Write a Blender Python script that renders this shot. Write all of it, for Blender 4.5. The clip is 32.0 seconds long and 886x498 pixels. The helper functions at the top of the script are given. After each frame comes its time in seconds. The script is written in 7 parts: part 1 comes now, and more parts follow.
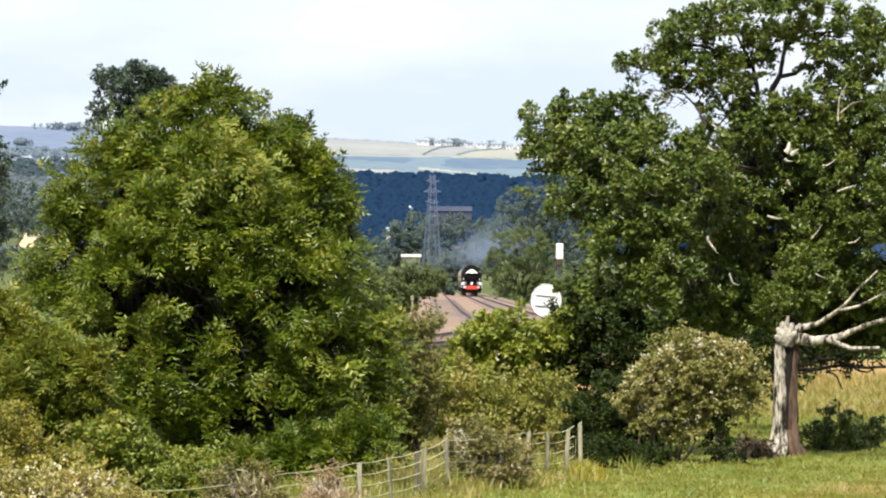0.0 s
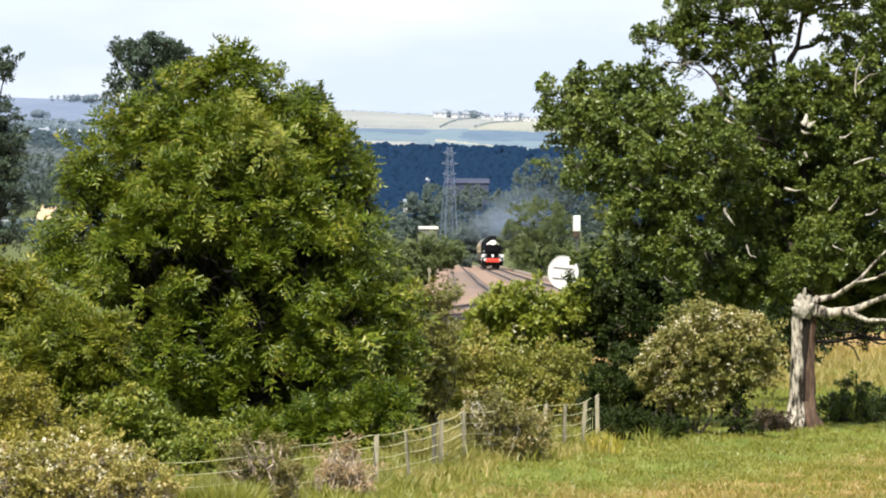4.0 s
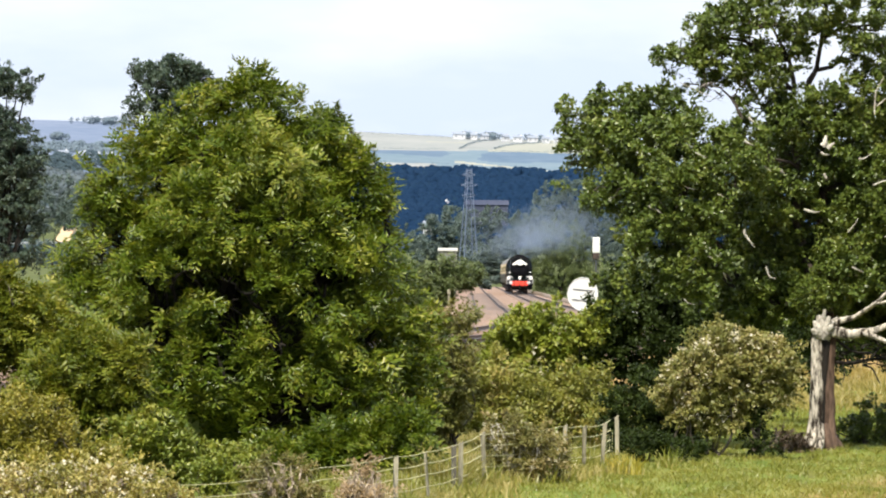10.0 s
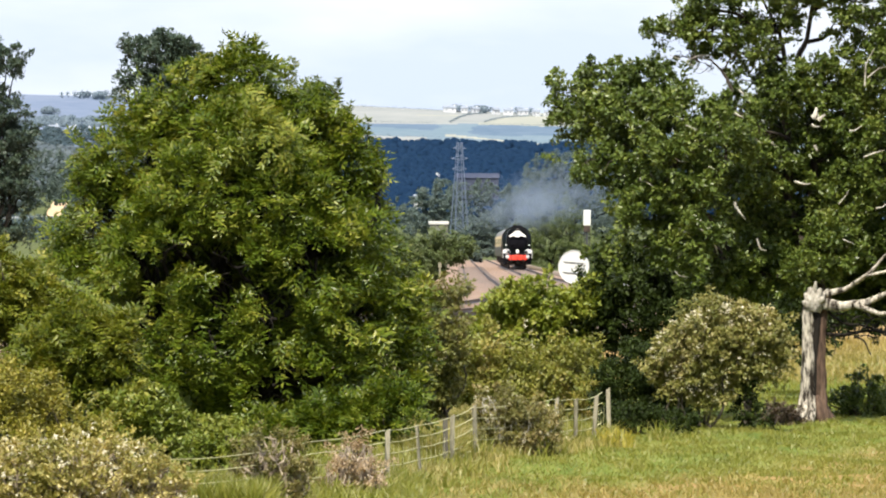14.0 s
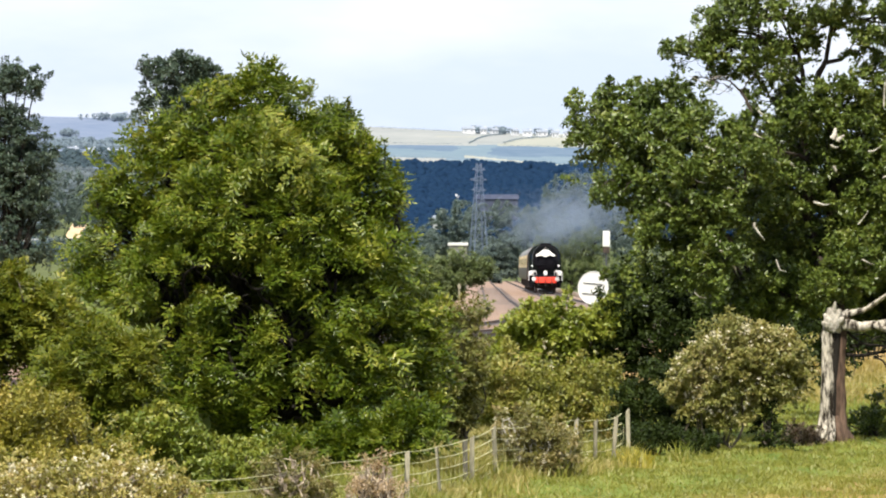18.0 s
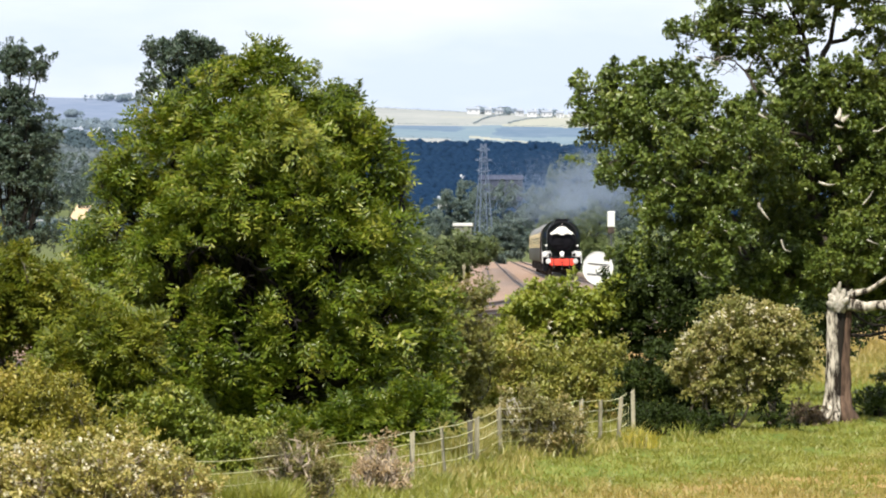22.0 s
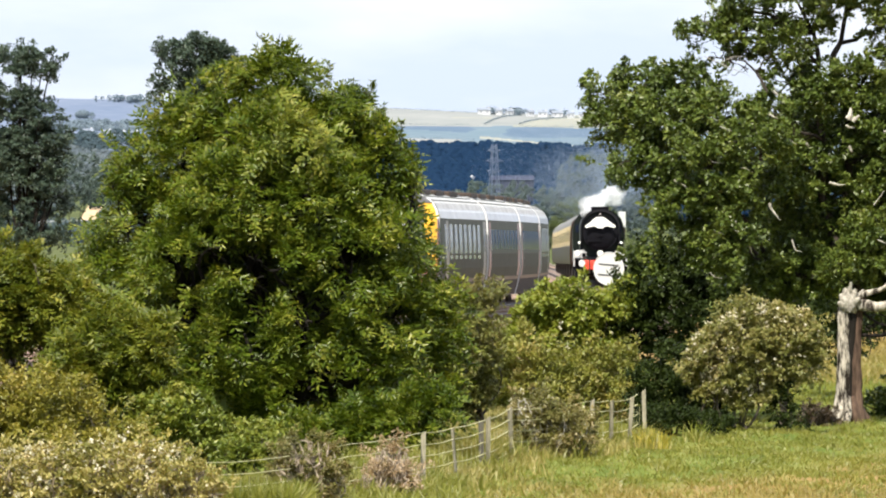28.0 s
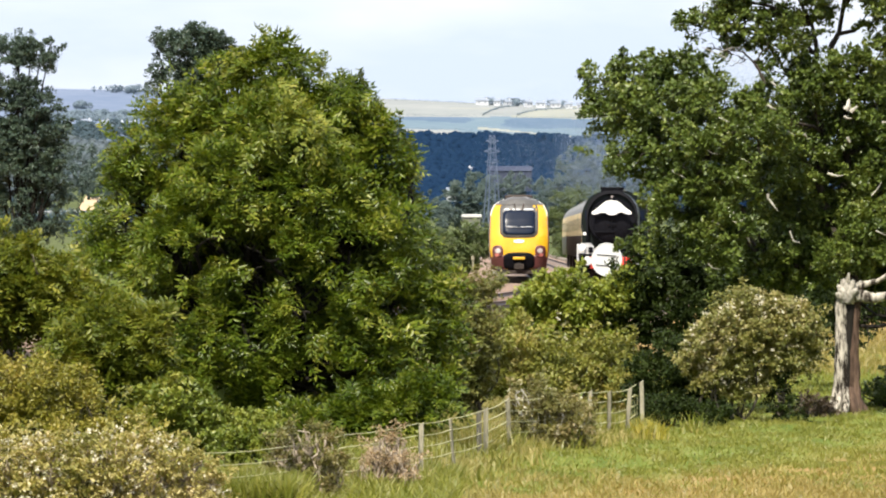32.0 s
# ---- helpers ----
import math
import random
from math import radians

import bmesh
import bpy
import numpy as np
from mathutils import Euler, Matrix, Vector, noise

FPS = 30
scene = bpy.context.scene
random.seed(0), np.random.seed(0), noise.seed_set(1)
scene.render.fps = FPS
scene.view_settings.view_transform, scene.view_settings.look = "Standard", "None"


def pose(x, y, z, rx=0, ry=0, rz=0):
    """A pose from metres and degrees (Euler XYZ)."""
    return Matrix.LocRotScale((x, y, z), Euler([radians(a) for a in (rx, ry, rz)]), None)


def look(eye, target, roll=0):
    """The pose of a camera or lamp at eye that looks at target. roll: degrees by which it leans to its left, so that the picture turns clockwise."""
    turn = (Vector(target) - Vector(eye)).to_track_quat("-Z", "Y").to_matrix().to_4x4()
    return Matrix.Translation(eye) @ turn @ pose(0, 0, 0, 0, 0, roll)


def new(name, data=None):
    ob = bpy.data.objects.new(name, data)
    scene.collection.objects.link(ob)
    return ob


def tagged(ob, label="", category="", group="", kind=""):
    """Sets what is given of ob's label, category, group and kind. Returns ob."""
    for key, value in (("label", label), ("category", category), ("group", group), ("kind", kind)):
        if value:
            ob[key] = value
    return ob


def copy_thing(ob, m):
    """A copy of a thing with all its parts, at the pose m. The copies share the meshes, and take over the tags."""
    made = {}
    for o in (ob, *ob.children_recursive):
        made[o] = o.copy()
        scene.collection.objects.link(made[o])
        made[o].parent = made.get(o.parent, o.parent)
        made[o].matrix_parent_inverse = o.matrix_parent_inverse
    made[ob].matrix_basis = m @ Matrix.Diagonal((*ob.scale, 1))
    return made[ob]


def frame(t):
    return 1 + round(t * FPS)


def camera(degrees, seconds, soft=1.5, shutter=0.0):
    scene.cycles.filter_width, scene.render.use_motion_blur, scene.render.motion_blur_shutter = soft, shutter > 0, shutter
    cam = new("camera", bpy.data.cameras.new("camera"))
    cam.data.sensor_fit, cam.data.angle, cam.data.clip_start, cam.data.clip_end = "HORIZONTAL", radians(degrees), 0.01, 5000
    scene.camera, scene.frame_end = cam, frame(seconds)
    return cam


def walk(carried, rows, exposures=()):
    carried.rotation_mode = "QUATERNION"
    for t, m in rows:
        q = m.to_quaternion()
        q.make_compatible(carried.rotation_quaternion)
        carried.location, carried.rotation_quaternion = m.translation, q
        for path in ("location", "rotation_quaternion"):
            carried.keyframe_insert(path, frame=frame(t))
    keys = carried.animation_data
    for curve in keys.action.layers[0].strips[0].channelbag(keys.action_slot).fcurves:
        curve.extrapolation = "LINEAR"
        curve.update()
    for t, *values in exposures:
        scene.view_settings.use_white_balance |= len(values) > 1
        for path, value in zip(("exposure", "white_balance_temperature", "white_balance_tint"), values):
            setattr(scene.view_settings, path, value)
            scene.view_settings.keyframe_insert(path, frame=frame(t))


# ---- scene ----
EYE = 6.96
cam = camera(4.988, 32.0, soft=2.05)
# seconds, yaw, pitch, lean: the camera stands in one place and pans by hand
TURNS = [
    (0.0, -0.0652, -0.4328, -0.441),
    (0.5, -0.0548, -0.4370, -0.548),
    (1.0, -0.0224, -0.3888, -0.564),
    (1.5, -0.0005, -0.3345, -0.511),
    (2.0, 0.0046, -0.3502, -0.386),
    (2.5, 0.0184, -0.4027, -0.465),
    (4.5, 0.0214, -0.6114, -0.415),
    (5.0, -0.0998, -0.4659, -0.485),
    (5.5, -0.1100, -0.3555, -0.646),
    (6.0, -0.0918, -0.3379, -0.485),
    (6.5, -0.0247, -0.4017, -0.485),
    (7.0, -0.0018, -0.4177, -0.418),
    (7.5, 0.0074, -0.4204, -0.518),
    (8.0, 0.0227, -0.4334, -0.415),
    (8.5, 0.0479, -0.4506, -0.404),
    (9.0, 0.0826, -0.4621, -0.280),
    (9.5, 0.1204, -0.4591, -0.348),
    (10.0, 0.1404, -0.4691, -0.385),
    (10.5, 0.1492, -0.4816, -0.286),
    (11.0, 0.1506, -0.5242, -0.397),
    (11.5, 0.0908, -0.5552, -0.348),
    (12.0, 0.0670, -0.5777, -0.322),
    (12.5, 0.0632, -0.5922, -0.198),
    (13.0, 0.0628, -0.6093, -0.240),
    (13.5, 0.0722, -0.6204, -0.250),
    (14.0, 0.0873, -0.6193, -0.189),
    (14.5, 0.0965, -0.5944, -0.364),
    (15.0, 0.1098, -0.5505, -0.452),
    (15.5, 0.1263, -0.4691, -0.380),
    (17.5, 0.1724, -0.5029, -0.067),
    (18.0, 0.1951, -0.4998, -0.084),
    (18.5, 0.2060, -0.4905, -0.117),
    (19.0, 0.2101, -0.4893, -0.166),
    (19.5, 0.2149, -0.4964, -0.087),
    (20.0, 0.2221, -0.4961, 0.008),
    (20.5, 0.2222, -0.5172, 0.008),
    (21.0, 0.2348, -0.5339, 0.053),
    (21.5, 0.2482, -0.5844, -0.007),
    (22.0, 0.2215, -0.6098, -0.023),
    (22.5, 0.2251, -0.6205, -0.080),
    (23.0, 0.2419, -0.6079, -0.000),
    (23.5, 0.2626, -0.5568, -0.001),
    (24.0, 0.2652, -0.5394, -0.095),
    (24.5, 0.2738, -0.5652, -0.048),
    (25.0, 0.2399, -0.5908, -0.073),
    (25.5, 0.2405, -0.6006, -0.047),
    (27.5, 0.2863, -0.6031, 0.077),
    (28.0, 0.2820, -0.6063, 0.044),
    (28.5, 0.2639, -0.6150, 0.029),
    (29.0, 0.2658, -0.6144, 0.074),
    (29.5, 0.2602, -0.6125, 0.014),
    (30.0, 0.2684, -0.6176, -0.158),
    (30.5, 0.2704, -0.6360, -0.194),
    (31.0, 0.2693, -0.6526, -0.110),
    (31.5, 0.2727, -0.6526, -0.060),
    (32.0, 0.2708, -0.6592, -0.001),
]
walk(cam, [(t, pose(0, 0, EYE, 90 + pitch, lean, yaw)) for t, yaw, pitch, lean in TURNS],
     exposures=[(0.0, 0.79), (32.0, 0.79)])

# ---- sky and sun ----
SUN_ELEV, SUN_AZ = 54, 197      # azimuth clockwise from north (+y): behind the camera, a little to its left
world = bpy.data.worlds.new("sky")
scene.world = world
world.use_nodes = True
wn = world.node_tree.nodes
wl = world.node_tree.links
wn.clear()
sky = wn.new("ShaderNodeTexSky")
sky.sky_type, sky.sun_disc = "NISHITA", False
sky.sun_elevation, sky.sun_rotation = radians(SUN_ELEV), radians(SUN_AZ)
sky.air_density, sky.dust_density, sky.ozone_density = 1.0, 1.5, 1.0
tc = wn.new("ShaderNodeTexCoord")
stretch = wn.new("ShaderNodeMapping")
stretch.inputs["Scale"].default_value = (7.0, 7.0, 24.0)
clouds = wn.new("ShaderNodeTexNoise")
clouds.inputs["Scale"].default_value = 1.6
clouds.inputs["Detail"].default_value = 6.0
clouds.inputs["Roughness"].default_value = 0.55
cover = wn.new("ShaderNodeMapRange")
cover.inputs["From Min"].default_value, cover.inputs["From Max"].default_value = 0.46, 0.66
deck = wn.new("ShaderNodeMix")
deck.data_type = "RGBA"
deck.inputs[6].default_value = (5.0, 5.75, 7.2, 1)      # thin, bluish veil
deck.inputs[7].default_value = (6.9, 7.2, 7.7, 1)      # sunlit cloud
dim = wn.new("ShaderNodeMix")
dim.data_type = "RGBA"
dim.inputs[0].default_value = 0.85
bg = wn.new("ShaderNodeBackground")
bg.inputs["Strength"].default_value = 0.10
wout = wn.new("ShaderNodeOutputWorld")
wl.new(tc.outputs["Generated"], stretch.inputs["Vector"])
wl.new(stretch.outputs["Vector"], clouds.inputs["Vector"])
wl.new(clouds.outputs["Fac"], cover.inputs["Value"])
wl.new(cover.outputs["Result"], deck.inputs[0])
wl.new(sky.outputs["Color"], dim.inputs[6])
wl.new(deck.outputs[2], dim.inputs[7])
wl.new(dim.outputs[2], bg.inputs["Color"])
wl.new(bg.outputs["Background"], wout.inputs["Surface"])
sun = new("sun", bpy.data.lights.new("sun", "SUN"))
sun.data.energy, sun.data.angle, sun.data.color = 5.0, radians(0.6), (1.0, 0.92, 0.78)
az, el = radians(SUN_AZ), radians(SUN_ELEV)
sun.matrix_world = look((math.sin(az) * math.cos(el) * 100, math.cos(az) * math.cos(el) * 100, math.sin(el) * 100), (0, 0, 0))

# ---- materials ----
def shader(name):
    m = bpy.data.materials.new(name)
    m.use_nodes = True
    n, l = m.node_tree.nodes, m.node_tree.links
    return m, n, l, n["Principled BSDF"]


def ramp(n, stops):
    r = n.new("ShaderNodeValToRGB")
    e = r.color_ramp.elements
    while len(e) < len(stops):
        e.new(0.5)
    for i, (p, c) in enumerate(stops):
        e[i].position, e[i].color = p, (*c, 1)
    return r


def noise_tex(n, l, scale, detail=4.0, rough=0.55, coord="Object", squash=None):
    tcn = n.new("ShaderNodeTexCoord")
    t = n.new("ShaderNodeTexNoise")
    t.inputs["Scale"].default_value, t.inputs["Detail"].default_value, t.inputs["Roughness"].default_value = scale, detail, rough
    if squash:
        mp = n.new("ShaderNodeMapping")
        mp.inputs["Scale"].default_value = squash
        l.new(tcn.outputs[coord], mp.inputs["Vector"])
        l.new(mp.outputs["Vector"], t.inputs["Vector"])
    else:
        l.new(tcn.outputs[coord], t.inputs["Vector"])
    return t


def mixed(n, l, kind, fac, a, b):
    x = n.new("ShaderNodeMix")
    x.data_type, x.blend_type = "RGBA", kind
    for s, v in ((0, fac), (6, a), (7, b)):
        if hasattr(v, "is_output"):
            l.new(v, x.inputs[s])
        else:
            x.inputs[s].default_value = v if s == 0 else (*v, 1)
    return x.outputs[2]


def surface(name, dark, light, scale=2.0, rough=0.6, metal=0.0, bump=0.0, fine=30.0, spec=0.5, coat=0.0, squash=None, span=(0.36, 0.64)):
    """Two scales of variation between two colours, with relief."""
    m, n, l, p = shader(name)
    big = noise_tex(n, l, scale, 3.0, 0.5, squash=squash)
    small = noise_tex(n, l, fine, 4.0, 0.65, squash=squash)
    both = n.new("ShaderNodeMath")
    both.operation = "MULTIPLY_ADD"
    both.inputs[1].default_value = 0.55
    l.new(small.outputs["Fac"], both.inputs[0])
    half = n.new("ShaderNodeMath")
    half.operation = "MULTIPLY"
    half.inputs[1].default_value = 0.45
    l.new(big.outputs["Fac"], half.inputs[0])
    l.new(half.outputs[0], both.inputs[2])
    r = ramp(n, [(span[0], dark), (span[1], light)])
    l.new(both.outputs[0], r.inputs["Fac"])
    l.new(r.outputs["Color"], p.inputs["Base Color"])
    p.inputs["Roughness"].default_value, p.inputs["Metallic"].default_value = rough, metal
    p.inputs["Specular IOR Level"].default_value = spec
    p.inputs["Coat Weight"].default_value = coat
    if bump:
        b = n.new("ShaderNodeBump")
        b.inputs["Strength"].default_value, b.inputs["Distance"].default_value = bump, 0.02
        l.new(small.outputs["Fac"], b.inputs["Height"])
        l.new(b.outputs["Normal"], p.inputs["Normal"])
    return m


def foliage(name, cols, scale=0.9, rough=0.42, through_light=0.28, spec=0.42, warm=True):
    """Leaves: colour by leaf, and by patches of the crown; some light goes through."""
    if warm:
        cols = [(r * 1.06, g, b * 0.84) for r, g, b in cols]
    m, n, l, p = shader(name)
    geo = n.new("ShaderNodeNewGeometry")
    r = ramp(n, [(i / (len(cols) - 1), c) for i, c in enumerate(cols)])
    patch = noise_tex(n, l, scale, 3.0, 0.6)
    add = n.new("ShaderNodeMath")
    add.operation = "MULTIPLY_ADD"
    add.inputs[1].default_value = 0.5
    l.new(geo.outputs["Random Per Island"], add.inputs[0])
    sub = n.new("ShaderNodeMapRange")
    sub.inputs["From Min"].default_value, sub.inputs["From Max"].default_value = 0.3, 0.7
    sub.inputs["To Min"].default_value, sub.inputs["To Max"].default_value = 0.0, 0.55
    l.new(patch.outputs["Fac"], sub.inputs["Value"])
    l.new(sub.outputs["Result"], add.inputs[2])
    l.new(add.outputs[0], r.inputs["Fac"])
    l.new(r.outputs["Color"], p.inputs["Base Color"])
    p.inputs["Roughness"].default_value = rough
    p.inputs["Specular IOR Level"].default_value = spec
    tr = n.new("ShaderNodeBsdfTranslucent")
    glow = mixed(n, l, "MULTIPLY", 1.0, r.outputs["Color"], (1.25, 1.15, 0.5))
    l.new(glow, tr.inputs["Color"])
    mx = n.new("ShaderNodeMixShader")
    mx.inputs["Fac"].default_value = through_light
    l.new(p.outputs["BSDF"], mx.inputs[1])
    l.new(tr.outputs["BSDF"], mx.inputs[2])
    l.new(mx.outputs["Shader"], n["Material Output"].inputs["Surface"])
    return m


LEAF_BIG = foliage("leaf_big_tree", [(0.022, 0.044, 0.005), (0.055, 0.093, 0.009), (0.120, 0.166, 0.018), (0.30, 0.315, 0.066)], rough=0.33, spec=0.30, through_light=0.36)
LEAF_THICKET = foliage("leaf_hazel_thicket", [(0.026, 0.043, 0.005), (0.066, 0.096, 0.010), (0.136, 0.164, 0.020), (0.31, 0.30, 0.064)], rough=0.38, spec=0.25, through_light=0.36)
LEAF_OAK = foliage("leaf_oak", [(0.026, 0.045, 0.011), (0.056, 0.090, 0.019), (0.106, 0.154, 0.033), (0.21, 0.25, 0.070)], rough=0.36)
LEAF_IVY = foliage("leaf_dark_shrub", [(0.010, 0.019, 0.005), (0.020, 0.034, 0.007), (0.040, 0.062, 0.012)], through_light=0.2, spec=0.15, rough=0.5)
LEAF_FAR = foliage("leaf_far_dark", [(0.028, 0.050, 0.040), (0.048, 0.076, 0.054), (0.086, 0.122, 0.078)], warm=False)
LEAF_MID = foliage("leaf_mid_tree", [(0.056, 0.088, 0.038), (0.092, 0.132, 0.052), (0.155, 0.190, 0.078)])
# grey-blue haze is mixed into this leaf colour
LEAF_HAZY = foliage("leaf_hazed_valley_tree", [(0.064, 0.102, 0.108), (0.094, 0.134, 0.128), (0.140, 0.176, 0.146)], warm=False)
LEAF_YELLOW = foliage("leaf_yellow_green", [(0.060, 0.098, 0.014), (0.105, 0.150, 0.022), (0.18, 0.215, 0.034), (0.28, 0.275, 0.065)])
LEAF_ELDER = foliage("leaf_elder", [(0.050, 0.082, 0.011), (0.112, 0.158, 0.019), (0.195, 0.240, 0.032), (0.36, 0.37, 0.11)])
LEAF_SCRUB = foliage("leaf_scrub", [(0.085, 0.108, 0.022), (0.155, 0.182, 0.036), (0.235, 0.238, 0.060), (0.35, 0.275, 0.105)])
LEAF_BLOSSOM = foliage("leaf_pale_bush", [(0.068, 0.082, 0.018), (0.138, 0.148, 0.034), (0.245, 0.228, 0.070), (0.50, 0.42, 0.23)], warm=False)
LEAF_BRAMBLE = foliage("leaf_dry_bramble", [(0.13, 0.10, 0.045), (0.27, 0.20, 0.11), (0.44, 0.33, 0.22), (0.62, 0.52, 0.40)], warm=False)
PETAL = foliage("petal_cream", [(0.45, 0.42, 0.30), (0.62, 0.58, 0.46), (0.74, 0.70, 0.6)], rough=0.6, warm=False)
GRASS_BLADE = foliage("grass_blade", [(0.088, 0.122, 0.018), (0.143, 0.173, 0.028), (0.200, 0.208, 0.044), (0.26, 0.242, 0.070)], scale=0.5)
GRASS_TALL = foliage("grass_tall", [(0.100, 0.140, 0.026), (0.175, 0.195, 0.045), (0.29, 0.265, 0.10), (0.43, 0.36, 0.20)], scale=0.6)
GRASS_DRY = foliage("grass_dry", [(0.135, 0.138, 0.036), (0.20, 0.178, 0.056), (0.285, 0.240, 0.088), (0.38, 0.32, 0.145)], scale=0.5)
BARK = surface("bark", (0.028, 0.023, 0.018), (0.10, 0.082, 0.062), 2.0, 0.9, bump=0.8, fine=9.0, squash=(1, 1, 0.25))
BARK_DARK = surface("bark_dark", (0.008, 0.007, 0.006), (0.024, 0.020, 0.016), 2.0, 0.95, bump=0.6, fine=9.0, squash=(1, 1, 0.25), spec=0.2)
BARK_RED = surface("bark_red_brown", (0.016, 0.010, 0.007), (0.145, 0.096, 0.070), 3.4, 0.95, bump=1.0, fine=10.0, squash=(1, 1, 0.2), spec=0.15)
BARK_GREY = surface("bark_grey_brown", (0.018, 0.015, 0.012), (0.075, 0.062, 0.050), 2.0, 0.95, bump=0.8, fine=9.0, squash=(1, 1, 0.25), spec=0.2)
TRUNK_PALE = surface("trunk_bleached", (0.020, 0.015, 0.011), (0.47, 0.43, 0.36), 4.5, 0.95, bump=1.0, fine=12.0, squash=(1, 1, 0.28), spec=0.2, span=(0.43, 0.57))
DEADWOOD = surface("dead_wood", (0.12, 0.108, 0.088), (0.52, 0.49, 0.42), 3.0, 0.9, bump=0.8, fine=17.0)
POST_WOOD = surface("fence_post_wood", (0.14, 0.130, 0.090), (0.36, 0.33, 0.245), 2.5, 0.95, bump=0.5, fine=26.0, squash=(1, 1, 0.2), spec=0.1)
WIRE = surface("fence_wire", (0.42, 0.40, 0.22), (0.58, 0.55, 0.34), 3.0, 0.8, 0.0, spec=0.1)
# far leaf colours, with the blue of distance haze mixed in
LEAF_WOOD = foliage("hazed_wood", [(0.019, 0.05, 0.116), (0.023, 0.057, 0.129), (0.028, 0.065, 0.14)], scale=0.02, rough=1.0, through_light=0.6, spec=0.0, warm=False)
LEAF_HILL = foliage("hazed_hillside_tree", [(0.105, 0.135, 0.170), (0.130, 0.162, 0.195), (0.165, 0.195, 0.215)], scale=0.02, rough=0.9, through_light=0.4, spec=0.0, warm=False)
LEAF_VALE = foliage("hazed_vale_tree", [(0.045, 0.072, 0.095), (0.062, 0.092, 0.115), (0.088, 0.118, 0.135)], scale=0.02, rough=0.9, through_light=0.3, spec=0.0, warm=False)
LEAF_HEDGE = foliage("hazed_hedge", [(0.100, 0.140, 0.180), (0.125, 0.165, 0.20), (0.155, 0.192, 0.222)], scale=0.02, rough=0.9, through_light=0.05, spec=0.0, warm=False)
LEAF_BRUSH = foliage("cut_brush", [(0.030, 0.022, 0.014), (0.065, 0.045, 0.028), (0.12, 0.08, 0.05)], warm=False)
LEAF_GOLD = foliage("leaf_golden", [(0.085, 0.098, 0.014), (0.150, 0.158, 0.022), (0.24, 0.225, 0.040), (0.42, 0.36, 0.13)])
LEAF_HEDGEROW = foliage("leaf_hedgerow", [(0.115, 0.120, 0.026), (0.225, 0.215, 0.048), (0.40, 0.34, 0.12), (0.66, 0.55, 0.33)], warm=False)
RAGWORT = foliage("ragwort_flower", [(0.10, 0.13, 0.02), (0.20, 0.20, 0.03), (0.40, 0.33, 0.05), (0.52, 0.42, 0.08)], warm=False)
LEAF_RUSSET = foliage("leaf_russet_scrub", [(0.075, 0.082, 0.022), (0.130, 0.130, 0.034), (0.21, 0.180, 0.060), (0.38, 0.285, 0.16)], warm=False)
LEAF_OLIVE = foliage("leaf_olive_scrub", [(0.062, 0.075, 0.016), (0.110, 0.125, 0.026), (0.17, 0.165, 0.042), (0.27, 0.205, 0.085)], warm=False)
STRAW_STEM = surface("straw_stem", (0.16, 0.12, 0.085), (0.50, 0.42, 0.33), 4.0, 0.9, fine=12.0)


# ---- helpers for meshes ----
def flat_mesh(name, verts, faces, mat, smooth=False):
    """A mesh from arrays; faces all of one size."""
    verts, faces = np.asarray(verts, dtype=np.float32), np.asarray(faces, dtype=np.int32)
    me = bpy.data.meshes.new(name)
    k = faces.shape[1]
    me.vertices.add(len(verts))
    me.vertices.foreach_set("co", verts.ravel())
    me.loops.add(faces.size)
    me.loops.foreach_set("vertex_index", faces.ravel())
    me.polygons.add(len(faces))
    me.polygons.foreach_set("loop_start", np.arange(0, faces.size, k, dtype=np.int32))
    me.polygons.foreach_set("loop_total", np.full(len(faces), k, dtype=np.int32))
    if smooth:
        me.polygons.foreach_set("use_smooth", np.ones(len(faces), dtype=bool))
    me.update(calc_edges=True)
    me.materials.append(mat)
    return me


def part(name, bm, material, parent=None, label="", smooth=False):
    """One mesh object out of a bmesh, under a thing or a part."""
    me = bpy.data.meshes.new(name)
    if smooth:
        for f in bm.faces:
            f.smooth = True
    bm.to_mesh(me)
    bm.free()
    me.materials.append(material)
    ob = new(name, me)
    ob.parent = parent
    return tagged(ob, label)


def mesh_part(name, me, parent=None, label="", kind=""):
    ob = new(name, me)
    ob.parent = parent
    return tagged(ob, label, kind=kind)


def thing(name, label, category, m=None, group="", kind=""):
    ob = new(name)
    ob.empty_display_size = 0.2
    if m is not None:
        ob.matrix_world = m
    return tagged(ob, label, category, group, kind)


def box(bm, x0, x1, y0, y1, z0, z1, bevel=0.0):
    g = bmesh.ops.create_cube(bm, size=1.0, matrix=Matrix.Translation(((x0 + x1) / 2, (y0 + y1) / 2, (z0 + z1) / 2)) @ Matrix.Diagonal((x1 - x0, y1 - y0, z1 - z0, 1)))
    if bevel:
        edges = {e for v in g["verts"] for e in v.link_edges}
        bmesh.ops.bevel(bm, geom=list(edges), offset=bevel, segments=2, affect="EDGES", profile=0.5)
    return bm


def boxed(x0, x1, y0, y1, z0, z1, bevel=0.0):
    return box(bmesh.new(), x0, x1, y0, y1, z0, z1, bevel)


def rod(bm, a, b, r, r2=None, seg=10):
    """A round bar from a to b."""
    a, b = Vector(a), Vector(b)
    d = b - a
    m = Matrix.Translation((a + b) / 2) @ d.to_track_quat("Z", "Y").to_matrix().to_4x4()
    bmesh.ops.create_cone(bm, cap_ends=True, segments=seg, radius1=r, radius2=r if r2 is None else r2, depth=d.length, matrix=m)
    return bm


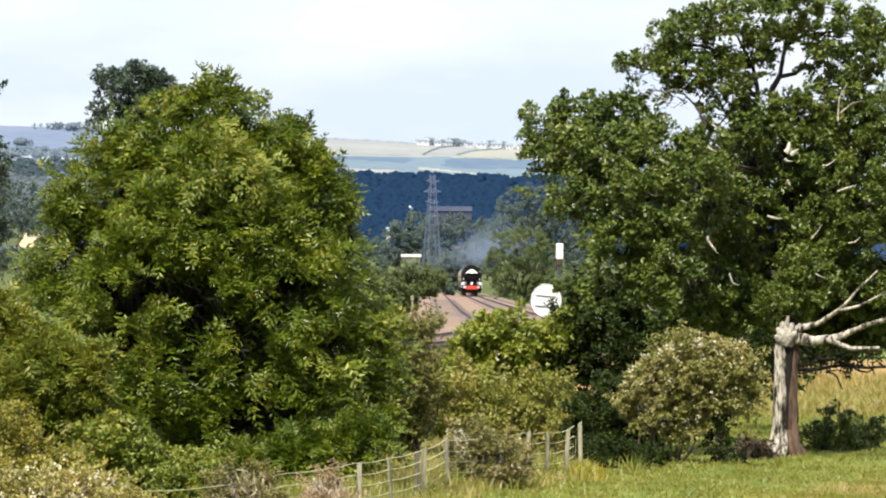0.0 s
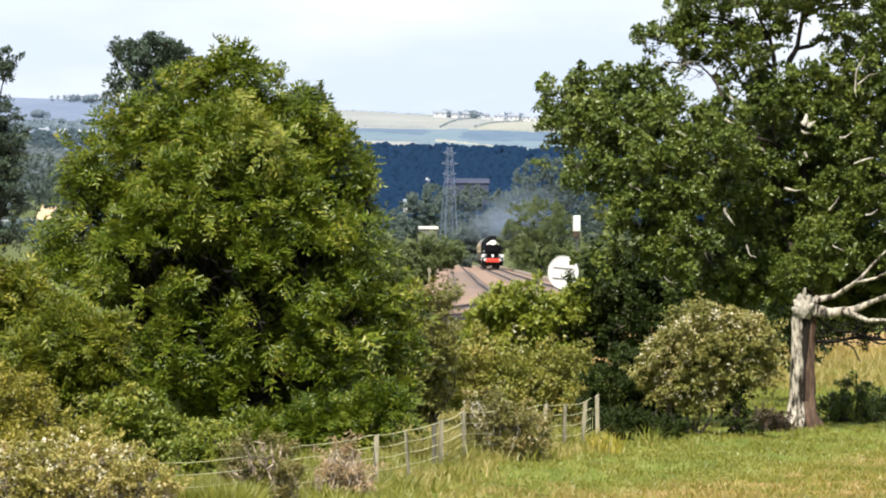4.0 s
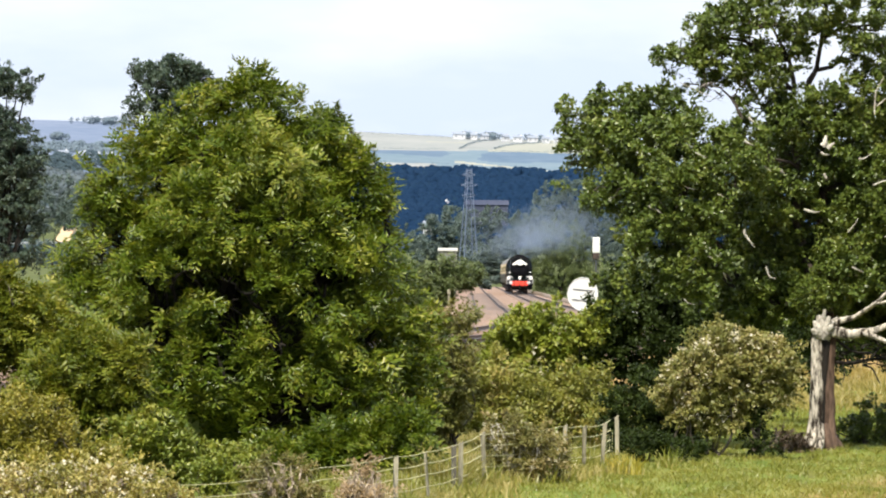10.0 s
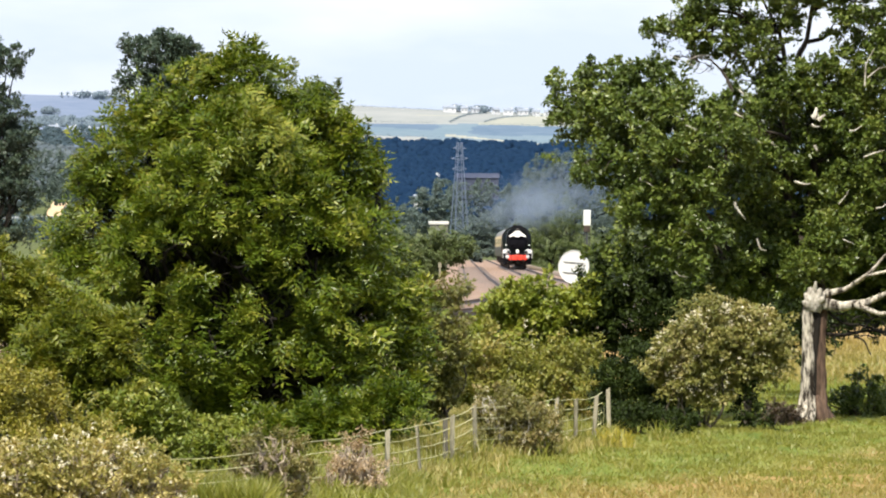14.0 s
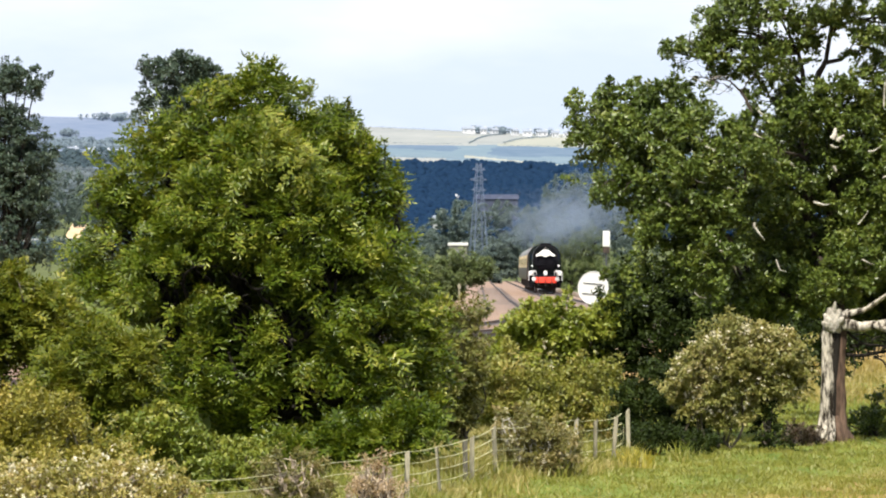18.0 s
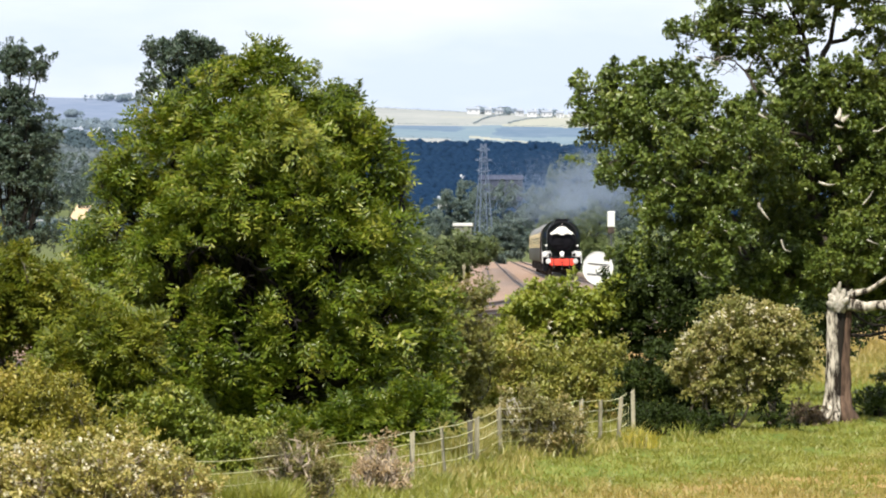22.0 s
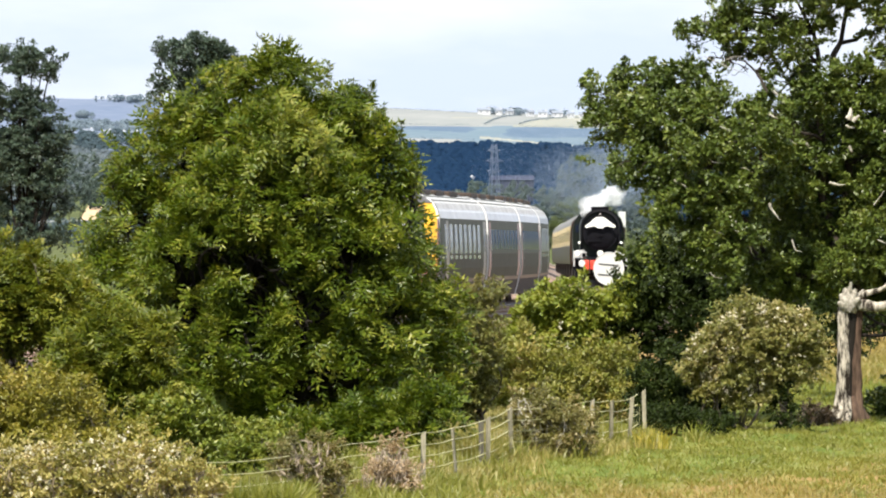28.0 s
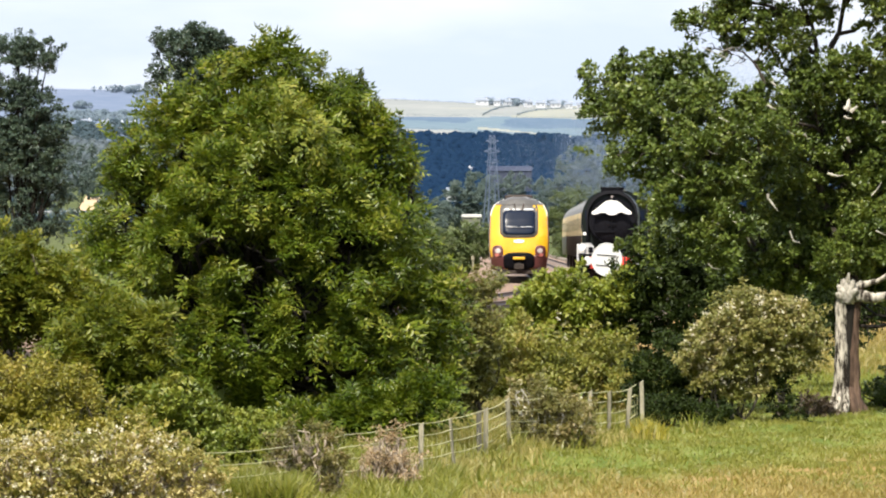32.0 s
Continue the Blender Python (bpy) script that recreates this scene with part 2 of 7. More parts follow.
def tubes(paths, seg=8, wobble=0.0):
    """Tapered tubes along paths of (point, radius): arrays of points and quads."""
    verts, faces = [], []
    for path in paths:
        start = len(verts)
        u = None
        for i, (p, r) in enumerate(path):
            p = Vector(p)
            d = (Vector(path[min(i + 1, len(path) - 1)][0]) - Vector(path[max(i - 1, 0)][0])).normalized()
            if u is None:
                u = d.orthogonal()
            u = (u - d * u.dot(d)).normalized()
            w2 = d.cross(u)
            for k in range(seg):
                w = 2 * math.pi * k / seg
                rr = r * (1 + wobble * noise.noise((p.x * 1.3 + 3 * math.cos(w), p.y * 1.3 + 3 * math.sin(w), p.z * 0.7)))
                verts.append(p + (u * math.cos(w) + w2 * math.sin(w)) * rr)
        for i in range(len(path) - 1):
            for k in range(seg):
                k2 = (k + 1) % seg
                faces.append((start + i * seg + k, start + i * seg + k2, start + (i + 1) * seg + k2, start + (i + 1) * seg + k))
    return verts, faces


def bent(a, b, r0, r1, rng, bend=0.12, steps=9):
    """A crooked limb from a to b."""
    a, b = np.array(a, float), np.array(b, float)
    size = np.linalg.norm(b - a)
    off = rng.normal(0, 1, (steps + 1, 3))
    off = np.cumsum(off, axis=0)
    off[1:-1] = 0.25 * off[:-2] + 0.5 * off[1:-1] + 0.25 * off[2:]
    t = np.linspace(0, 1, steps + 1)
    off = off - off[0] - t[:, None] * (off[-1] - off[0])
    off *= bend * size / max(1.0, np.abs(off).max())
    rise = np.sin(t * math.pi) * size * 0.06
    pts = a + t[:, None] * (b - a) + off
    pts[:, 2] += rise
    return [(tuple(p), r0 + (r1 - r0) * k) for p, k in zip(pts, t)]


# ---- the railway's line ----
def lay_line():
    """Middle of the near-left running line from the valley to the hill: x, y, heading, run length."""
    x, y, h, s = 1.26, 2600.0, 0.0, 0.0
    rows = []
    # the bend tightens slowly towards the camera
    at, bends = [-475, -430, -385, -340, -295, -250, -205], [0, 4.13e-4, 6.04e-4, 7.60e-4, 1.07e-3, 1.41e-3, 1.76e-3]
    while s < 4200:
        rows.append((x, y, h, s))
        h += (float(np.interp(-y, at, bends)) if h < 1.2 else 0.0) * 2.0
        x -= math.sin(h) * 2.0
        y -= math.cos(h) * 2.0
        s += 2.0
    return np.array(rows)


LINE = lay_line()


def rail_height(y):
    """Height of the running surface: the line climbs at about 1 in 93 towards the camera, then eases."""
    ease = 0.05 * np.clip((400 - y) / 155.0, 0, 1) - 0.10 * np.clip((y - 400) / 60.0, 0, 1) * np.clip((640 - y) / 90.0, 0, 1)
    return np.where(y > 245, 5.08 - 0.0107 * y, 2.46 + 1.4 * (1 - np.exp(-(245 - y) / 190.0))) - ease


def on_line(s, side=0.0):
    """Place, heading and slope at run length s; side: metres to the right as seen from the camera."""
    x, y, h = (float(np.interp(s, LINE[:, 3], LINE[:, k])) for k in (0, 1, 2))
    x, y = x + side * math.cos(h), y - side * math.sin(h)
    return x, y, float(rail_height(np.array(y))), h


SPACING = 4.16


def near_line(xx, yy):
    """Side distance from the middle between the two tracks, and the height of the line there."""
    pts = LINE[::4]
    mx = pts[:, 0] + SPACING / 2 * np.cos(pts[:, 2])
    my = pts[:, 1] - SPACING / 2 * np.sin(pts[:, 2])
    d = np.full(xx.shape, 1e9)
    hz = np.zeros(xx.shape)
    for a, b in zip(mx, my):
        q = np.hypot(xx - a, yy - b)
        hit = q < d
        d[hit] = q[hit]
        hz[hit] = rail_height(np.array(b))
    return d, hz


def smooth_step(a, b, v):
    t = np.clip((v - a) / (b - a), 0, 1)
    return t * t * (3 - 2 * t)


def wave(xx, yy, size, seed):
    k = 2 * math.pi / size
    return (np.sin(xx * k + seed) * np.cos(yy * k * 0.83 + seed * 2.1) + 0.5 * np.sin(xx * k * 2.3 + yy * k * 1.7 + seed * 3.3)) / 1.5


def base_height(xx, yy):
    """The lie of the land without the railway."""
    ys = [-400, 0, 185, 250, 380, 520, 1000, 1600, 2600, 4000, 4400, 4480, 4960]
    zs = [6.5, 5.2, 0, 0, 0, -2.2, -6.6, -13, -24, -28, -4, 3, 21.8]
    z = np.interp(yy, ys, zs)
    far = smooth_step(4100, 4900, yy)
    z = z + far * (np.clip(-xx, -400, 700) * 0.034 + 2.0 * wave(xx, yy, 520, 1.0)) - far * 0.3
    z = z + smooth_step(600, 1500, yy) * smooth_step(4300, 3200, yy) * 2.0 * wave(xx, yy, 700, 2.0)
    z = z + 0.10 * smooth_step(185, 200, yy) * smooth_step(420, 300, yy) * wave(xx, yy, 17, 0.4)
    return z


def land_height(xx, yy):
    xx, yy = np.asarray(xx, float), np.asarray(yy, float)
    z = base_height(xx, yy)
    near = (yy < 2650) & (yy > -700) & (np.abs(xx) < 900)
    if near.any():
        d, hz = near_line(xx[near], yy[near])
        bed = hz - 0.75
        k = smooth_step(4.6, 4.6 + 2.8 + np.clip((yy[near] - 260) / 25, 0, 8.5), d)
        z[near] = bed * (1 - k) + z[near] * k
    return z


FIELD_SOIL, _n, _l, _p = shader("meadow")
_big = noise_tex(_n, _l, 0.5, 4.0, 0.6, squash=(1, 0.12, 1))
_mid = noise_tex(_n, _l, 1.7, 5.0, 0.65, squash=(1, 0.07, 1))
_sum = _n.new("ShaderNodeMath")
_sum.operation = "MULTIPLY_ADD"
_sum.inputs[1].default_value = 0.5
_hf = _n.new("ShaderNodeMath")
_hf.operation = "MULTIPLY"
_hf.inputs[1].default_value = 0.5
_l.new(_mid.outputs["Fac"], _hf.inputs[0])
_l.new(_big.outputs["Fac"], _sum.inputs[0])
_l.new(_hf.outputs[0], _sum.inputs[2])
_gr = ramp(_n, [(0.38, (0.080, 0.112, 0.020)), (0.50, (0.125, 0.160, 0.030)), (0.62, (0.175, 0.19, 0.048))])
_l.new(_sum.outputs[0], _gr.inputs["Fac"])
_dry = ramp(_n, [(0.35, (0.19, 0.125, 0.045)), (0.65, (0.32, 0.215, 0.085))])
_l.new(_sum.outputs[0], _dry.inputs["Fac"])
# dry, uncut strips: near the camera's bank and on the far side of the meadow
_pos = _n.new("ShaderNodeTexCoord")
_sep = _n.new("ShaderNodeSeparateXYZ")
_l.new(_pos.outputs["Object"], _sep.inputs["Vector"])
_edge = _n.new("ShaderNodeMath")
_edge.operation = "MULTIPLY_ADD"
_edge.inputs[1].default_value = -4.0
_l.new(_sep.outputs["X"], _edge.inputs[0])
_l.new(_sep.outputs["Y"], _edge.inputs[2])
_wob = _n.new("ShaderNodeMath")
_wob.operation = "MULTIPLY_ADD"
_wob.inputs[1].default_value = 16.0
_l.new(_big.outputs["Fac"], _wob.inputs[0])
_l.new(_edge.outputs[0], _wob.inputs[2])
_nearstrip = _n.new("ShaderNodeMapRange")
_nearstrip.inputs["From Min"].default_value, _nearstrip.inputs["From Max"].default_value = 203, 193
_l.new(_wob.outputs[0], _nearstrip.inputs["Value"])
_farstrip = _n.new("ShaderNodeMapRange")
_farstrip.inputs["From Min"].default_value, _farstrip.inputs["From Max"].default_value = 276, 292
_l.new(_wob.outputs[0], _farstrip.inputs["Value"])
_ends = _n.new("ShaderNodeMapRange")
_ends.inputs["From Min"].default_value, _ends.inputs["From Max"].default_value = 420, 385
_l.new(_sep.outputs["Y"], _ends.inputs["Value"])
_fartrim = _n.new("ShaderNodeMath")
_fartrim.operation = "MULTIPLY"
_l.new(_farstrip.outputs["Result"], _fartrim.inputs[0])
_l.new(_ends.outputs["Result"], _fartrim.inputs[1])
_both = _n.new("ShaderNodeMath")
_both.operation, _both.use_clamp = "ADD", True
_l.new(_nearstrip.outputs["Result"], _both.inputs[0])
_l.new(_fartrim.outputs[0], _both.inputs[1])
_l.new(mixed(_n, _l, "MIX", _both.outputs[0], _gr.outputs["Color"], _dry.outputs["Color"]), _p.inputs["Base Color"])
_p.inputs["Roughness"].default_value = 0.95
_p.inputs["Specular IOR Level"].default_value = 0.1

# distant land: dull valley pasture, the wood's floor, and the fields of the far hill
def field(name, dark, light):
    return surface(name, dark, light, 0.012, 1.0, fine=0.09, spec=0.0)


VALLEY = field("valley_pasture", (0.062, 0.078, 0.036), (0.115, 0.130, 0.062))
# wood floor and far-hill field colours include the pale blue of haze
WOOD_FLOOR = field("hazed_wood_floor", (0.018, 0.033, 0.066), (0.025, 0.044, 0.082))
FIELD_PALE = field("field_hazed_pale", (0.200, 0.218, 0.222), (0.262, 0.272, 0.268))
FIELD_CREAM = field("field_hazed_corn", (0.235, 0.248, 0.225), (0.300, 0.303, 0.262))
FIELD_BLUE = field("field_hazed_pasture", (0.118, 0.168, 0.208), (0.158, 0.205, 0.245))
FIELD_DEEP = field("field_hazed_band", (0.086, 0.128, 0.186), (0.125, 0.168, 0.225))
FIELD_HAZE = field("field_hazed_slope", (0.118, 0.155, 0.230), (0.165, 0.198, 0.268))

FIELD_TAN = field("field_sandy_bank", (0.42, 0.30, 0.19), (0.56, 0.42, 0.28))


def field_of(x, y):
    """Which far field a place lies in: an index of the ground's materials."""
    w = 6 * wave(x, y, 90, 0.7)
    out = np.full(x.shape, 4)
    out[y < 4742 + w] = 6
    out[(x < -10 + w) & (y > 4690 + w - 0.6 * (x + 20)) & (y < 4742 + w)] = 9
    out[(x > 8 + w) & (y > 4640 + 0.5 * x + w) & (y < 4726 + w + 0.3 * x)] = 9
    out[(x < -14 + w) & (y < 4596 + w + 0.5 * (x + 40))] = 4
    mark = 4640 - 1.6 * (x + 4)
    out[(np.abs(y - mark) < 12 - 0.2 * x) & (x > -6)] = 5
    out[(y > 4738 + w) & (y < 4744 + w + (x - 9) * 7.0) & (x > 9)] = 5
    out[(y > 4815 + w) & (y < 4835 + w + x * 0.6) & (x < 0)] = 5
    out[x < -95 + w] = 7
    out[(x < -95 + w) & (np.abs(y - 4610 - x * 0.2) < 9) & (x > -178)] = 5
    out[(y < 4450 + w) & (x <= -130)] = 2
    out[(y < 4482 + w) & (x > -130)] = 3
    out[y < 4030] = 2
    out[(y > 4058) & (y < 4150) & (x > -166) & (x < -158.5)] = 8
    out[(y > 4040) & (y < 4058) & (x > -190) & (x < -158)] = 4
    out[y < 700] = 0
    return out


def build_ground():
    xs = np.unique(np.concatenate([np.linspace(-2400, -260, 26), np.linspace(-260, -40, 110), np.linspace(-40, 40, 100), np.linspace(40, 260, 20), np.linspace(260, 2400, 26)]))
    ys = np.unique(np.concatenate([np.linspace(-500, 170, 40), np.linspace(170, 560, 160), np.linspace(560, 1700, 100), np.linspace(1700, 4000, 60), np.linspace(4000, 4960, 110)]))
    gx, gy = np.meshgrid(xs, ys)
    gz = land_height(gx, gy)
    v = np.stack([gx, gy, gz], -1).reshape(-1, 3)
    nx = len(xs)
    i, j = np.meshgrid(np.arange(len(ys) - 1), np.arange(nx - 1), indexing="ij")
    a = (i * nx + j).ravel()
    f = np.stack([a, a + 1, a + nx + 1, a + nx], -1)
    me = flat_mesh("ground", v, f, FIELD_SOIL, True)
    for m in (FIELD_SOIL, VALLEY, WOOD_FLOOR, FIELD_PALE, FIELD_CREAM, FIELD_BLUE, FIELD_HAZE, FIELD_TAN, FIELD_DEEP):
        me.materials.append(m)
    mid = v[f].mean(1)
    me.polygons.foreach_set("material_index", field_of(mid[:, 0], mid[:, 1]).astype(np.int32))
    tagged(new("ground", me), "mown green meadow with dry grass, falling to a farmed valley and hills", "ground", kind="structure")


build_ground()

BALLAST = surface("ballast_stone", (0.135, 0.086, 0.060), (0.30, 0.200, 0.142), 0.5, 0.95, bump=0.9, fine=7.0)
RAIL_STEEL = surface("rail_steel", (0.035, 0.022, 0.016), (0.075, 0.05, 0.036), 2.0, 0.6, 0.3)
SLEEPER = surface("sleeper_concrete", (0.17, 0.112, 0.080), (0.29, 0.200, 0.146), 1.0, 0.9)
TROUGH = surface("trough_concrete", (0.15, 0.12, 0.09), (0.24, 0.19, 0.15), 1.0, 0.9)


def sweep(name, profile, s0, s1, step, mat, side=0.0, smooth=False):
    """A profile of (side, height) pairs drawn along the line."""
    ss = np.arange(s0, s1 + 0.01, step)
    k = len(profile)
    verts, faces = [], []
    for i, s in enumerate(ss):
        x, y, z, h = on_line(s, side)
        c, sn = math.cos(h), math.sin(h)
        for u, w in profile:
            verts.append((x + u * c, y - u * sn, z + w))
        if i:
            for q in range(k - 1):
                a = (i - 1) * k + q
                faces.append((a, a + 1, a + k + 1, a + k))
    return flat_mesh(name, verts, faces, mat, smooth)


def build_railway():
    bed = thing("railway_track", "two railway tracks on reddish stone ballast, curving up a bank", "railway track", kind="structure")
    half = SPACING / 2
    shoulder = half + 2.0
    prof = [(-shoulder - 1.9, -1.1), (-shoulder, -0.20), (-half - 0.9, -0.16), (-half, -0.17), (-half + 0.9, -0.16), (0, -0.26), (half - 0.9, -0.16),
            (half, -0.17), (half + 0.9, -0.16), (shoulder, -0.20), (shoulder + 1.9, -1.1)]
    mesh_part("ballast_bed", sweep("ballast_bed", prof, 900, 3000, 4.0, BALLAST, half), bed, "reddish crushed-stone ballast bed")
    head = [(-0.07, -0.16), (-0.07, -0.13), (-0.012, -0.11), (-0.012, -0.04), (-0.036, -0.03), (-0.036, 0.0), (0.036, 0.0), (0.036, -0.03), (0.012, -0.04), (0.012, -0.11), (0.07, -0.13), (0.07, -0.16)]
    for side in (0.0, SPACING):
        for r in (-0.753, 0.753):
            mesh_part("rail", sweep("rail", head, 900, 3000, 6.0, RAIL_STEEL, side + r), bed, "rust-brown steel rail")
    verts, faces = [], []
    for side in (0.0, SPACING):
        for s in np.arange(1500, 2420, 0.7):
            x, y, z, h = on_line(s, side)
            c, sn = math.cos(h), math.sin(h)
            b = len(verts)
            for w in (-0.24, -0.135):
                for u, q in ((-1.27, -0.13), (1.27, -0.13), (1.27, 0.13), (-1.27, 0.13)):
                    verts.append((x + u * c - q * sn, y - u * sn - q * c, z + w))
            for f in ((4, 5, 6, 7), (0, 1, 5, 4), (1, 2, 6, 5), (2, 3, 7, 6), (3, 0, 4, 7)):
                faces.append(tuple(b + k for k in f))
    mesh_part("sleepers", flat_mesh("sleepers", verts, faces, SLEEPER), bed, "dusty concrete sleepers", kind="stuff")
    lid = [(-0.22, -0.3), (-0.22, -0.02), (0.22, -0.02), (0.22, -0.3)]
    trough = thing("cable_trough", "dusty concrete cable trough beside the track", "cable trough", kind="structure")
    mesh_part("trough_lid", sweep("trough_lid", lid, 1000, 2330, 4.0, TROUGH, SPACING + 2.6), trough)


build_railway()


# ---- trees, shrubs and grass ----
def unit(v):
    return v / np.maximum(np.linalg.norm(v, axis=-1, keepdims=True), 1e-9)


def leaf_arrays(centre, way, side, length, width, fold=0.25):
    """Folded leaf blades: four points and two faces each."""
    nrm = np.cross(way, side)
    base = centre - way * length[:, None] * 0.5
    tip = centre + way * length[:, None] * 0.5 - nrm * (length * 0.12)[:, None]
    mid = centre - way * length[:, None] * 0.06
    lift = nrm * (width * fold)[:, None]
    a = mid + side * width[:, None] * 0.5 + lift
    b = mid - side * width[:, None] * 0.5 + lift
    v = np.stack([base, a, tip, b], 1).reshape(-1, 3)
    k = np.arange(len(centre))[:, None] * 4
    f = np.concatenate([k + np.array([0, 1, 2]), k + np.array([0, 2, 3])], 1).reshape(-1, 3)
    return v, f


def clump_spots(lobes, n, rng, inner=0.25, hollow=0.72):
    """Places over and inside a crown made of lobes (x, y, z, rx, ry, rz), with the way out from each."""
    lobes = np.array(lobes, float)
    c, r = lobes[:, :3], lobes[:, 3:]
    area = (r[:, 0] * r[:, 2] + r[:, 1] * r[:, 2] + r[:, 0] * r[:, 1])
    pick = rng.choice(len(lobes), n * 3, p=area / area.sum())
    d = unit(rng.normal(0, 1, (n * 3, 3)))
    rad = np.where(rng.random(n * 3) < inner, rng.uniform(0.35, 0.8, n * 3), rng.uniform(0.82, 1.0, n * 3))
    rad *= 1 + np.array([0.26 * noise.noise(Vector(q * 2.0) + Vector((k * 3.1, 0, 0))) + 0.14 * noise.noise(Vector(q * 5.0) + Vector((0, k * 2.3, 0))) for q, k in zip(d, pick)])
    p = c[pick] + d * r[pick] * rad[:, None]
    keep = np.ones(len(p), bool)
    for i in range(len(lobes)):
        q = np.linalg.norm((p - c[i]) / r[i], axis=1)
        keep &= (q > hollow * 0.62) | (pick == i)
        keep &= (q > 0.80) | (rad < 0.8) | (pick == i)
    p, out = p[keep][:n], unit(d * r[pick] ** -1 * r[pick].mean(1, keepdims=True))[keep][:n]
    return p, out


def leafage(lobes, clumps, per, clump_r, leaf, rng, inner=0.25, droop=0.3, slim=0.5, floor=None, fill=0.6, plume=0.95, gaps=None, hollows=(), back=226.4, voids=(), pairs=0, outline=None):
    """Leaves in clumps over a crown; gaps stay between the clumps. With pairs the leaves are compound, of that many pairs of leaflets."""
    p, out = clump_spots(lobes, clumps, rng, inner)
    if floor is not None:
        ok = p[:, 2] > floor
        p, out = p[ok], out[ok]
    if gaps is not None:
        # open hollows between the leafy sprays, more or fewer low down
        size, cut, slope = gaps
        top = p[:, 2].max()
        low = np.clip((top - p[:, 2]) / max(top - p[:, 2].min(), 0.1), 0, 1)
        v = np.array([noise.noise(Vector(q) / size) + 0.4 * noise.noise(Vector(q) * 2.3 / size) for q in p])
        ok = v > cut + slope * low
        p, out = p[ok], out[ok]
    for hx, hz, hr in hollows:
        # dark openings into the crown from the sunny side
        q = np.hypot(p[:, 0] - hx, (p[:, 2] - hz) * 1.25)
        ok = (q > hr * rng.uniform(0.75, 1.15, len(p))) | (p[:, 1] > back)
        p, out = p[ok], out[ok]
    if outline is not None:
        # the crown's breadth at each height
        (lz, lx), (rz, rx) = (np.array(q, float).T for q in outline)
        ok = (p[:, 0] > np.interp(p[:, 2] + 0.25, lz, lx) + 0.18) & (p[:, 0] < np.interp(p[:, 2] + 0.25, rz, rx) - 0.22) & (p[:, 2] < lz[-1] - 0.3)
        p, out = p[ok], out[ok]
    for hx, hz, hr in voids:
        # gaps right through the crown, where the sky shows
        ok = np.hypot(p[:, 0] - hx, p[:, 2] - hz) > hr * rng.uniform(0.8, 1.2, len(p))
        p, out = p[ok], out[ok]
    cr = clump_r * rng.uniform(0.5, 1.3, len(p))
    axis = unit(out * 0.8 + np.array([0, 0, 0.35]) + rng.normal(0, 0.45, out.shape))
    p = p + axis * (clump_r * np.minimum(rng.exponential(plume * 0.5, len(p)), 1.3))[:, None] - axis * (clump_r * plume * 0.4)
    k = np.repeat(np.arange(len(p)), per)
    run = rng.uniform(-0.7, 1.0, len(k)) * plume
    d = unit(rng.normal(0, 1, (len(k), 3)) + out[k] * fill + np.array([0, 0, 0.2]))
    thin = 0.85 - 0.35 * np.abs(run) / max(plume, 0.1)
    pos = p[k] + axis[k] * (cr[k] * run * 1.25)[:, None] + d * (cr[k] * thin * rng.uniform(0.2, 1.0, len(k)) ** 0.6)[:, None] * np.array([1.1, 1.1, 0.75])
    pos[:, 2] -= (cr[k] * np.maximum(run, 0) ** 2 * 0.35)
    way = unit(d + rng.normal(0, 0.55, d.shape) + np.array([0, 0, -droop]))
    face = unit(d * 0.5 + np.array([0, 0, 0.75]) + rng.normal(0, 0.5, d.shape))
    side = unit(np.cross(way, face))
    size = leaf * rng.uniform(0.6, 1.3, len(k))
    if pairs:
        return compound_leaves(pos, unit(out[k] * 0.8 + d * 0.7 + rng.normal(0, 0.4, d.shape) + np.array([0, 0, -0.15])), size, slim, pairs, rng)
    return leaf_arrays(pos, way, side, size, size * slim * rng.uniform(0.8, 1.2, len(k)))


def compound_leaves(pos, way, size, slim, pairs, rng):
    """Feathered leaves: leaflets in pairs along a drooping stalk, and one at its end."""
    face = unit(np.array([0, -0.25, 0.8]) + way * 0.2 + rng.normal(0, 0.42, way.shape))
    side = unit(np.cross(way, face))
    face = np.cross(side, way)
    spots, ways, sides, sizes = [], [], [], []
    for j in range(pairs * 2 + 1):
        run = min(1.0, (j // 2 + 0.6) / pairs)
        turn = 0.0 if j == pairs * 2 else (1.0 if j % 2 else -1.0)
        w = unit(way * (0.55 if turn else 1.0) + side * turn * 0.85 + np.array([0, 0, -0.30 * run]) + rng.normal(0, 0.13, way.shape))
        z = size * (0.8 + 0.35 * math.sin(math.pi * run))
        foot = pos + way * (size * 2.1 * (run - 0.5))[:, None] - np.array([0, 0, 1.0]) * (size * 0.55 * run * run)[:, None]
        spots.append(foot + w * (z * 0.5)[:, None])
        ways.append(w)
        sides.append(unit(np.cross(w, face + rng.normal(0, 0.15, way.shape))))
        sizes.append(z)
    size = np.concatenate(sizes)
    return leaf_arrays(np.concatenate(spots), np.concatenate(ways), np.concatenate(sides), size, size * slim)


def crown(name, lobes, mat, parent, clumps, per, clump_r, leaf, seed, label="", **kw):
    rng = np.random.default_rng(seed)
    v, f = leafage(lobes, clumps, per, clump_r, leaf, rng, **kw)
    origin = np.array(parent.matrix_world.translation) if parent else np.zeros(3)
    return mesh_part(name, flat_mesh(name, v - origin, f, mat), parent, label)


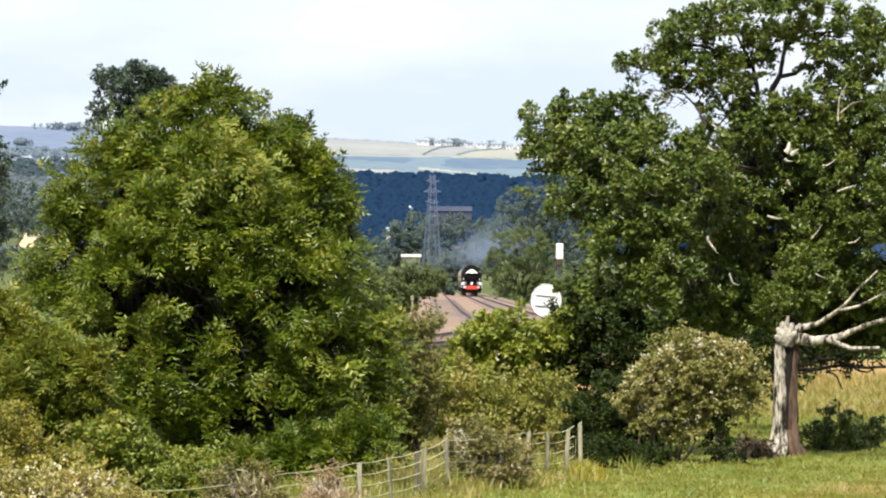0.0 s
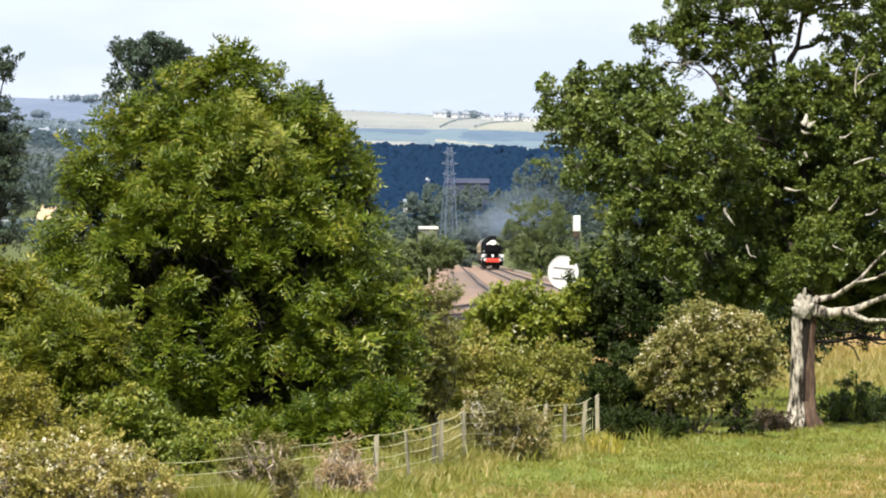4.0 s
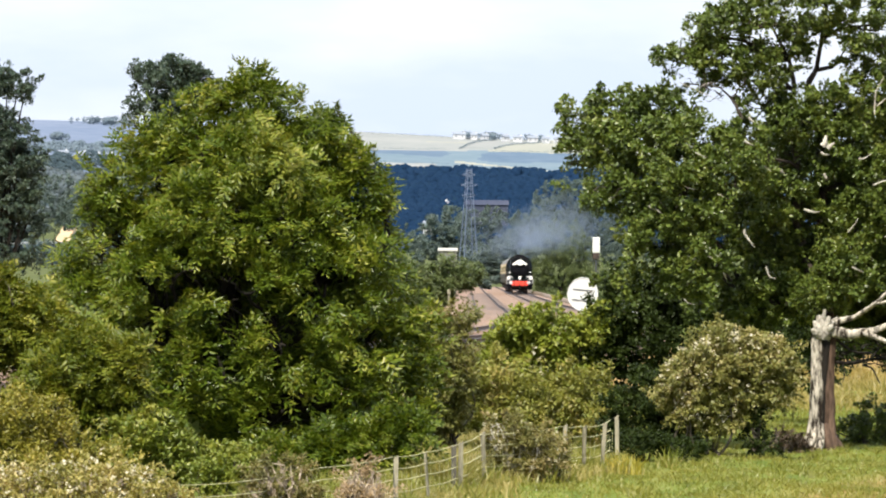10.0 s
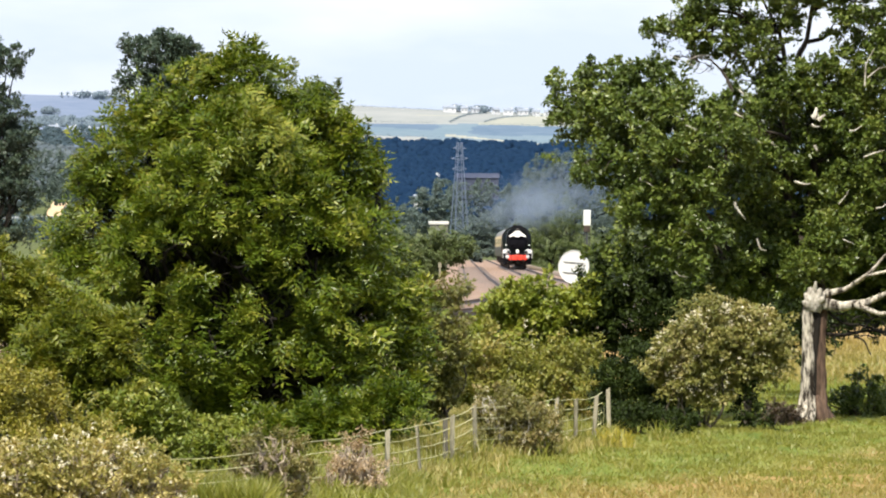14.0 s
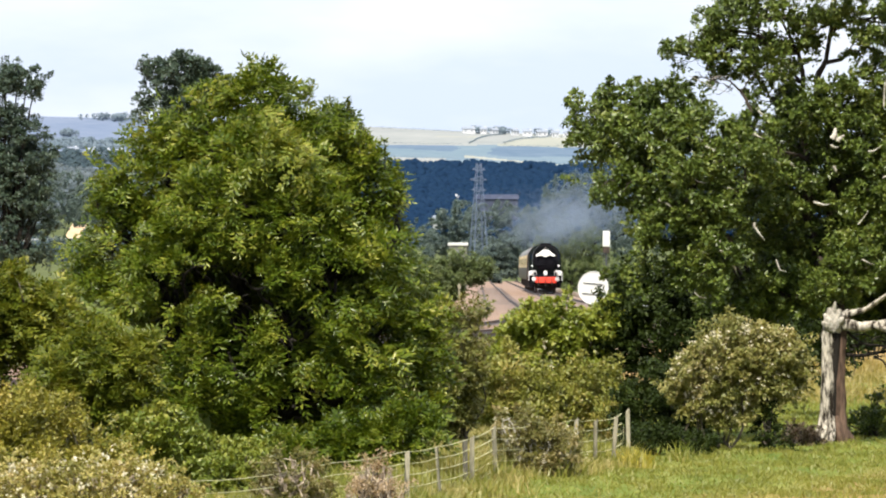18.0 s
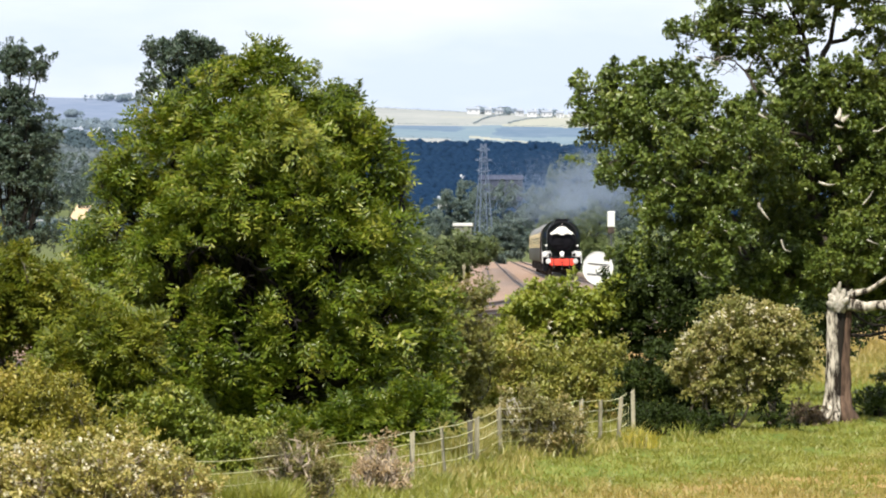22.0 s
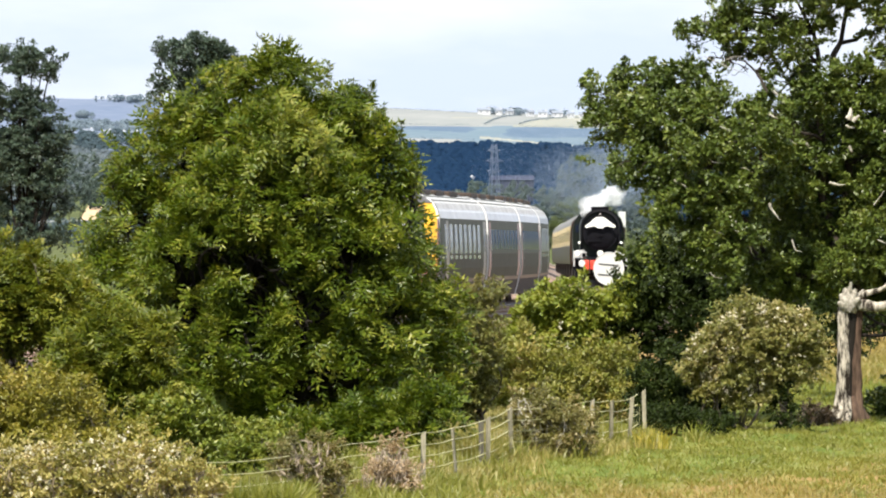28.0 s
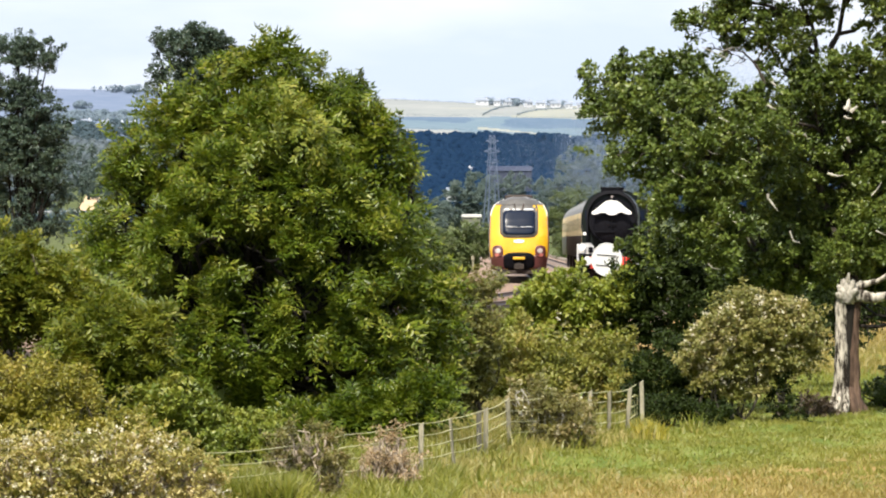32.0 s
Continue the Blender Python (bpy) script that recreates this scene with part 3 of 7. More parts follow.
def limb_part(name, paths, mat, parent, label="", seg=8, wobble=0.25):
    o = parent.matrix_world.translation if parent else Vector((0, 0, 0))
    v, f = tubes([[(Vector(p) - o, r) for p, r in path] for path in paths], seg, wobble)
    return mesh_part(name, flat_mesh(name, v, f, mat, True), parent, label)


def ground_at(x, y):
    return float(land_height(np.array([x]), np.array([y]))[0])


def tree(name, label, base, lobes, leafmat, bark, trunk_r, clumps, per, clump_r, leaf, seed, category="tree", split=0.3, twigs=5, group="", limb_r=0.5, bend=0.14, **kw):
    """A tapered trunk, a limb into every lobe with side branches, and a crown of leaves."""
    x, y = base
    gz = ground_at(x, y) - 0.08
    ob = thing(name, label, category, pose(x, y, gz), group)
    bpy.context.view_layer.update()
    rng = np.random.default_rng(seed + 99)
    lob = np.array(lobes, float)
    mid = lob[:, :3].mean(0)
    fork = np.array([x + (mid[0] - x) * 0.35, y + (mid[1] - y) * 0.3, gz + (mid[2] - gz) * split])
    stem = bent((x, y, gz), fork, trunk_r, trunk_r * 0.75, rng, 0.05)
    stem[0] = (stem[0][0], trunk_r * 1.5)
    limb_part("trunk", [stem], bark, ob, seg=12)
    for l in lob:
        path = bent(fork, l[:3], trunk_r * limb_r, trunk_r * 0.12, rng, bend)
        sub = []
        for _ in range(twigs):
            a = path[rng.integers(3, len(path))][0]
            d = unit(rng.normal(0, 1, 3)) * l[3:] * 0.85
            sub.append(bent(a, l[:3] + d, trunk_r * 0.13, trunk_r * 0.03, rng, 0.18))
        limb_part("limb", [path] + sub, bark, ob, seg=6)
    crown("crown", lobes, leafmat, ob, clumps, per, clump_r, leaf, seed, **kw)
    return ob


def shrub(name, label, lobes, leafmat, clumps, per, clump_r, leaf, seed, category="shrub", stems=9, bark=None, group="", flowers=0, flower_size=0.07, flower_mat=None, **kw):
    """Many stems from the ground and a leafy mass."""
    lob = np.array(lobes, float)
    x, y = float(lob[:, 0].mean()), float(lob[:, 1].mean())
    gz = ground_at(x, y) - 0.05
    ob = thing(name, label, category, pose(x, y, gz), group)
    bpy.context.view_layer.update()
    rng = np.random.default_rng(seed + 7)
    paths = []
    for i in range(stems):
        l = lob[i % len(lob)]
        d = unit(rng.normal(0, 1, 3))
        d[2] = abs(d[2])
        a = (x + (l[0] - x) * 0.7 + rng.normal(0, 0.12), y + (l[1] - y) * 0.7 + rng.normal(0, 0.12), gz)
        paths.append(bent(a, l[:3] + d * l[3:] * 0.8, 0.04, 0.008, rng, 0.15))
    tagged(limb_part("stem_tangle", paths, bark or BARK, ob, seg=5), kind="stuff")
    crown("crown", lobes, leafmat, ob, clumps, per, clump_r, leaf, seed, floor=gz, **kw)
    if flowers:
        top = [(a, b, c + 0.05, d * 1.02, e * 1.02, g * 1.02) for a, b, c, d, e, g in lobes]
        tagged(crown("blossom", top, flower_mat or PETAL, ob, flowers, 9, 0.10, flower_size, seed + 3, "pale cream flower heads", inner=0.0, slim=0.9, floor=gz + 0.4), kind="stuff")
    return ob


def grass_patch(name, label, n, area, tall, mat, seed, spread=0.25, kind="stuff"):
    """Blades of grass over area(rng, n) -> x, y."""
    rng = np.random.default_rng(seed)
    x, y = area(rng, n)
    z = land_height(x, y)
    c = np.stack([x, y, z], -1)
    h = tall * rng.uniform(0.5, 1.3, n)
    lean = rng.normal(0, spread, (n, 2))
    w = rng.uniform(0.008, 0.02, n) * (0.6 + tall)
    ang = rng.uniform(0, 2 * math.pi, n)
    side = np.stack([np.cos(ang), np.sin(ang), np.zeros(n)], -1) * w[:, None]
    mid = c + np.stack([lean[:, 0] * h * 0.35, lean[:, 1] * h * 0.35, h * 0.55], -1)
    tip = c + np.stack([lean[:, 0] * h, lean[:, 1] * h, h], -1)
    v = np.stack([c - side, c + side, mid + side * 0.8, tip, mid - side * 0.8], 1).reshape(-1, 3)
    k = np.arange(n)[:, None] * 5
    f = np.concatenate([k + np.array([0, 1, 2]), k + np.array([0, 2, 4]), k + np.array([4, 2, 3])], 1).reshape(-1, 3)
    return tagged(new(name, flat_mesh(name, v, f, mat)), label, "grass", kind=kind)


BIG = [(-4.83, 226, 8.22, 0.94, 0.85, 0.82), (-6.65, 226, 7.06, 0.65, 0.59, 0.6), (-5.12, 226, 8.59, 0.58, 0.52, 0.43), (-3.58, 226, 8.03, 0.78, 0.7, 0.63), (-2.36, 226, 6.93, 0.69, 0.62, 0.6), (-1.95, 226, 6.27, 0.65, 0.59, 0.65), (-1.68, 226, 4.45, 0.45, 0.52, 0.58), (-1.13, 226, 3.57, 0.55, 0.57, 0.63), (-8.1, 226, 5.96, 0.45, 0.51, 0.57), (-8.29, 226, 5.01, 0.48, 0.51, 0.57), (-5.59, 226, 7.4, 1.07, 0.96, 0.88), (-3.96, 226, 7.27, 1.07, 0.96, 0.94), (-4.74, 224.5, 6.84, 1, 0.9, 0.87), (-6.91, 226, 6.43, 1.19, 1.07, 0.98), (-7.78, 226, 5.77, 0.73, 0.66, 0.69), (-2.76, 226, 6.43, 1.1, 0.99, 1), (-5.48, 224, 5.84, 1.18, 1.06, 1), (-4.1, 223.8, 5.47, 1.18, 1.06, 0.99), (-7.72, 226, 5.14, 1.32, 1.19, 1.13), (-2.16, 226, 5.26, 0.88, 0.9, 1), (-6.47, 223.8, 4.47, 1.18, 1.06, 0.99), (-3.11, 223.8, 4.35, 1.18, 1.06, 0.99), (-4.84, 223.4, 4.11, 1.05, 0.95, 0.87), (-7.91, 226, 3.82, 1.19, 1.07, 1), (-1.71, 226, 3.92, 0.8, 0.81, 0.9), (-6.97, 224, 3.1, 1.18, 1.06, 0.93), (-5.47, 223.6, 2.74, 0.99, 0.89, 0.81), (-3.97, 223.4, 2.99, 0.99, 0.89, 0.81), (-2.49, 224.2, 2.97, 1.12, 1.01, 0.93), (-1.44, 226, 2.69, 0.69, 0.9, 1), (-6.22, 224, 1.61, 1.12, 1.01, 0.81), (-4.48, 223.8, 1.49, 1.06, 0.95, 0.75), (-2.99, 224, 1.73, 1.12, 1.01, 0.81), (-1.88, 225, 1.46, 0.88, 0.79, 0.75), (-4.8, 227.5, 4.81, 2.4, 1.81, 3.29), (-4.83, 228.8, 4.04, 2.42, 0.98, 2.8)]
HOLLOWS = [(-6.41, 4.22, 0.53), (-6.16, 4.60, 0.40), (-5.35, 4.41, 0.65), (-5.23, 3.48, 0.58), (-4.36, 5.16, 0.50), (-3.24, 4.53, 0.50), (-3.98, 3.35, 0.59), (-3.36, 3.66, 0.44), (-2.96, 4.22, 0.44), (-6.60, 3.10, 0.38), (-7.72, 2.46, 0.40), (-7.32, 2.70, 0.34), (-3.73, 1.58, 0.58), (-4.26, 1.46, 0.40), (-3.09, 1.34, 0.40), (-6.10, 2.33, 0.34), (-5.10, 2.08, 0.36), (-1.52, 1.86, 0.40), (-6.07, 1.09, 0.34), (-6.97, 3.85, 0.34), (-2.12, 3.10, 0.34), (-4.85, 5.96, 0.34)]
BREADTH = ([(4.64, -9.14), (5.27, -9.02), (5.9, -8.7), (6.52, -8.52), (7.34, -7.92), (7.72, -7.58), (8.41, -6.76), (8.98, -5.51), (9.27, -4.58)], [(4.04, -0.66), (4.79, -1.12), (5.05, -1.42), (5.23, -1.60), (5.45, -1.66), (5.67, -1.50), (6.1, -1.56), (6.54, -1.58), (7.05, -1.67), (7.8, -2.37), (8.42, -3.12), (8.86, -3.88), (9.27, -4.58)])    # (height, x) up the left and the right side of the crown
BIG_TREE = tree("broadleaf_tree", "large round broadleaf tree in full bright green leaf by the fence", (-4.77, 226), BIG, LEAF_BIG, BARK_DARK, 0.28, 4300, 7, 0.34, 0.17, 11, inner=0.12, split=0.2, slim=0.36, gaps=(0.75, -0.30, 0.14), hollows=HOLLOWS, pairs=3, outline=BREADTH)
crown("inner_foliage", [(-6.48, 228.6, 4.17, 1.02, 0.25, 0.89), (-5.21, 228.6, 4.17, 1.14, 0.29, 1.14), (-3.81, 228.6, 4.17, 1.14, 0.29, 1.14), (-2.79, 228.6, 4.04, 0.89, 0.25, 1.02), (-5.21, 228.6, 2.51, 1.14, 0.29, 1.02), (-3.81, 228.6, 2.01, 1.14, 0.29, 1.02), (-6.6, 228.6, 2.26, 1.02, 0.25, 0.89), (-4.57, 228.6, 5.31, 1.14, 0.29, 0.76)], LEAF_BIG, BIG_TREE, 900, 8, 0.36, 0.18, 15, "shaded inner leaves", inner=0.6, slim=0.38, pairs=3)
# sprays given a brighter, yellower leaf colour so they look sunlit
crown("yellow_green_spray", [(-4.41, 223.4, 7.39, 0.42, 0.38, 0.42), (-4.08, 222.8, 6.9, 0.52, 0.47, 0.45), (-4.83, 222.8, 6.96, 0.47, 0.42, 0.37), (-3.9, 222.6, 6.81, 0.42, 0.38, 0.32), (-9.33, 219.5, 3.91, 0.49, 0.44, 0.29), (-8.66, 219.5, 3.73, 0.49, 0.44, 0.29), (-4.85, 224, 7.71, 0.32, 0.29, 0.32)], LEAF_YELLOW, BIG_TREE, 44, 5, 0.34, 0.16, 14, "yellow-green leaves, coloured brighter than the crown as if sunlit", slim=0.36, pairs=3)


def build_shoots():
    """Feathery top shoots that stand out of the crown and move in the wind."""
    rng = np.random.default_rng(12)
    spots = [(-4.9, 226, 8.87), (-4.62, 226, 8.97), (-5.17, 226, 8.74), (-4.27, 226, 8.53), (-3.74, 226, 8.57), (-3.29, 226, 8.24), (-2.86, 226, 8.22), (-2.57, 226, 7.71), (-2.13, 226, 7.31), (-5.71, 226, 8.72), (-6.15, 226, 8.22), (-1.86, 226, 6.71)]
    o = BIG_TREE.matrix_world.translation
    made = []
    for k, tip in enumerate(spots):
        tip = Vector(tip) + Vector((0, 0, 0.14))
        foot = tip + Vector((rng.normal(-0.08, 0.1), rng.normal(0, 0.1), -1.0))
        stem = [((foot + (tip - foot) * q + Vector((0.05 * math.sin(q * 3), 0, 0))) - foot, 0.014 - 0.010 * q) for q in (0, 0.25, 0.5, 0.75, 1)]
        v, f = tubes([stem], 5)
        shoot = mesh_part("top_shoot", flat_mesh("top_shoot", v, f, BARK, True), BIG_TREE)
        shoot.location = foot - o
        n = 70
        q = rng.uniform(0.3, 1.0, n)
        w = rng.uniform(0, 2 * math.pi, n)
        d = unit(np.stack([np.cos(w), np.sin(w), rng.uniform(-0.3, 0.7, n)], -1))
        at = np.array([(tip - foot) * float(a) for a in q]) + d * (0.20 * (1.25 - q))[:, None]
        side = unit(np.cross(d, np.array([0.1, 0.2, 1.0])))
        size = rng.uniform(0.10, 0.19, n)
        v, f = leaf_arrays(at, d, side, size, size * 0.34)
        mesh_part("shoot_foliage", flat_mesh("shoot_foliage", v, f, LEAF_BIG), shoot, kind="stuff")
        made.append(shoot)
    return made


SHOOTS = build_shoots()

OAK = [(3.01, 252, 8.15, 0.64, 0.58, 0.5), (3.78, 252, 8.36, 0.76, 0.68, 0.59), (4.69, 252, 8.33, 0.77, 0.69, 0.53), (5.39, 252, 8.15, 0.53, 0.48, 0.45), (2.83, 252, 7.45, 0.53, 0.48, 0.45), (3.77, 251, 7.45, 0.91, 0.82, 0.63), (4.72, 250, 7.45, 0.9, 0.81, 0.69), (5.62, 250, 7.45, 0.83, 0.75, 0.62), (3.01, 249.8, 6.26, 0.62, 0.55, 0.31), (4.08, 250.8, 6.4, 0.84, 0.76, 0.63), (4.95, 249, 6.4, 0.91, 0.82, 0.77), (4.27, 249.8, 5.56, 0.59, 0.55, 0.62), (5.02, 249, 5.29, 0.84, 0.75, 0.7), (5.72, 249, 4.45, 0.84, 0.75, 0.7), (5.58, 249, 5.84, 0.7, 0.63, 0.63), (6.41, 251, 3.89, 0.84, 0.75, 0.63), (6.55, 249, 6.89, 0.77, 0.69, 0.63), (6.67, 250, 7.58, 0.76, 0.69, 0.47), (4.97, 252, 9.62, 0.34, 0.35, 0.39), (5.39, 252, 9.76, 0.48, 0.43, 0.45), (6.16, 252, 9.76, 0.63, 0.57, 0.56), (6.86, 252, 9.9, 0.7, 0.63, 0.63), (7.56, 252, 10.04, 0.7, 0.63, 0.59), (7.49, 252, 9.27, 0.56, 0.5, 0.36), (6.58, 252, 9.23, 0.48, 0.43, 0.28), (8.12, 252, 10.32, 0.63, 0.57, 0.53), (8.26, 252, 11.16, 1.4, 1.26, 0.67), (9.59, 252, 10.6, 0.7, 0.63, 0.67), (9.83, 252, 9.76, 0.62, 0.55, 0.56), (10.36, 252, 10.46, 0.84, 0.76, 0.84), (7.28, 252, 8.36, 0.7, 0.63, 0.59), (8.12, 252, 8.15, 0.84, 0.76, 0.53), (9.1, 252, 8.36, 0.7, 0.63, 0.59), (9.8, 252, 8.5, 0.84, 0.76, 0.63), (9.52, 252, 7.59, 0.84, 0.76, 0.7), (9.66, 252, 6.54, 0.77, 0.69, 0.77), (9.59, 252, 5.42, 0.77, 0.69, 0.7), (7.76, 254, 7.45, 0.71, 0.64, 0.64), (8.64, 252.8, 6.68, 0.85, 0.77, 0.85), (7.62, 251.8, 6.25, 0.85, 0.76, 0.71), (6.61, 250.8, 5.98, 0.7, 0.63, 0.63), (8.78, 252.8, 5.26, 0.85, 0.77, 0.78), (7.65, 252.8, 4.83, 0.85, 0.77, 0.78), (7.39, 251, 4.03, 0.7, 0.63, 0.47), (8.09, 251, 3.64, 0.84, 0.75, 0.47), (9.2, 251, 4.31, 0.77, 0.69, 0.63), (9.94, 252, 4.58, 0.7, 0.63, 0.7), (7, 252, 3.39, 0.7, 0.63, 0.48), (10.92, 252, 6.26, 1.26, 1.76, 1.96), (11.2, 252, 9.2, 1.4, 1.39, 1.54), (11.2, 252, 4.3, 1.26, 1.13, 0.98), (5.5, 252, 10.2, 0.5, 0.5, 0.45), (6.2, 252, 10.4, 0.55, 0.55, 0.42), (5.2, 252, 9.85, 0.28, 0.35, 0.36), (4.9, 249.8, 4.45, 0.62, 0.56, 0.42), (6.4, 252, 10.6, 0.6, 0.5, 0.4)]


def burly(path, seg=26, amp=0.22, shift=0.0, steps=40):
    """A gnarled, fluted bole along a path of (point, radius): points and quads."""
    pts = np.array([p for p, r in path], float)
    rad = np.array([r for p, r in path], float)
    run = np.concatenate([[0], np.cumsum(np.linalg.norm(np.diff(pts, axis=0), axis=1))])
    at = np.linspace(0, run[-1], steps)
    fine = [(tuple(np.interp(q, run, pts[:, k]) + 0.05 * amp * noise.noise((q * 2.1 + shift, k * 7.0, 0)) for k in range(3)), float(np.interp(q, run, rad))) for q in at]
    v, f = tubes([fine], seg)
    v = np.array(v, float).reshape(steps, seg, 3)
    for i, (p, r) in enumerate(fine):
        for k in range(seg):
            w = 2 * math.pi * k / seg
            c, q = math.cos(w), math.sin(w)
            z = at[i]
            swell = amp * noise.noise((c * 1.5 + shift, q * 1.5, z * 0.9)) - 0.9 * amp * abs(noise.noise((c * 3.4, q * 3.4 + shift, z * 0.7))) + 0.35 * amp * noise.noise((c * 8, q * 8 + shift, z * 5))
            v[i, k] = np.array(p) + (v[i, k] - np.array(p)) * (1 + swell)
    return v.reshape(-1, 3), f


def burly_part(name, path, mat, parent, label="", **kw):
    o = np.array(parent.matrix_world.translation)
    v, f = burly([(tuple(np.array(p, float) - o), r) for p, r in path], **kw)
    return mesh_part(name, flat_mesh(name, v, f, mat, True), parent, label)


def build_oak():
    bx, by = 8.76, 250.0
    gz = ground_at(bx, by) - 0.1
    ob = thing("oak_tree", "old oak with pale split trunk, dead limbs and dark leaves", "tree", pose(bx, by, gz))
    bpy.context.view_layer.update()
    rng = np.random.default_rng(5)
    # the split trunk: a bleached half and a red-brown living half either side of a near-black filler that gives the
    # hollow its shade
    burly_part("trunk", [((8.52, by, gz), 0.36), ((8.57, by, gz + 0.3), 0.25), ((8.60, by, gz + 0.8), 0.175), ((8.61, by, gz + 1.5), 0.15), ((8.60, by, gz + 2.2), 0.155), ((8.62, by, gz + 2.8), 0.19), ((8.72, by, gz + 3.15), 0.22), ((8.84, by, gz + 3.35), 0.10)], TRUNK_PALE, ob, "pale bleached half of the trunk", amp=0.34, shift=2.0)
    burly_part("living_half", [((8.98, by - 0.05, gz), 0.25), ((8.95, by - 0.02, gz + 0.35), 0.21), ((8.93, by, gz + 0.9), 0.15), ((8.93, by, gz + 1.6), 0.115), ((8.95, by + 0.02, gz + 2.3), 0.11), ((8.96, by + 0.05, gz + 2.9), 0.15), ((9.05, by + 0.1, gz + 3.2), 0.12)], BARK_RED, ob, "red-brown living half of the trunk", amp=0.36, shift=9.0)
    burly_part("hollow", [((8.78, by + 0.06, gz + 0.1), 0.06), ((8.78, by + 0.04, gz + 0.8), 0.11), ((8.78, by + 0.04, gz + 1.6), 0.12), ((8.80, by + 0.02, gz + 2.8), 0.17)], BARK_DARK, ob, "near-black filler for the shade in the trunk's hollow", seg=12, steps=14)
    for k in range(9):
        w = k * 0.72 + 0.2
        c, q = math.cos(w), math.sin(w)
        far = rng.uniform(0.55, 0.85) * (0.72 if c > 0 else 0.9)
        burly_part("root", [((8.76 + 0.16 * c, by + 0.16 * q, gz + 0.75), 0.06), ((8.76 + 0.30 * c, by + 0.30 * q, gz + 0.34), 0.11), ((8.76 + 0.8 * far * c, by + 0.8 * far * q, gz + 0.12), 0.10), ((8.76 + 1.1 * far * c, by + 1.1 * far * q, gz - 0.03), 0.05)], TRUNK_PALE if c < 0.25 else BARK_RED, ob, seg=10, steps=10, amp=0.3, shift=k)
    # the broken, bleached head where the old limbs were torn off
    for k, (x1, z1, r) in enumerate([(8.52, 3.20, 0.12), (8.64, 3.36, 0.12), (8.78, 3.50, 0.07), (8.92, 3.32, 0.11), (9.10, 3.30, 0.08), (8.46, 3.00, 0.10), (9.02, 3.08, 0.14)]):
        burly_part("broken_stub", [((8.74, by - 0.1, 2.85), r * 1.5), ((0.5 * (8.74 + x1), by - 0.18, 0.5 * (2.95 + z1)), r * 1.25), ((x1, by - 0.22 + rng.normal(0, 0.06), z1), r * 0.35)], DEADWOOD, ob, "splintered bleached stub", seg=12, steps=12, amp=0.5, shift=k * 3.0)
    for k, path in enumerate([
            [((8.95, by - 0.1, 2.95), 0.16), ((9.45, by - 0.3, 2.88), 0.115), ((10.0, by - 0.6, 2.98), 0.09), ((10.7, by - 0.9, 3.30), 0.06), ((11.5, by - 1.1, 3.55), 0.05)],
            [((9.0, by - 0.1, 3.18), 0.09), ((9.5, by - 0.3, 3.30), 0.06), ((10.1, by - 0.6, 3.72), 0.045), ((10.6, by - 0.8, 4.30), 0.03), ((10.95, by - 1.0, 4.62), 0.02)],
            [((9.75, by - 0.5, 2.93), 0.075), ((10.3, by - 0.9, 2.72), 0.06), ((11.0, by - 1.2, 2.75), 0.03)],
            [((10.0, by - 0.6, 3.65), 0.04), ((10.5, by - 0.9, 3.75), 0.03), ((11.2, by - 1.1, 4.15), 0.015)]]):
        burly_part("dead_limb", path, TRUNK_PALE, ob, "bleached bare branch", seg=12, steps=22, amp=0.4, shift=k * 5.0)
    # two dark leaders stand behind the broken head, and the limbs leave them
    ups = [[(9.05, 252, 2.7), (8.9, 253, 3.86), (8.77, 253, 5.02), (8.85, 253, 6.39), (8.75, 253, 7.93), (8.4, 253, 9.04), (8.65, 253, 9.4), (8.75, 252.8, 10.1), (8.9, 252.6, 11.0)],
           [(8.8, 252, 3.6), (8.42, 252.6, 4.6), (8.16, 252.6, 5.71), (8.24, 252.6, 6.82), (7.9, 252.6, 8.36), (8.1, 252.6, 8.9), (7.97, 252.6, 9.64), (7.5, 252.4, 10.5)],
           [(8.7, 251.6, 3.3), (7.8, 251.4, 3.55), (6.86, 251.2, 3.83), (6.51, 251.2, 4.67), (5.9, 251.2, 5.44), (5.2, 251.4, 5.9)]]
    for k, up in enumerate(ups):
        burly_part("leader", [(q, (0.18, 0.15, 0.11)[k] * (1 - 0.80 * i / (len(up) - 1))) for i, q in enumerate(up)], BARK_GREY, ob, "dark grey upright leader", seg=14, steps=46, amp=0.3, shift=k * 4.0)
    spine = np.array([q for up in ups for q in up])
    for l in OAK:
        c = np.array(l[:3])
        reach = np.linalg.norm((spine - c) * np.array([1, 0.5, 1.0]), axis=1) + np.where(spine[:, 2] > c[2] + 0.2, 3.0, 0.0)
        path = bent(spine[reach.argmin()], (l[0], l[1] + 0.3 * l[4], l[2]), 0.055, 0.018, rng, 0.10)
        sub = []
        for _ in range(6):
            a = path[rng.integers(2, len(path))][0]
            d = unit(rng.normal(0, 1, 3)) * np.array(l[3:]) * 0.95
            sub.append(bent(a, c + d, 0.020, 0.006, rng, 0.14))
        limb_part("limb", [path] + sub, BARK_GREY, ob, seg=6)
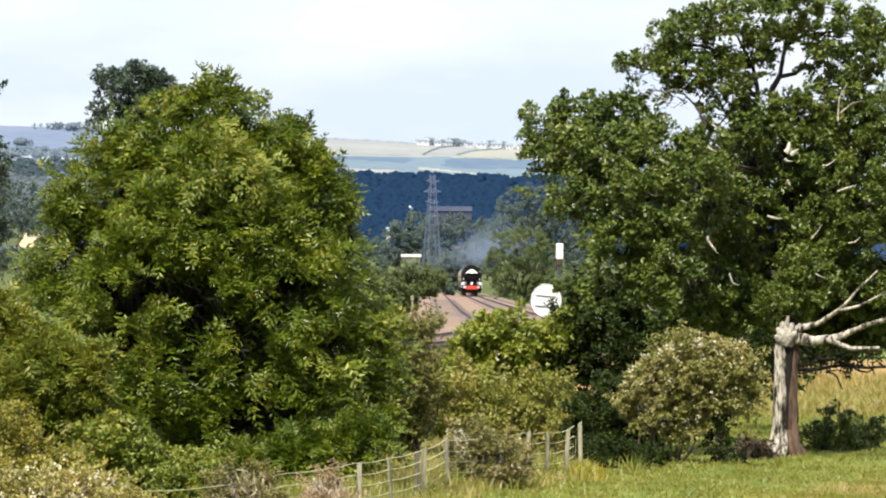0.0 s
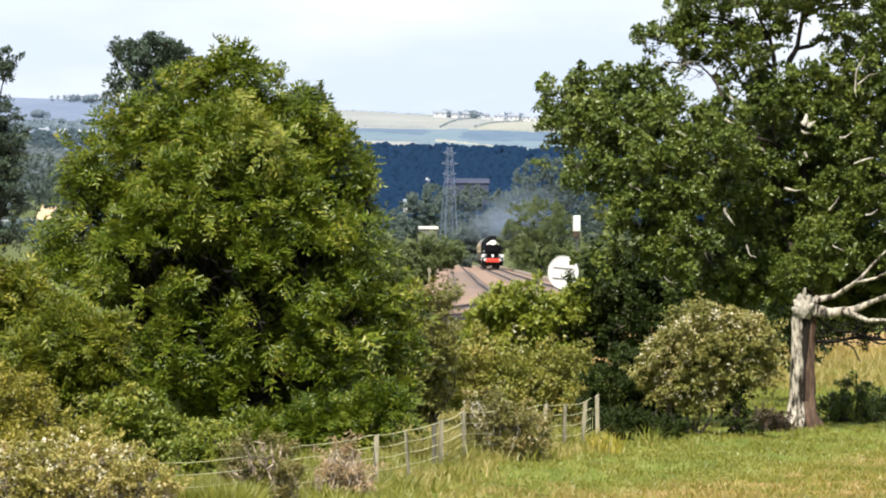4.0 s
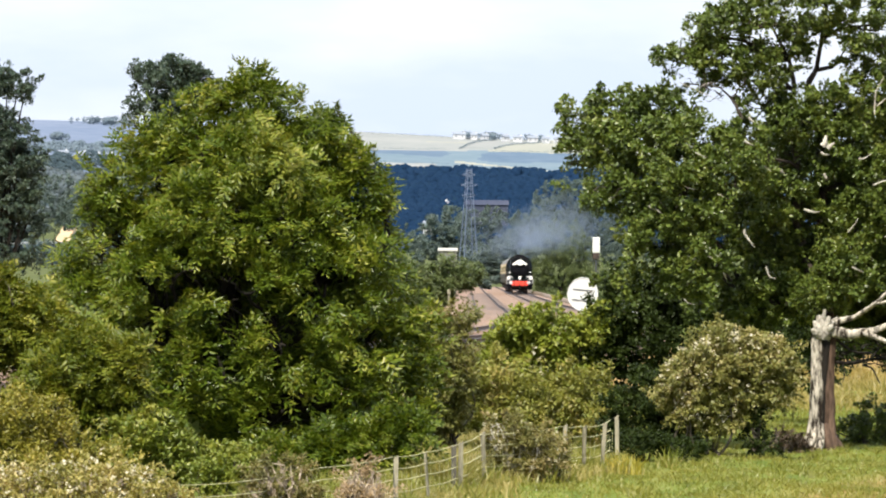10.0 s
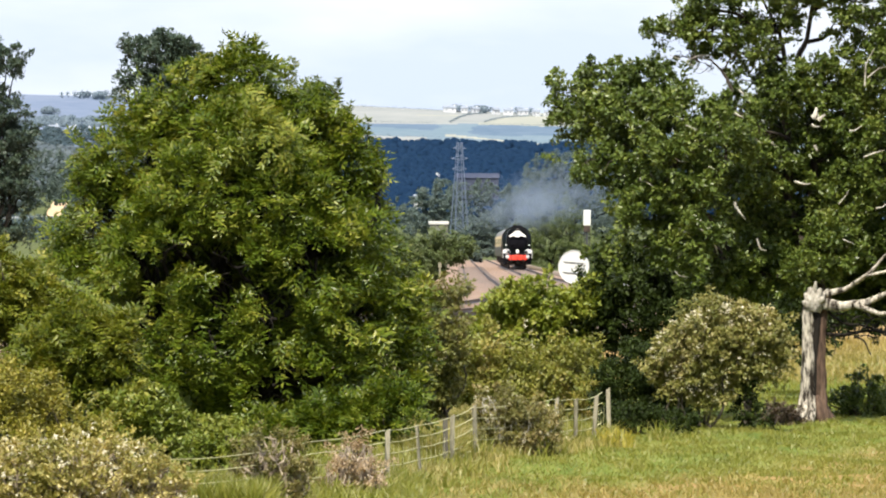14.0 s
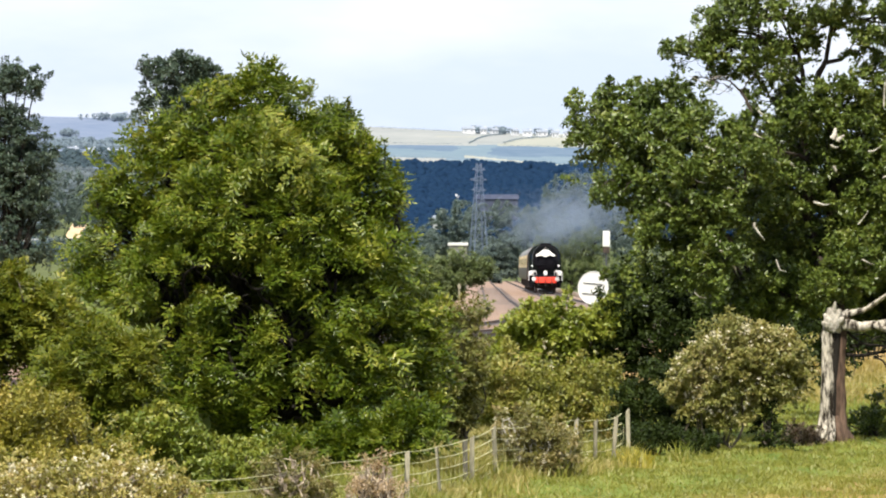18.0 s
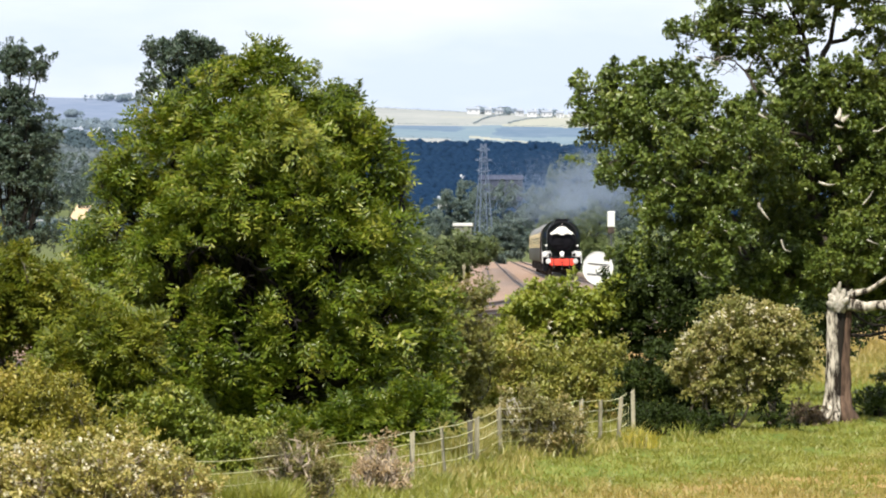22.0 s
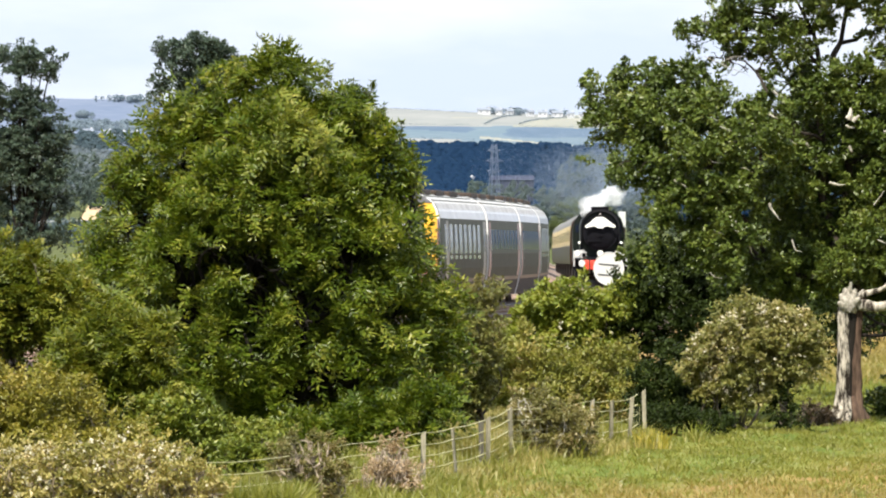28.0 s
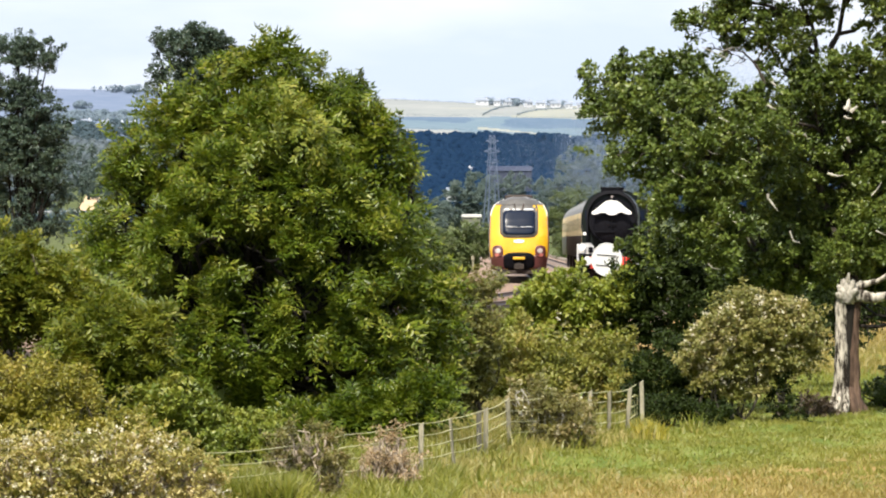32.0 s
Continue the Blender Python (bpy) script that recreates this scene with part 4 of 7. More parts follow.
    # short bare stubs and snags, bleached, that show through the leaves
    for k, (x0, z0, x1, z1, r) in enumerate([(8.66, 7.50, 8.74, 7.76, 0.12), (8.78, 7.45, 8.96, 7.60, 0.09), (8.62, 7.35, 8.84, 7.30, 0.05), (10.0, 8.30, 10.25, 9.25, 0.028), (10.06, 8.5, 10.6, 8.80, 0.03), (6.74, 5.40, 7.02, 5.02, 0.045), (6.76, 5.45, 6.80, 5.28, 0.05),
                                             (6.08, 4.72, 5.60, 4.92, 0.035), (5.92, 5.02, 5.98, 4.80, 0.04), (4.55, 5.95, 4.85, 5.76, 0.025), (5.55, 7.32, 6.02, 7.20, 0.018), (6.9, 8.2, 7.15, 7.92, 0.04), (8.22, 5.95, 8.62, 5.90, 0.04),
                                             (5.2, 9.05, 6.35, 8.55, 0.014), (5.6, 8.9, 6.2, 9.05, 0.012), (7.3, 4.55, 7.55, 4.25, 0.03), (5.3, 3.75, 5.6, 3.6, 0.025), (9.3, 5.4, 9.55, 5.75, 0.025), (7.66, 6.92, 7.76, 6.80, 0.05), (8.30, 5.92, 8.48, 5.90, 0.06), (5.40, 4.78, 5.66, 4.66, 0.045), (6.22, 4.42, 6.34, 4.24, 0.04), (8.70, 6.84, 8.76, 6.68, 0.06), (4.42, 6.02, 4.62, 5.88, 0.03),
                                             (6.75, 7.62, 6.98, 7.50, 0.04), (5.25, 6.55, 5.6, 6.42, 0.02), (9.55, 7.2, 9.85, 7.32, 0.03), (9.9, 6.55, 10.4, 6.72, 0.03), (9.4, 4.55, 9.7, 4.42, 0.03), (10.2, 5.3, 10.5, 5.45, 0.025), (6.1, 6.3, 6.35, 6.2, 0.02), (7.25, 7.0, 7.42, 6.86, 0.025)]):
        y = 248.6 if z0 < 8 else 250.5
        r *= 0.75
        burly_part("snag", [((x0, y, z0), r), ((0.5 * (x0 + x1) + rng.normal(0, 0.04), y, 0.5 * (z0 + z1) + rng.normal(0, 0.04)), r * 0.85), ((x1, y + 0.1, z1), r * 0.3)], DEADWOOD, ob, "bleached bare snag", seg=8, steps=10, amp=0.4, shift=k * 2.0)
    # bare twigs across the gap in the upper crown
    bare = [bent((6.75, 251, 8.15), (6.45, 251, 8.72), 0.045, 0.03, rng, 0.10), bent((6.45, 251, 8.70), (5.75, 250.8, 9.02), 0.028, 0.010, rng, 0.12), bent((6.5, 251, 8.7), (6.85, 251, 9.2), 0.022, 0.010, rng, 0.15)]
    for k in range(16):
        a = np.array((6.3 - 0.05 * k, 251, 8.76 + 0.018 * k))
        bare.append(bent(a, a + np.array([rng.normal(0.0, 0.22), rng.normal(0, 0.2), rng.uniform(-0.25, 0.45)]), 0.014, 0.006, rng, 0.2))
    tagged(limb_part("bare_twigs", bare, BARK_GREY, ob, seg=5), kind="stuff")
    # a dark bare branch and hanging twigs under the low limb
    hang = [bent((8.98, 250.2, 2.20), (11.4, 249.6, 2.26), 0.055, 0.03, rng, 0.05), bent((9.75, 249.9, 2.14), (10.14, 249.6, 1.70), 0.035, 0.016, rng, 0.10), bent((9.26, 250, 2.14), (9.24, 249.8, 1.70), 0.022, 0.010, rng, 0.10), bent((9.1, 250, 2.75), (10.9, 249.6, 2.2), 0.04, 0.02, rng, 0.12)]
    for k in range(30):
        a = np.array((9.15, 249.8, 2.45)) + np.array([k * 0.075, rng.normal(0, 0.2), rng.normal(0.0, 0.12)])
        hang.append(bent(a, a + np.array([rng.normal(0.2, 0.35), rng.normal(0, 0.3), -rng.uniform(0.05, 0.35)]), 0.026, 0.010, rng, 0.25))
    tagged(limb_part("twig_tangle", hang, BARK_DARK, ob, seg=5), kind="stuff")
    crown("crown", OAK, LEAF_OAK, ob, 4000, 54, 0.26, 0.13, 21, inner=0.2, slim=0.6, gaps=(0.50, -0.07, -0.24),
          hollows=[(8.72, 5.3, 0.30), (8.80, 6.3, 0.26), (8.2, 5.2, 0.22), (7.6, 4.75, 0.34), (7.1, 5.5, 0.32), (9.3, 6.6, 0.3), (6.6, 4.3, 0.25), (5.5, 6.3, 0.22), (6.3, 6.6, 0.24), (4.6, 5.2, 0.25)], back=252.0,
          voids=[(5.95, 8.86, 0.36), (5.55, 9.15, 0.30), (6.23, 8.63, 0.30), (6.65, 9.0, 0.22), (5.75, 8.25, 0.16), (5.28, 10.03, 0.14), (8.12, 9.12, 0.20), (8.40, 9.45, 0.14), (8.85, 9.58, 0.24), (9.0, 9.25, 0.13), (7.38, 10.32, 0.20), (10.07, 9.0, 0.16), (10.5, 9.84, 0.14)]
          + [(5.3 + 0.21 * k, 9.75 + 0.55 * math.sin(k * 2.4) + 0.04 * k, 0.13 + 0.05 * math.sin(k * 1.7)) for k in range(25)])
    crown("inner_crown", [(5.6, 255, 6.2, 1.0, 0.5, 0.9), (6.6, 255, 7.0, 0.9, 0.5, 0.8), (7.0, 255, 5.6, 1.0, 0.5, 0.9), (8.2, 255.5, 6.6, 1.0, 0.5, 1.2), (9.4, 255, 5.6, 1.0, 0.5, 1.0), (9.6, 255, 7.2, 0.9, 0.5, 0.9), (10.6, 255, 6.2, 0.9, 0.5, 1.2), (7.8, 255, 4.7, 1.0, 0.5, 0.7), (5.6, 255, 5.0, 0.9, 0.5, 0.7)], LEAF_OAK, ob, 620, 54, 0.30, 0.14, 25, inner=0.4, slim=0.6)
    crown("low_crown", [(9.55, 254, 3.20, 0.50, 0.5, 0.42), (10.3, 254.5, 3.25, 0.65, 0.5, 0.55), (11.1, 254.5, 3.3, 0.75, 0.5, 0.6), (10.6, 254, 4.0, 0.8, 0.6, 0.5), (9.4, 254, 4.0, 0.6, 0.6, 0.5)], LEAF_OAK, ob, 420, 54, 0.26, 0.13, 24, inner=0.2, slim=0.6)
    crown("low_spray", [(3.33, 250, 4.15, 0.33, 0.3, 0.14), (3.72, 250, 4.32, 0.36, 0.33, 0.22), (3.12, 250, 6.13, 0.36, 0.33, 0.17), (4.03, 250, 3.9, 0.33, 0.3, 0.19)], LEAF_OAK, ob, 34, 34, 0.15, 0.13, 23, slim=0.6)
    return ob


build_oak()

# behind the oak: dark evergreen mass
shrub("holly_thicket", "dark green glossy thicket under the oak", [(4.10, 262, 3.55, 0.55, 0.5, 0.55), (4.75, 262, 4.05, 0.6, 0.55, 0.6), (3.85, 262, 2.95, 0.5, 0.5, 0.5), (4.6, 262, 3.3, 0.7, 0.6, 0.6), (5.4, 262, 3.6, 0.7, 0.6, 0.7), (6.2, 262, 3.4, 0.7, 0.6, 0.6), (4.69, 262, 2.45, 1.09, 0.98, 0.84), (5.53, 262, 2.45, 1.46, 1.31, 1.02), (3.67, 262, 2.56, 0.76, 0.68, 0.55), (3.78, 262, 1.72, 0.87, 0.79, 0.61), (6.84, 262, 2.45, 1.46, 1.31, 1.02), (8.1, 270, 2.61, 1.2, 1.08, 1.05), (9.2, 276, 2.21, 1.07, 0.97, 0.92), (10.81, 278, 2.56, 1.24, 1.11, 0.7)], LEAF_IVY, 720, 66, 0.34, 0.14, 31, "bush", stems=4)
shrub("flowering_bush", "rounded bush with pale cream blossom and bare lower stems", [(6.30, 243, 2.52, 0.86, 0.75, 0.56), (7.12, 243, 2.30, 0.66, 0.60, 0.56), (7.42, 243, 1.80, 0.48, 0.48, 0.48), (5.66, 243, 2.15, 0.74, 0.66, 0.55), (5.12, 243, 1.86, 0.52, 0.50, 0.42), (4.86, 243, 1.52, 0.34, 0.40, 0.30), (6.30, 243, 1.62, 0.86, 0.75, 0.50), (5.40, 243, 1.25, 0.48, 0.50, 0.42), (6.0, 243, 1.02, 0.55, 0.50, 0.46), (7.20, 243, 1.55, 0.48, 0.42, 0.34)], LEAF_BLOSSOM, 580, 58, 0.24, 0.105, 32, "bush", flowers=420, flower_size=0.055, inner=0.35)
# a real shrub, spread low with dark leaves to fill in the bush's shade
shrub("shade_shrub", "dark green shrub at the meadow's edge, its low part standing in for shade beneath the bush", [(4.19, 245, 0.92, 0.69, 0.74, 0.82), (4.87, 244, 0.79, 0.69, 0.68, 0.75), (4.53, 245, 1.40, 0.72, 0.74, 0.65), (5.46, 245, 0.54, 0.52, 0.47, 0.47)], LEAF_IVY, 270, 60, 0.26, 0.11, 33, "bush")
# added in place of the oak's shade on the grass; the spikes are weeds
shrub("shade_shrub", "low leafy mass standing in for the oak's shade on the grass, with weed spikes", [(9.7, 255, 0.32, 0.51, 0.46, 0.32), (10.48, 255, 0.40, 0.85, 0.77, 0.42), (9.95, 255, 0.9, 0.08, 0.1, 0.42), (10.28, 255, 0.95, 0.10, 0.1, 0.38)], LEAF_OAK, 110, 60, 0.22, 0.10, 48, "bush")
shrub("brush_heap", "low heap of dark cut brushwood by the oak's foot", [(7.85, 248, 0.28, 0.47, 0.42, 0.23), (8.2, 248, 0.18, 0.33, 0.3, 0.17)], LEAF_BRUSH, 50, 50, 0.14, 0.07, 49, "brushwood", stems=40)
# dark leaves laid where the grass before the bush is only shaded
shrub("shade_patch", "low dark leaves added before the bush for the shade on the grass", [(4.07, 240, 0.4, 0.67, 0.6, 0.27), (5, 240, 0.32, 0.61, 0.55, 0.19)], LEAF_IVY, 150, 50, 0.16, 0.09, 57, "nettles")
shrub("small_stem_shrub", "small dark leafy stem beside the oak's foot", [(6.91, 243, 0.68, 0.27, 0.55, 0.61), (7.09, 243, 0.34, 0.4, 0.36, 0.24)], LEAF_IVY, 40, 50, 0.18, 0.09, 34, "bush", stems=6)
shrub("elder_bush", "bright green elder bush with cream flower heads by the track", [(1.82, 262, 2.46, 1.05, 0.94, 0.72), (0.95, 262, 2.01, 0.67, 0.6, 0.52), (2.69, 262, 1.89, 0.76, 0.68, 0.61), (3.09, 262, 2.56, 0.52, 0.47, 0.41), (3.38, 262, 2.88, 0.58, 0.52, 0.32), (2.04, 262, 1.57, 1.09, 0.98, 0.67)], LEAF_ELDER, 420, 60, 0.32, 0.15, 35, "bush", flowers=34, flower_size=0.10)
shrub("rough_scrub", "olive brown scrub and bramble on the bank", [(0.56, 252, 1.5, 0.84, 0.76, 0.7), (1.82, 252, 1.08, 1.12, 1.01, 0.63), (2.94, 252, 1.22, 0.84, 0.76, 0.7), (0.14, 252, 0.8, 0.84, 0.76, 0.56), (3.22, 252, 0.66, 0.7, 0.63, 0.56)], LEAF_SCRUB, 420, 60, 0.3, 0.11, 36, "scrub")
shrub("upright_shrub", "tall narrow olive green shrub at the tree's edge", [(-0.59, 238, 2.07, 0.73, 0.95, 1.06), (-0.33, 238, 2.66, 0.40, 0.83, 0.80), (-0.93, 238, 1.27, 0.79, 0.71, 0.79), (-0.1, 238, 3.25, 0.18, 0.4, 0.40), (-0.45, 238, 3.3, 0.18, 0.4, 0.34)], LEAF_OLIVE, 330, 56, 0.24, 0.10, 37, "bush")
shrub("fence_bramble", "arching pale brown bramble clump growing through the wire fence", [(1.26, 222, 0.55, 0.78, 0.67, 0.66), (0.80, 222, 1.05, 0.48, 0.49, 0.44), (1.80, 222, 0.65, 0.44, 0.47, 0.54), (1.30, 222, 0.10, 0.66, 0.56, 0.34)], LEAF_RUSSET, 230, 55, 0.2, 0.085, 38, "bramble", stems=60, bark=DEADWOOD, flowers=70, flower_size=0.05)
shrub("dead_bramble", "reddish brown withered bramble against the fence", [(-3.46, 189, 1.05, 0.66, 0.61, 0.52), (-3.78, 189, 0.75, 0.50, 0.47, 0.55), (-3.10, 189, 0.65, 0.42, 0.47, 0.48), (-3.45, 189, 0.40, 0.62, 0.5, 0.4)], LEAF_RUSSET, 150, 60, 0.17, 0.07, 39, "bramble", stems=120, bark=STRAW_STEM)
shrub("dead_bramble", "grey brown withered bramble with bare stems", [(-1.95, 195, 0.82, 0.44, 0.42, 0.42), (-1.72, 195, 0.45, 0.42, 0.39, 0.38), (-2.25, 195, 0.40, 0.38, 0.36, 0.36)], LEAF_BRAMBLE, 70, 44, 0.16, 0.065, 40, "bramble", stems=130, bark=STRAW_STEM)
shrub("flowering_hedge", "low bramble hedge with pale flowers along the field edge", [(-8.75, 178, 0.95, 0.82, 0.75, 0.62), (-7.80, 178, 0.96, 0.85, 0.8, 0.66), (-6.85, 178, 1.05, 0.82, 0.8, 0.70), (-5.95, 178, 1.00, 0.75, 0.71, 0.64), (-5.30, 178, 0.85, 0.5, 0.44, 0.58), (-7.4, 178, 0.45, 1.2, 1.0, 0.5), (-5.9, 178, 0.35, 0.95, 0.8, 0.5), (-4.95, 178, 0.60, 0.36, 0.4, 0.45), (-9.6, 178, 0.9, 0.7, 0.7, 0.6)], LEAF_HEDGEROW, 760, 56, 0.20, 0.085, 41, "hedge", flowers=420, flower_size=0.055, stems=320, bark=STRAW_STEM)
shrub("yellow_shrub", "yellow green sallow shrub at the field's edge", [(-9.38, 211, 1.57, 1.05, 0.95, 0.64), (-8.45, 211, 1.02, 0.84, 0.84, 0.50), (-10.32, 211, 1.50, 0.84, 0.84, 0.74), (-9.73, 211, 0.86, 1.41, 1.27, 0.59), (-7.74, 211, 0.50, 0.94, 0.84, 0.38)], LEAF_GOLD, 460, 60, 0.28, 0.10, 42, "bush")
shrub("leafy_thicket", "dense mid-green thicket beside the large tree", [(-10.04, 219, 4.19, 0.44, 0.39, 0.41), (-10.22, 219, 3.31, 0.85, 0.77, 0.73), (-9.31, 219, 3.43, 0.67, 0.6, 0.61), (-11.07, 219, 3.67, 0.85, 0.99, 1.09)], LEAF_THICKET, 482, 8, 0.32, 0.15, 43, "bush", slim=0.4, pairs=3)
shrub("leafy_thicket", "mid-green hazel thicket at the tree's foot", [(-8.32, 217, 2.62, 0.78, 0.71, 0.66), (-8.8, 217, 2.02, 0.84, 0.76, 0.6), (-7.72, 217, 2.02, 0.72, 0.65, 0.54), (-7.47, 217, 2.86, 0.6, 0.54, 0.48)], LEAF_THICKET, 299, 8, 0.3, 0.15, 45, "bush", slim=0.4, pairs=3)
shrub("leafy_thicket", "bright tangled undergrowth below the large tree", [(-6.72, 216, 1.14, 0.72, 0.65, 0.48), (-5.64, 216, 0.66, 0.6, 0.54, 0.36), (-6.24, 216, 0.54, 0.6, 0.54, 0.34), (-4.92, 216, 0.54, 0.54, 0.49, 0.34)], LEAF_YELLOW, 240, 60, 0.28, 0.13, 46, "bush")
shrub("leafy_thicket", "mid-green undergrowth at the foot of the large tree", [(-3.84, 216, 0.6, 0.6, 0.54, 0.34), (-2.88, 216, 0.78, 0.6, 0.54, 0.41), (-1.98, 216, 0.96, 0.54, 0.49, 0.41), (-3.36, 216, 0.42, 0.6, 0.54, 0.24), (-1.3, 216, 1.2, 0.46, 0.41, 0.43)], LEAF_BIG, 322, 8, 0.27, 0.15, 44, "bush", slim=0.4, pairs=3)
shrub("bracken_tuft", "yellow green bracken tuft before the undergrowth", [(-4.99, 209, 0.63, 0.41, 0.37, 0.29), (-4.53, 209, 0.81, 0.29, 0.26, 0.23), (-5.34, 209, 0.46, 0.35, 0.31, 0.23)], LEAF_YELLOW, 90, 50, 0.2, 0.11, 47, "fern")

# beyond the curve of the line
for _k, (_s, _x, _r) in enumerate([(1960, 10.5, 0.9), (1900, 12.0, 1.3), (1830, 10.8, 1.1), (1760, 12.5, 1.6), (1690, 11.2, 1.3), (1600, 12.0, 1.8), (1500, 12.4, 2.0), (1380, 13.0, 2.4), (1240, 13.6, 2.6), (1100, 14.0, 3.0), (950, 14.0, 3.4), (1690, -8.5, 1.3), (1760, -7.4, 1.1), (1830, -7.6, 1.2), (1900, -6.8, 0.9), (1965, -7.0, 1.0), (2030, -6.8, 0.8), (2090, -7.0, 0.8)]):
    _w = 1 if _x > 0 else -1
    _x, _y, _z, _h = on_line(_s, _x)
    _g = ground_at(_x, _y)
    shrub("lineside_bush", "dull olive bush in the rough grass by the ballast", [(_x, _y, _g + 0.6 * _r, _r, _r, 0.8 * _r), (_x + _w * _r, _y + 1.5, _g + 0.4 * _r, 0.8 * _r, _r, 0.6 * _r), (_x + 2.4 * _w * _r, _y + 3, _g + 0.6 * _r, 1.2 * _r, _r, 0.9 * _r)], LEAF_MID, 120, 40, 0.24 * _r, 0.13 * _r, 80 + _k, "bush", group="lineside bushes")
tree("dark_tree", "tall dark tree standing behind the railway", (-9.72, 330), [(-9.62, 330, 9.86, 0.81, 0.73, 0.37), (-10.45, 330, 9.71, 0.55, 0.5, 0.28), (-8.8, 330, 9.56, 0.48, 0.43, 0.37), (-10.18, 330, 9.31, 0.48, 0.43, 0.26), (-10.78, 330, 9.49, 0.26, 0.23, 0.17), (-9.44, 330, 8.98, 0.73, 0.66, 0.48), (-10.85, 330, 8.79, 0.26, 0.23, 0.18), (-10.96, 330, 8.32, 0.22, 0.2, 0.18), (-9.72, 330, 8.06, 0.73, 0.66, 0.55)], LEAF_FAR, BARK_DARK, 0.16, 380, 60, 0.26, 0.13, 51, split=0.6, inner=0.1, twigs=1, limb_r=0.35, bend=0.05, gaps=(0.9, -0.30, 0.14))
tree("pine_tree", "tall open-crowned dark pine beyond the line", (-15.45, 335), [(-15.07, 335, 9.81, 0.63, 0.57, 0.17), (-15.73, 335, 9.71, 0.56, 0.5, 0.22), (-14.48, 335, 9.49, 0.37, 0.33, 0.15), (-15.54, 335, 9.34, 0.48, 0.44, 0.17), (-14.89, 335, 9.19, 0.3, 0.27, 0.13), (-15.63, 335, 8.63, 0.45, 0.4, 0.26), (-15.17, 335, 8.17, 0.37, 0.33, 0.33), (-15.54, 335, 7.61, 0.63, 0.57, 0.45), (-14.78, 335, 7.8, 0.52, 0.47, 0.41), (-15.26, 335, 6.87, 0.82, 0.74, 0.48), (-14.48, 335, 6.96, 0.45, 0.44, 0.48), (-15.07, 335, 5.84, 0.82, 0.74, 0.63), (-14.42, 335, 5.29, 0.48, 0.44, 0.48), (-15.73, 335, 5.47, 0.74, 0.84, 0.93), (-14.7, 335, 4.26, 0.82, 0.74, 0.67), (-15.63, 335, 4.17, 0.93, 0.84, 0.74), (-16.75, 335, 8.26, 0.74, 0.67, 0.74), (-16.75, 335, 6.59, 0.74, 0.84, 0.93)], LEAF_FAR, BARK_DARK, 0.16, 1050, 60, 0.24, 0.12, 52, split=0.3, inner=0.1, twigs=1, limb_r=0.3, bend=0.04, gaps=(0.8, -0.30, 0.14))
tree("lineside_tree", "rounded bright green tree beside the railway line", (11.2, 1200), [(10.8, 1200, -1.9, 3.2, 3.0, 2.7), (8.9, 1200, -4.0, 2.5, 2.4, 2.7), (12.6, 1200, -3.6, 2.9, 2.7, 3.0), (10.9, 1200, -5.6, 3.6, 3.3, 2.2), (11.2, 1200, -7.6, 3.6, 3.0, 2.0)], LEAF_MID, BARK_DARK, 0.25, 520, 90, 0.50, 0.19, 53, limb_r=0.3)
tree("lineside_tree", "spreading tree beyond the railway, its leaf colour greyed with haze", (14.6, 1320), [(10.5, 1320, 2.5, 1.9, 1.8, 1.5), (12.3, 1320, 1.9, 2.1, 2.0, 1.7), (11.4, 1320, 3.6, 1.8, 1.7, 1.3), (13.9, 1320, 3.3, 2.4, 2.2, 1.9), (15.6, 1320, 1.2, 3.0, 2.6, 2.4), (17.7, 1320, 1.1, 4.4, 4.0, 4.0), (20.6, 1320, -1.1, 4.4, 4.6, 5.1)], LEAF_HAZY, BARK_DARK, 0.28, 520, 80, 0.55, 0.22, 54, limb_r=0.3)
shrub("lineside_shrub", "dull green lineside shrubs by the ballast", [(-2.67, 800, -2.28, 1.33, 1.2, 1.16), (-1.33, 800, -2.02, 1.33, 1.2, 0.89), (0, 800, -1.66, 1.11, 1, 0.89), (-4, 800, -2.91, 1.78, 1.6, 1.51), (-5.33, 800, -2.15, 1.78, 1.6, 1.78), (-1.78, 800, -0.77, 1.07, 0.96, 0.53), (-3.2, 800, -3.9, 1.5, 1.2, 1.0), (-5.0, 800, -3.9, 1.6, 1.4, 1.2), (-1.9, 800, -3.3, 1.0, 1.0, 0.9)], LEAF_MID, 460, 80, 0.50, 0.20, 55)
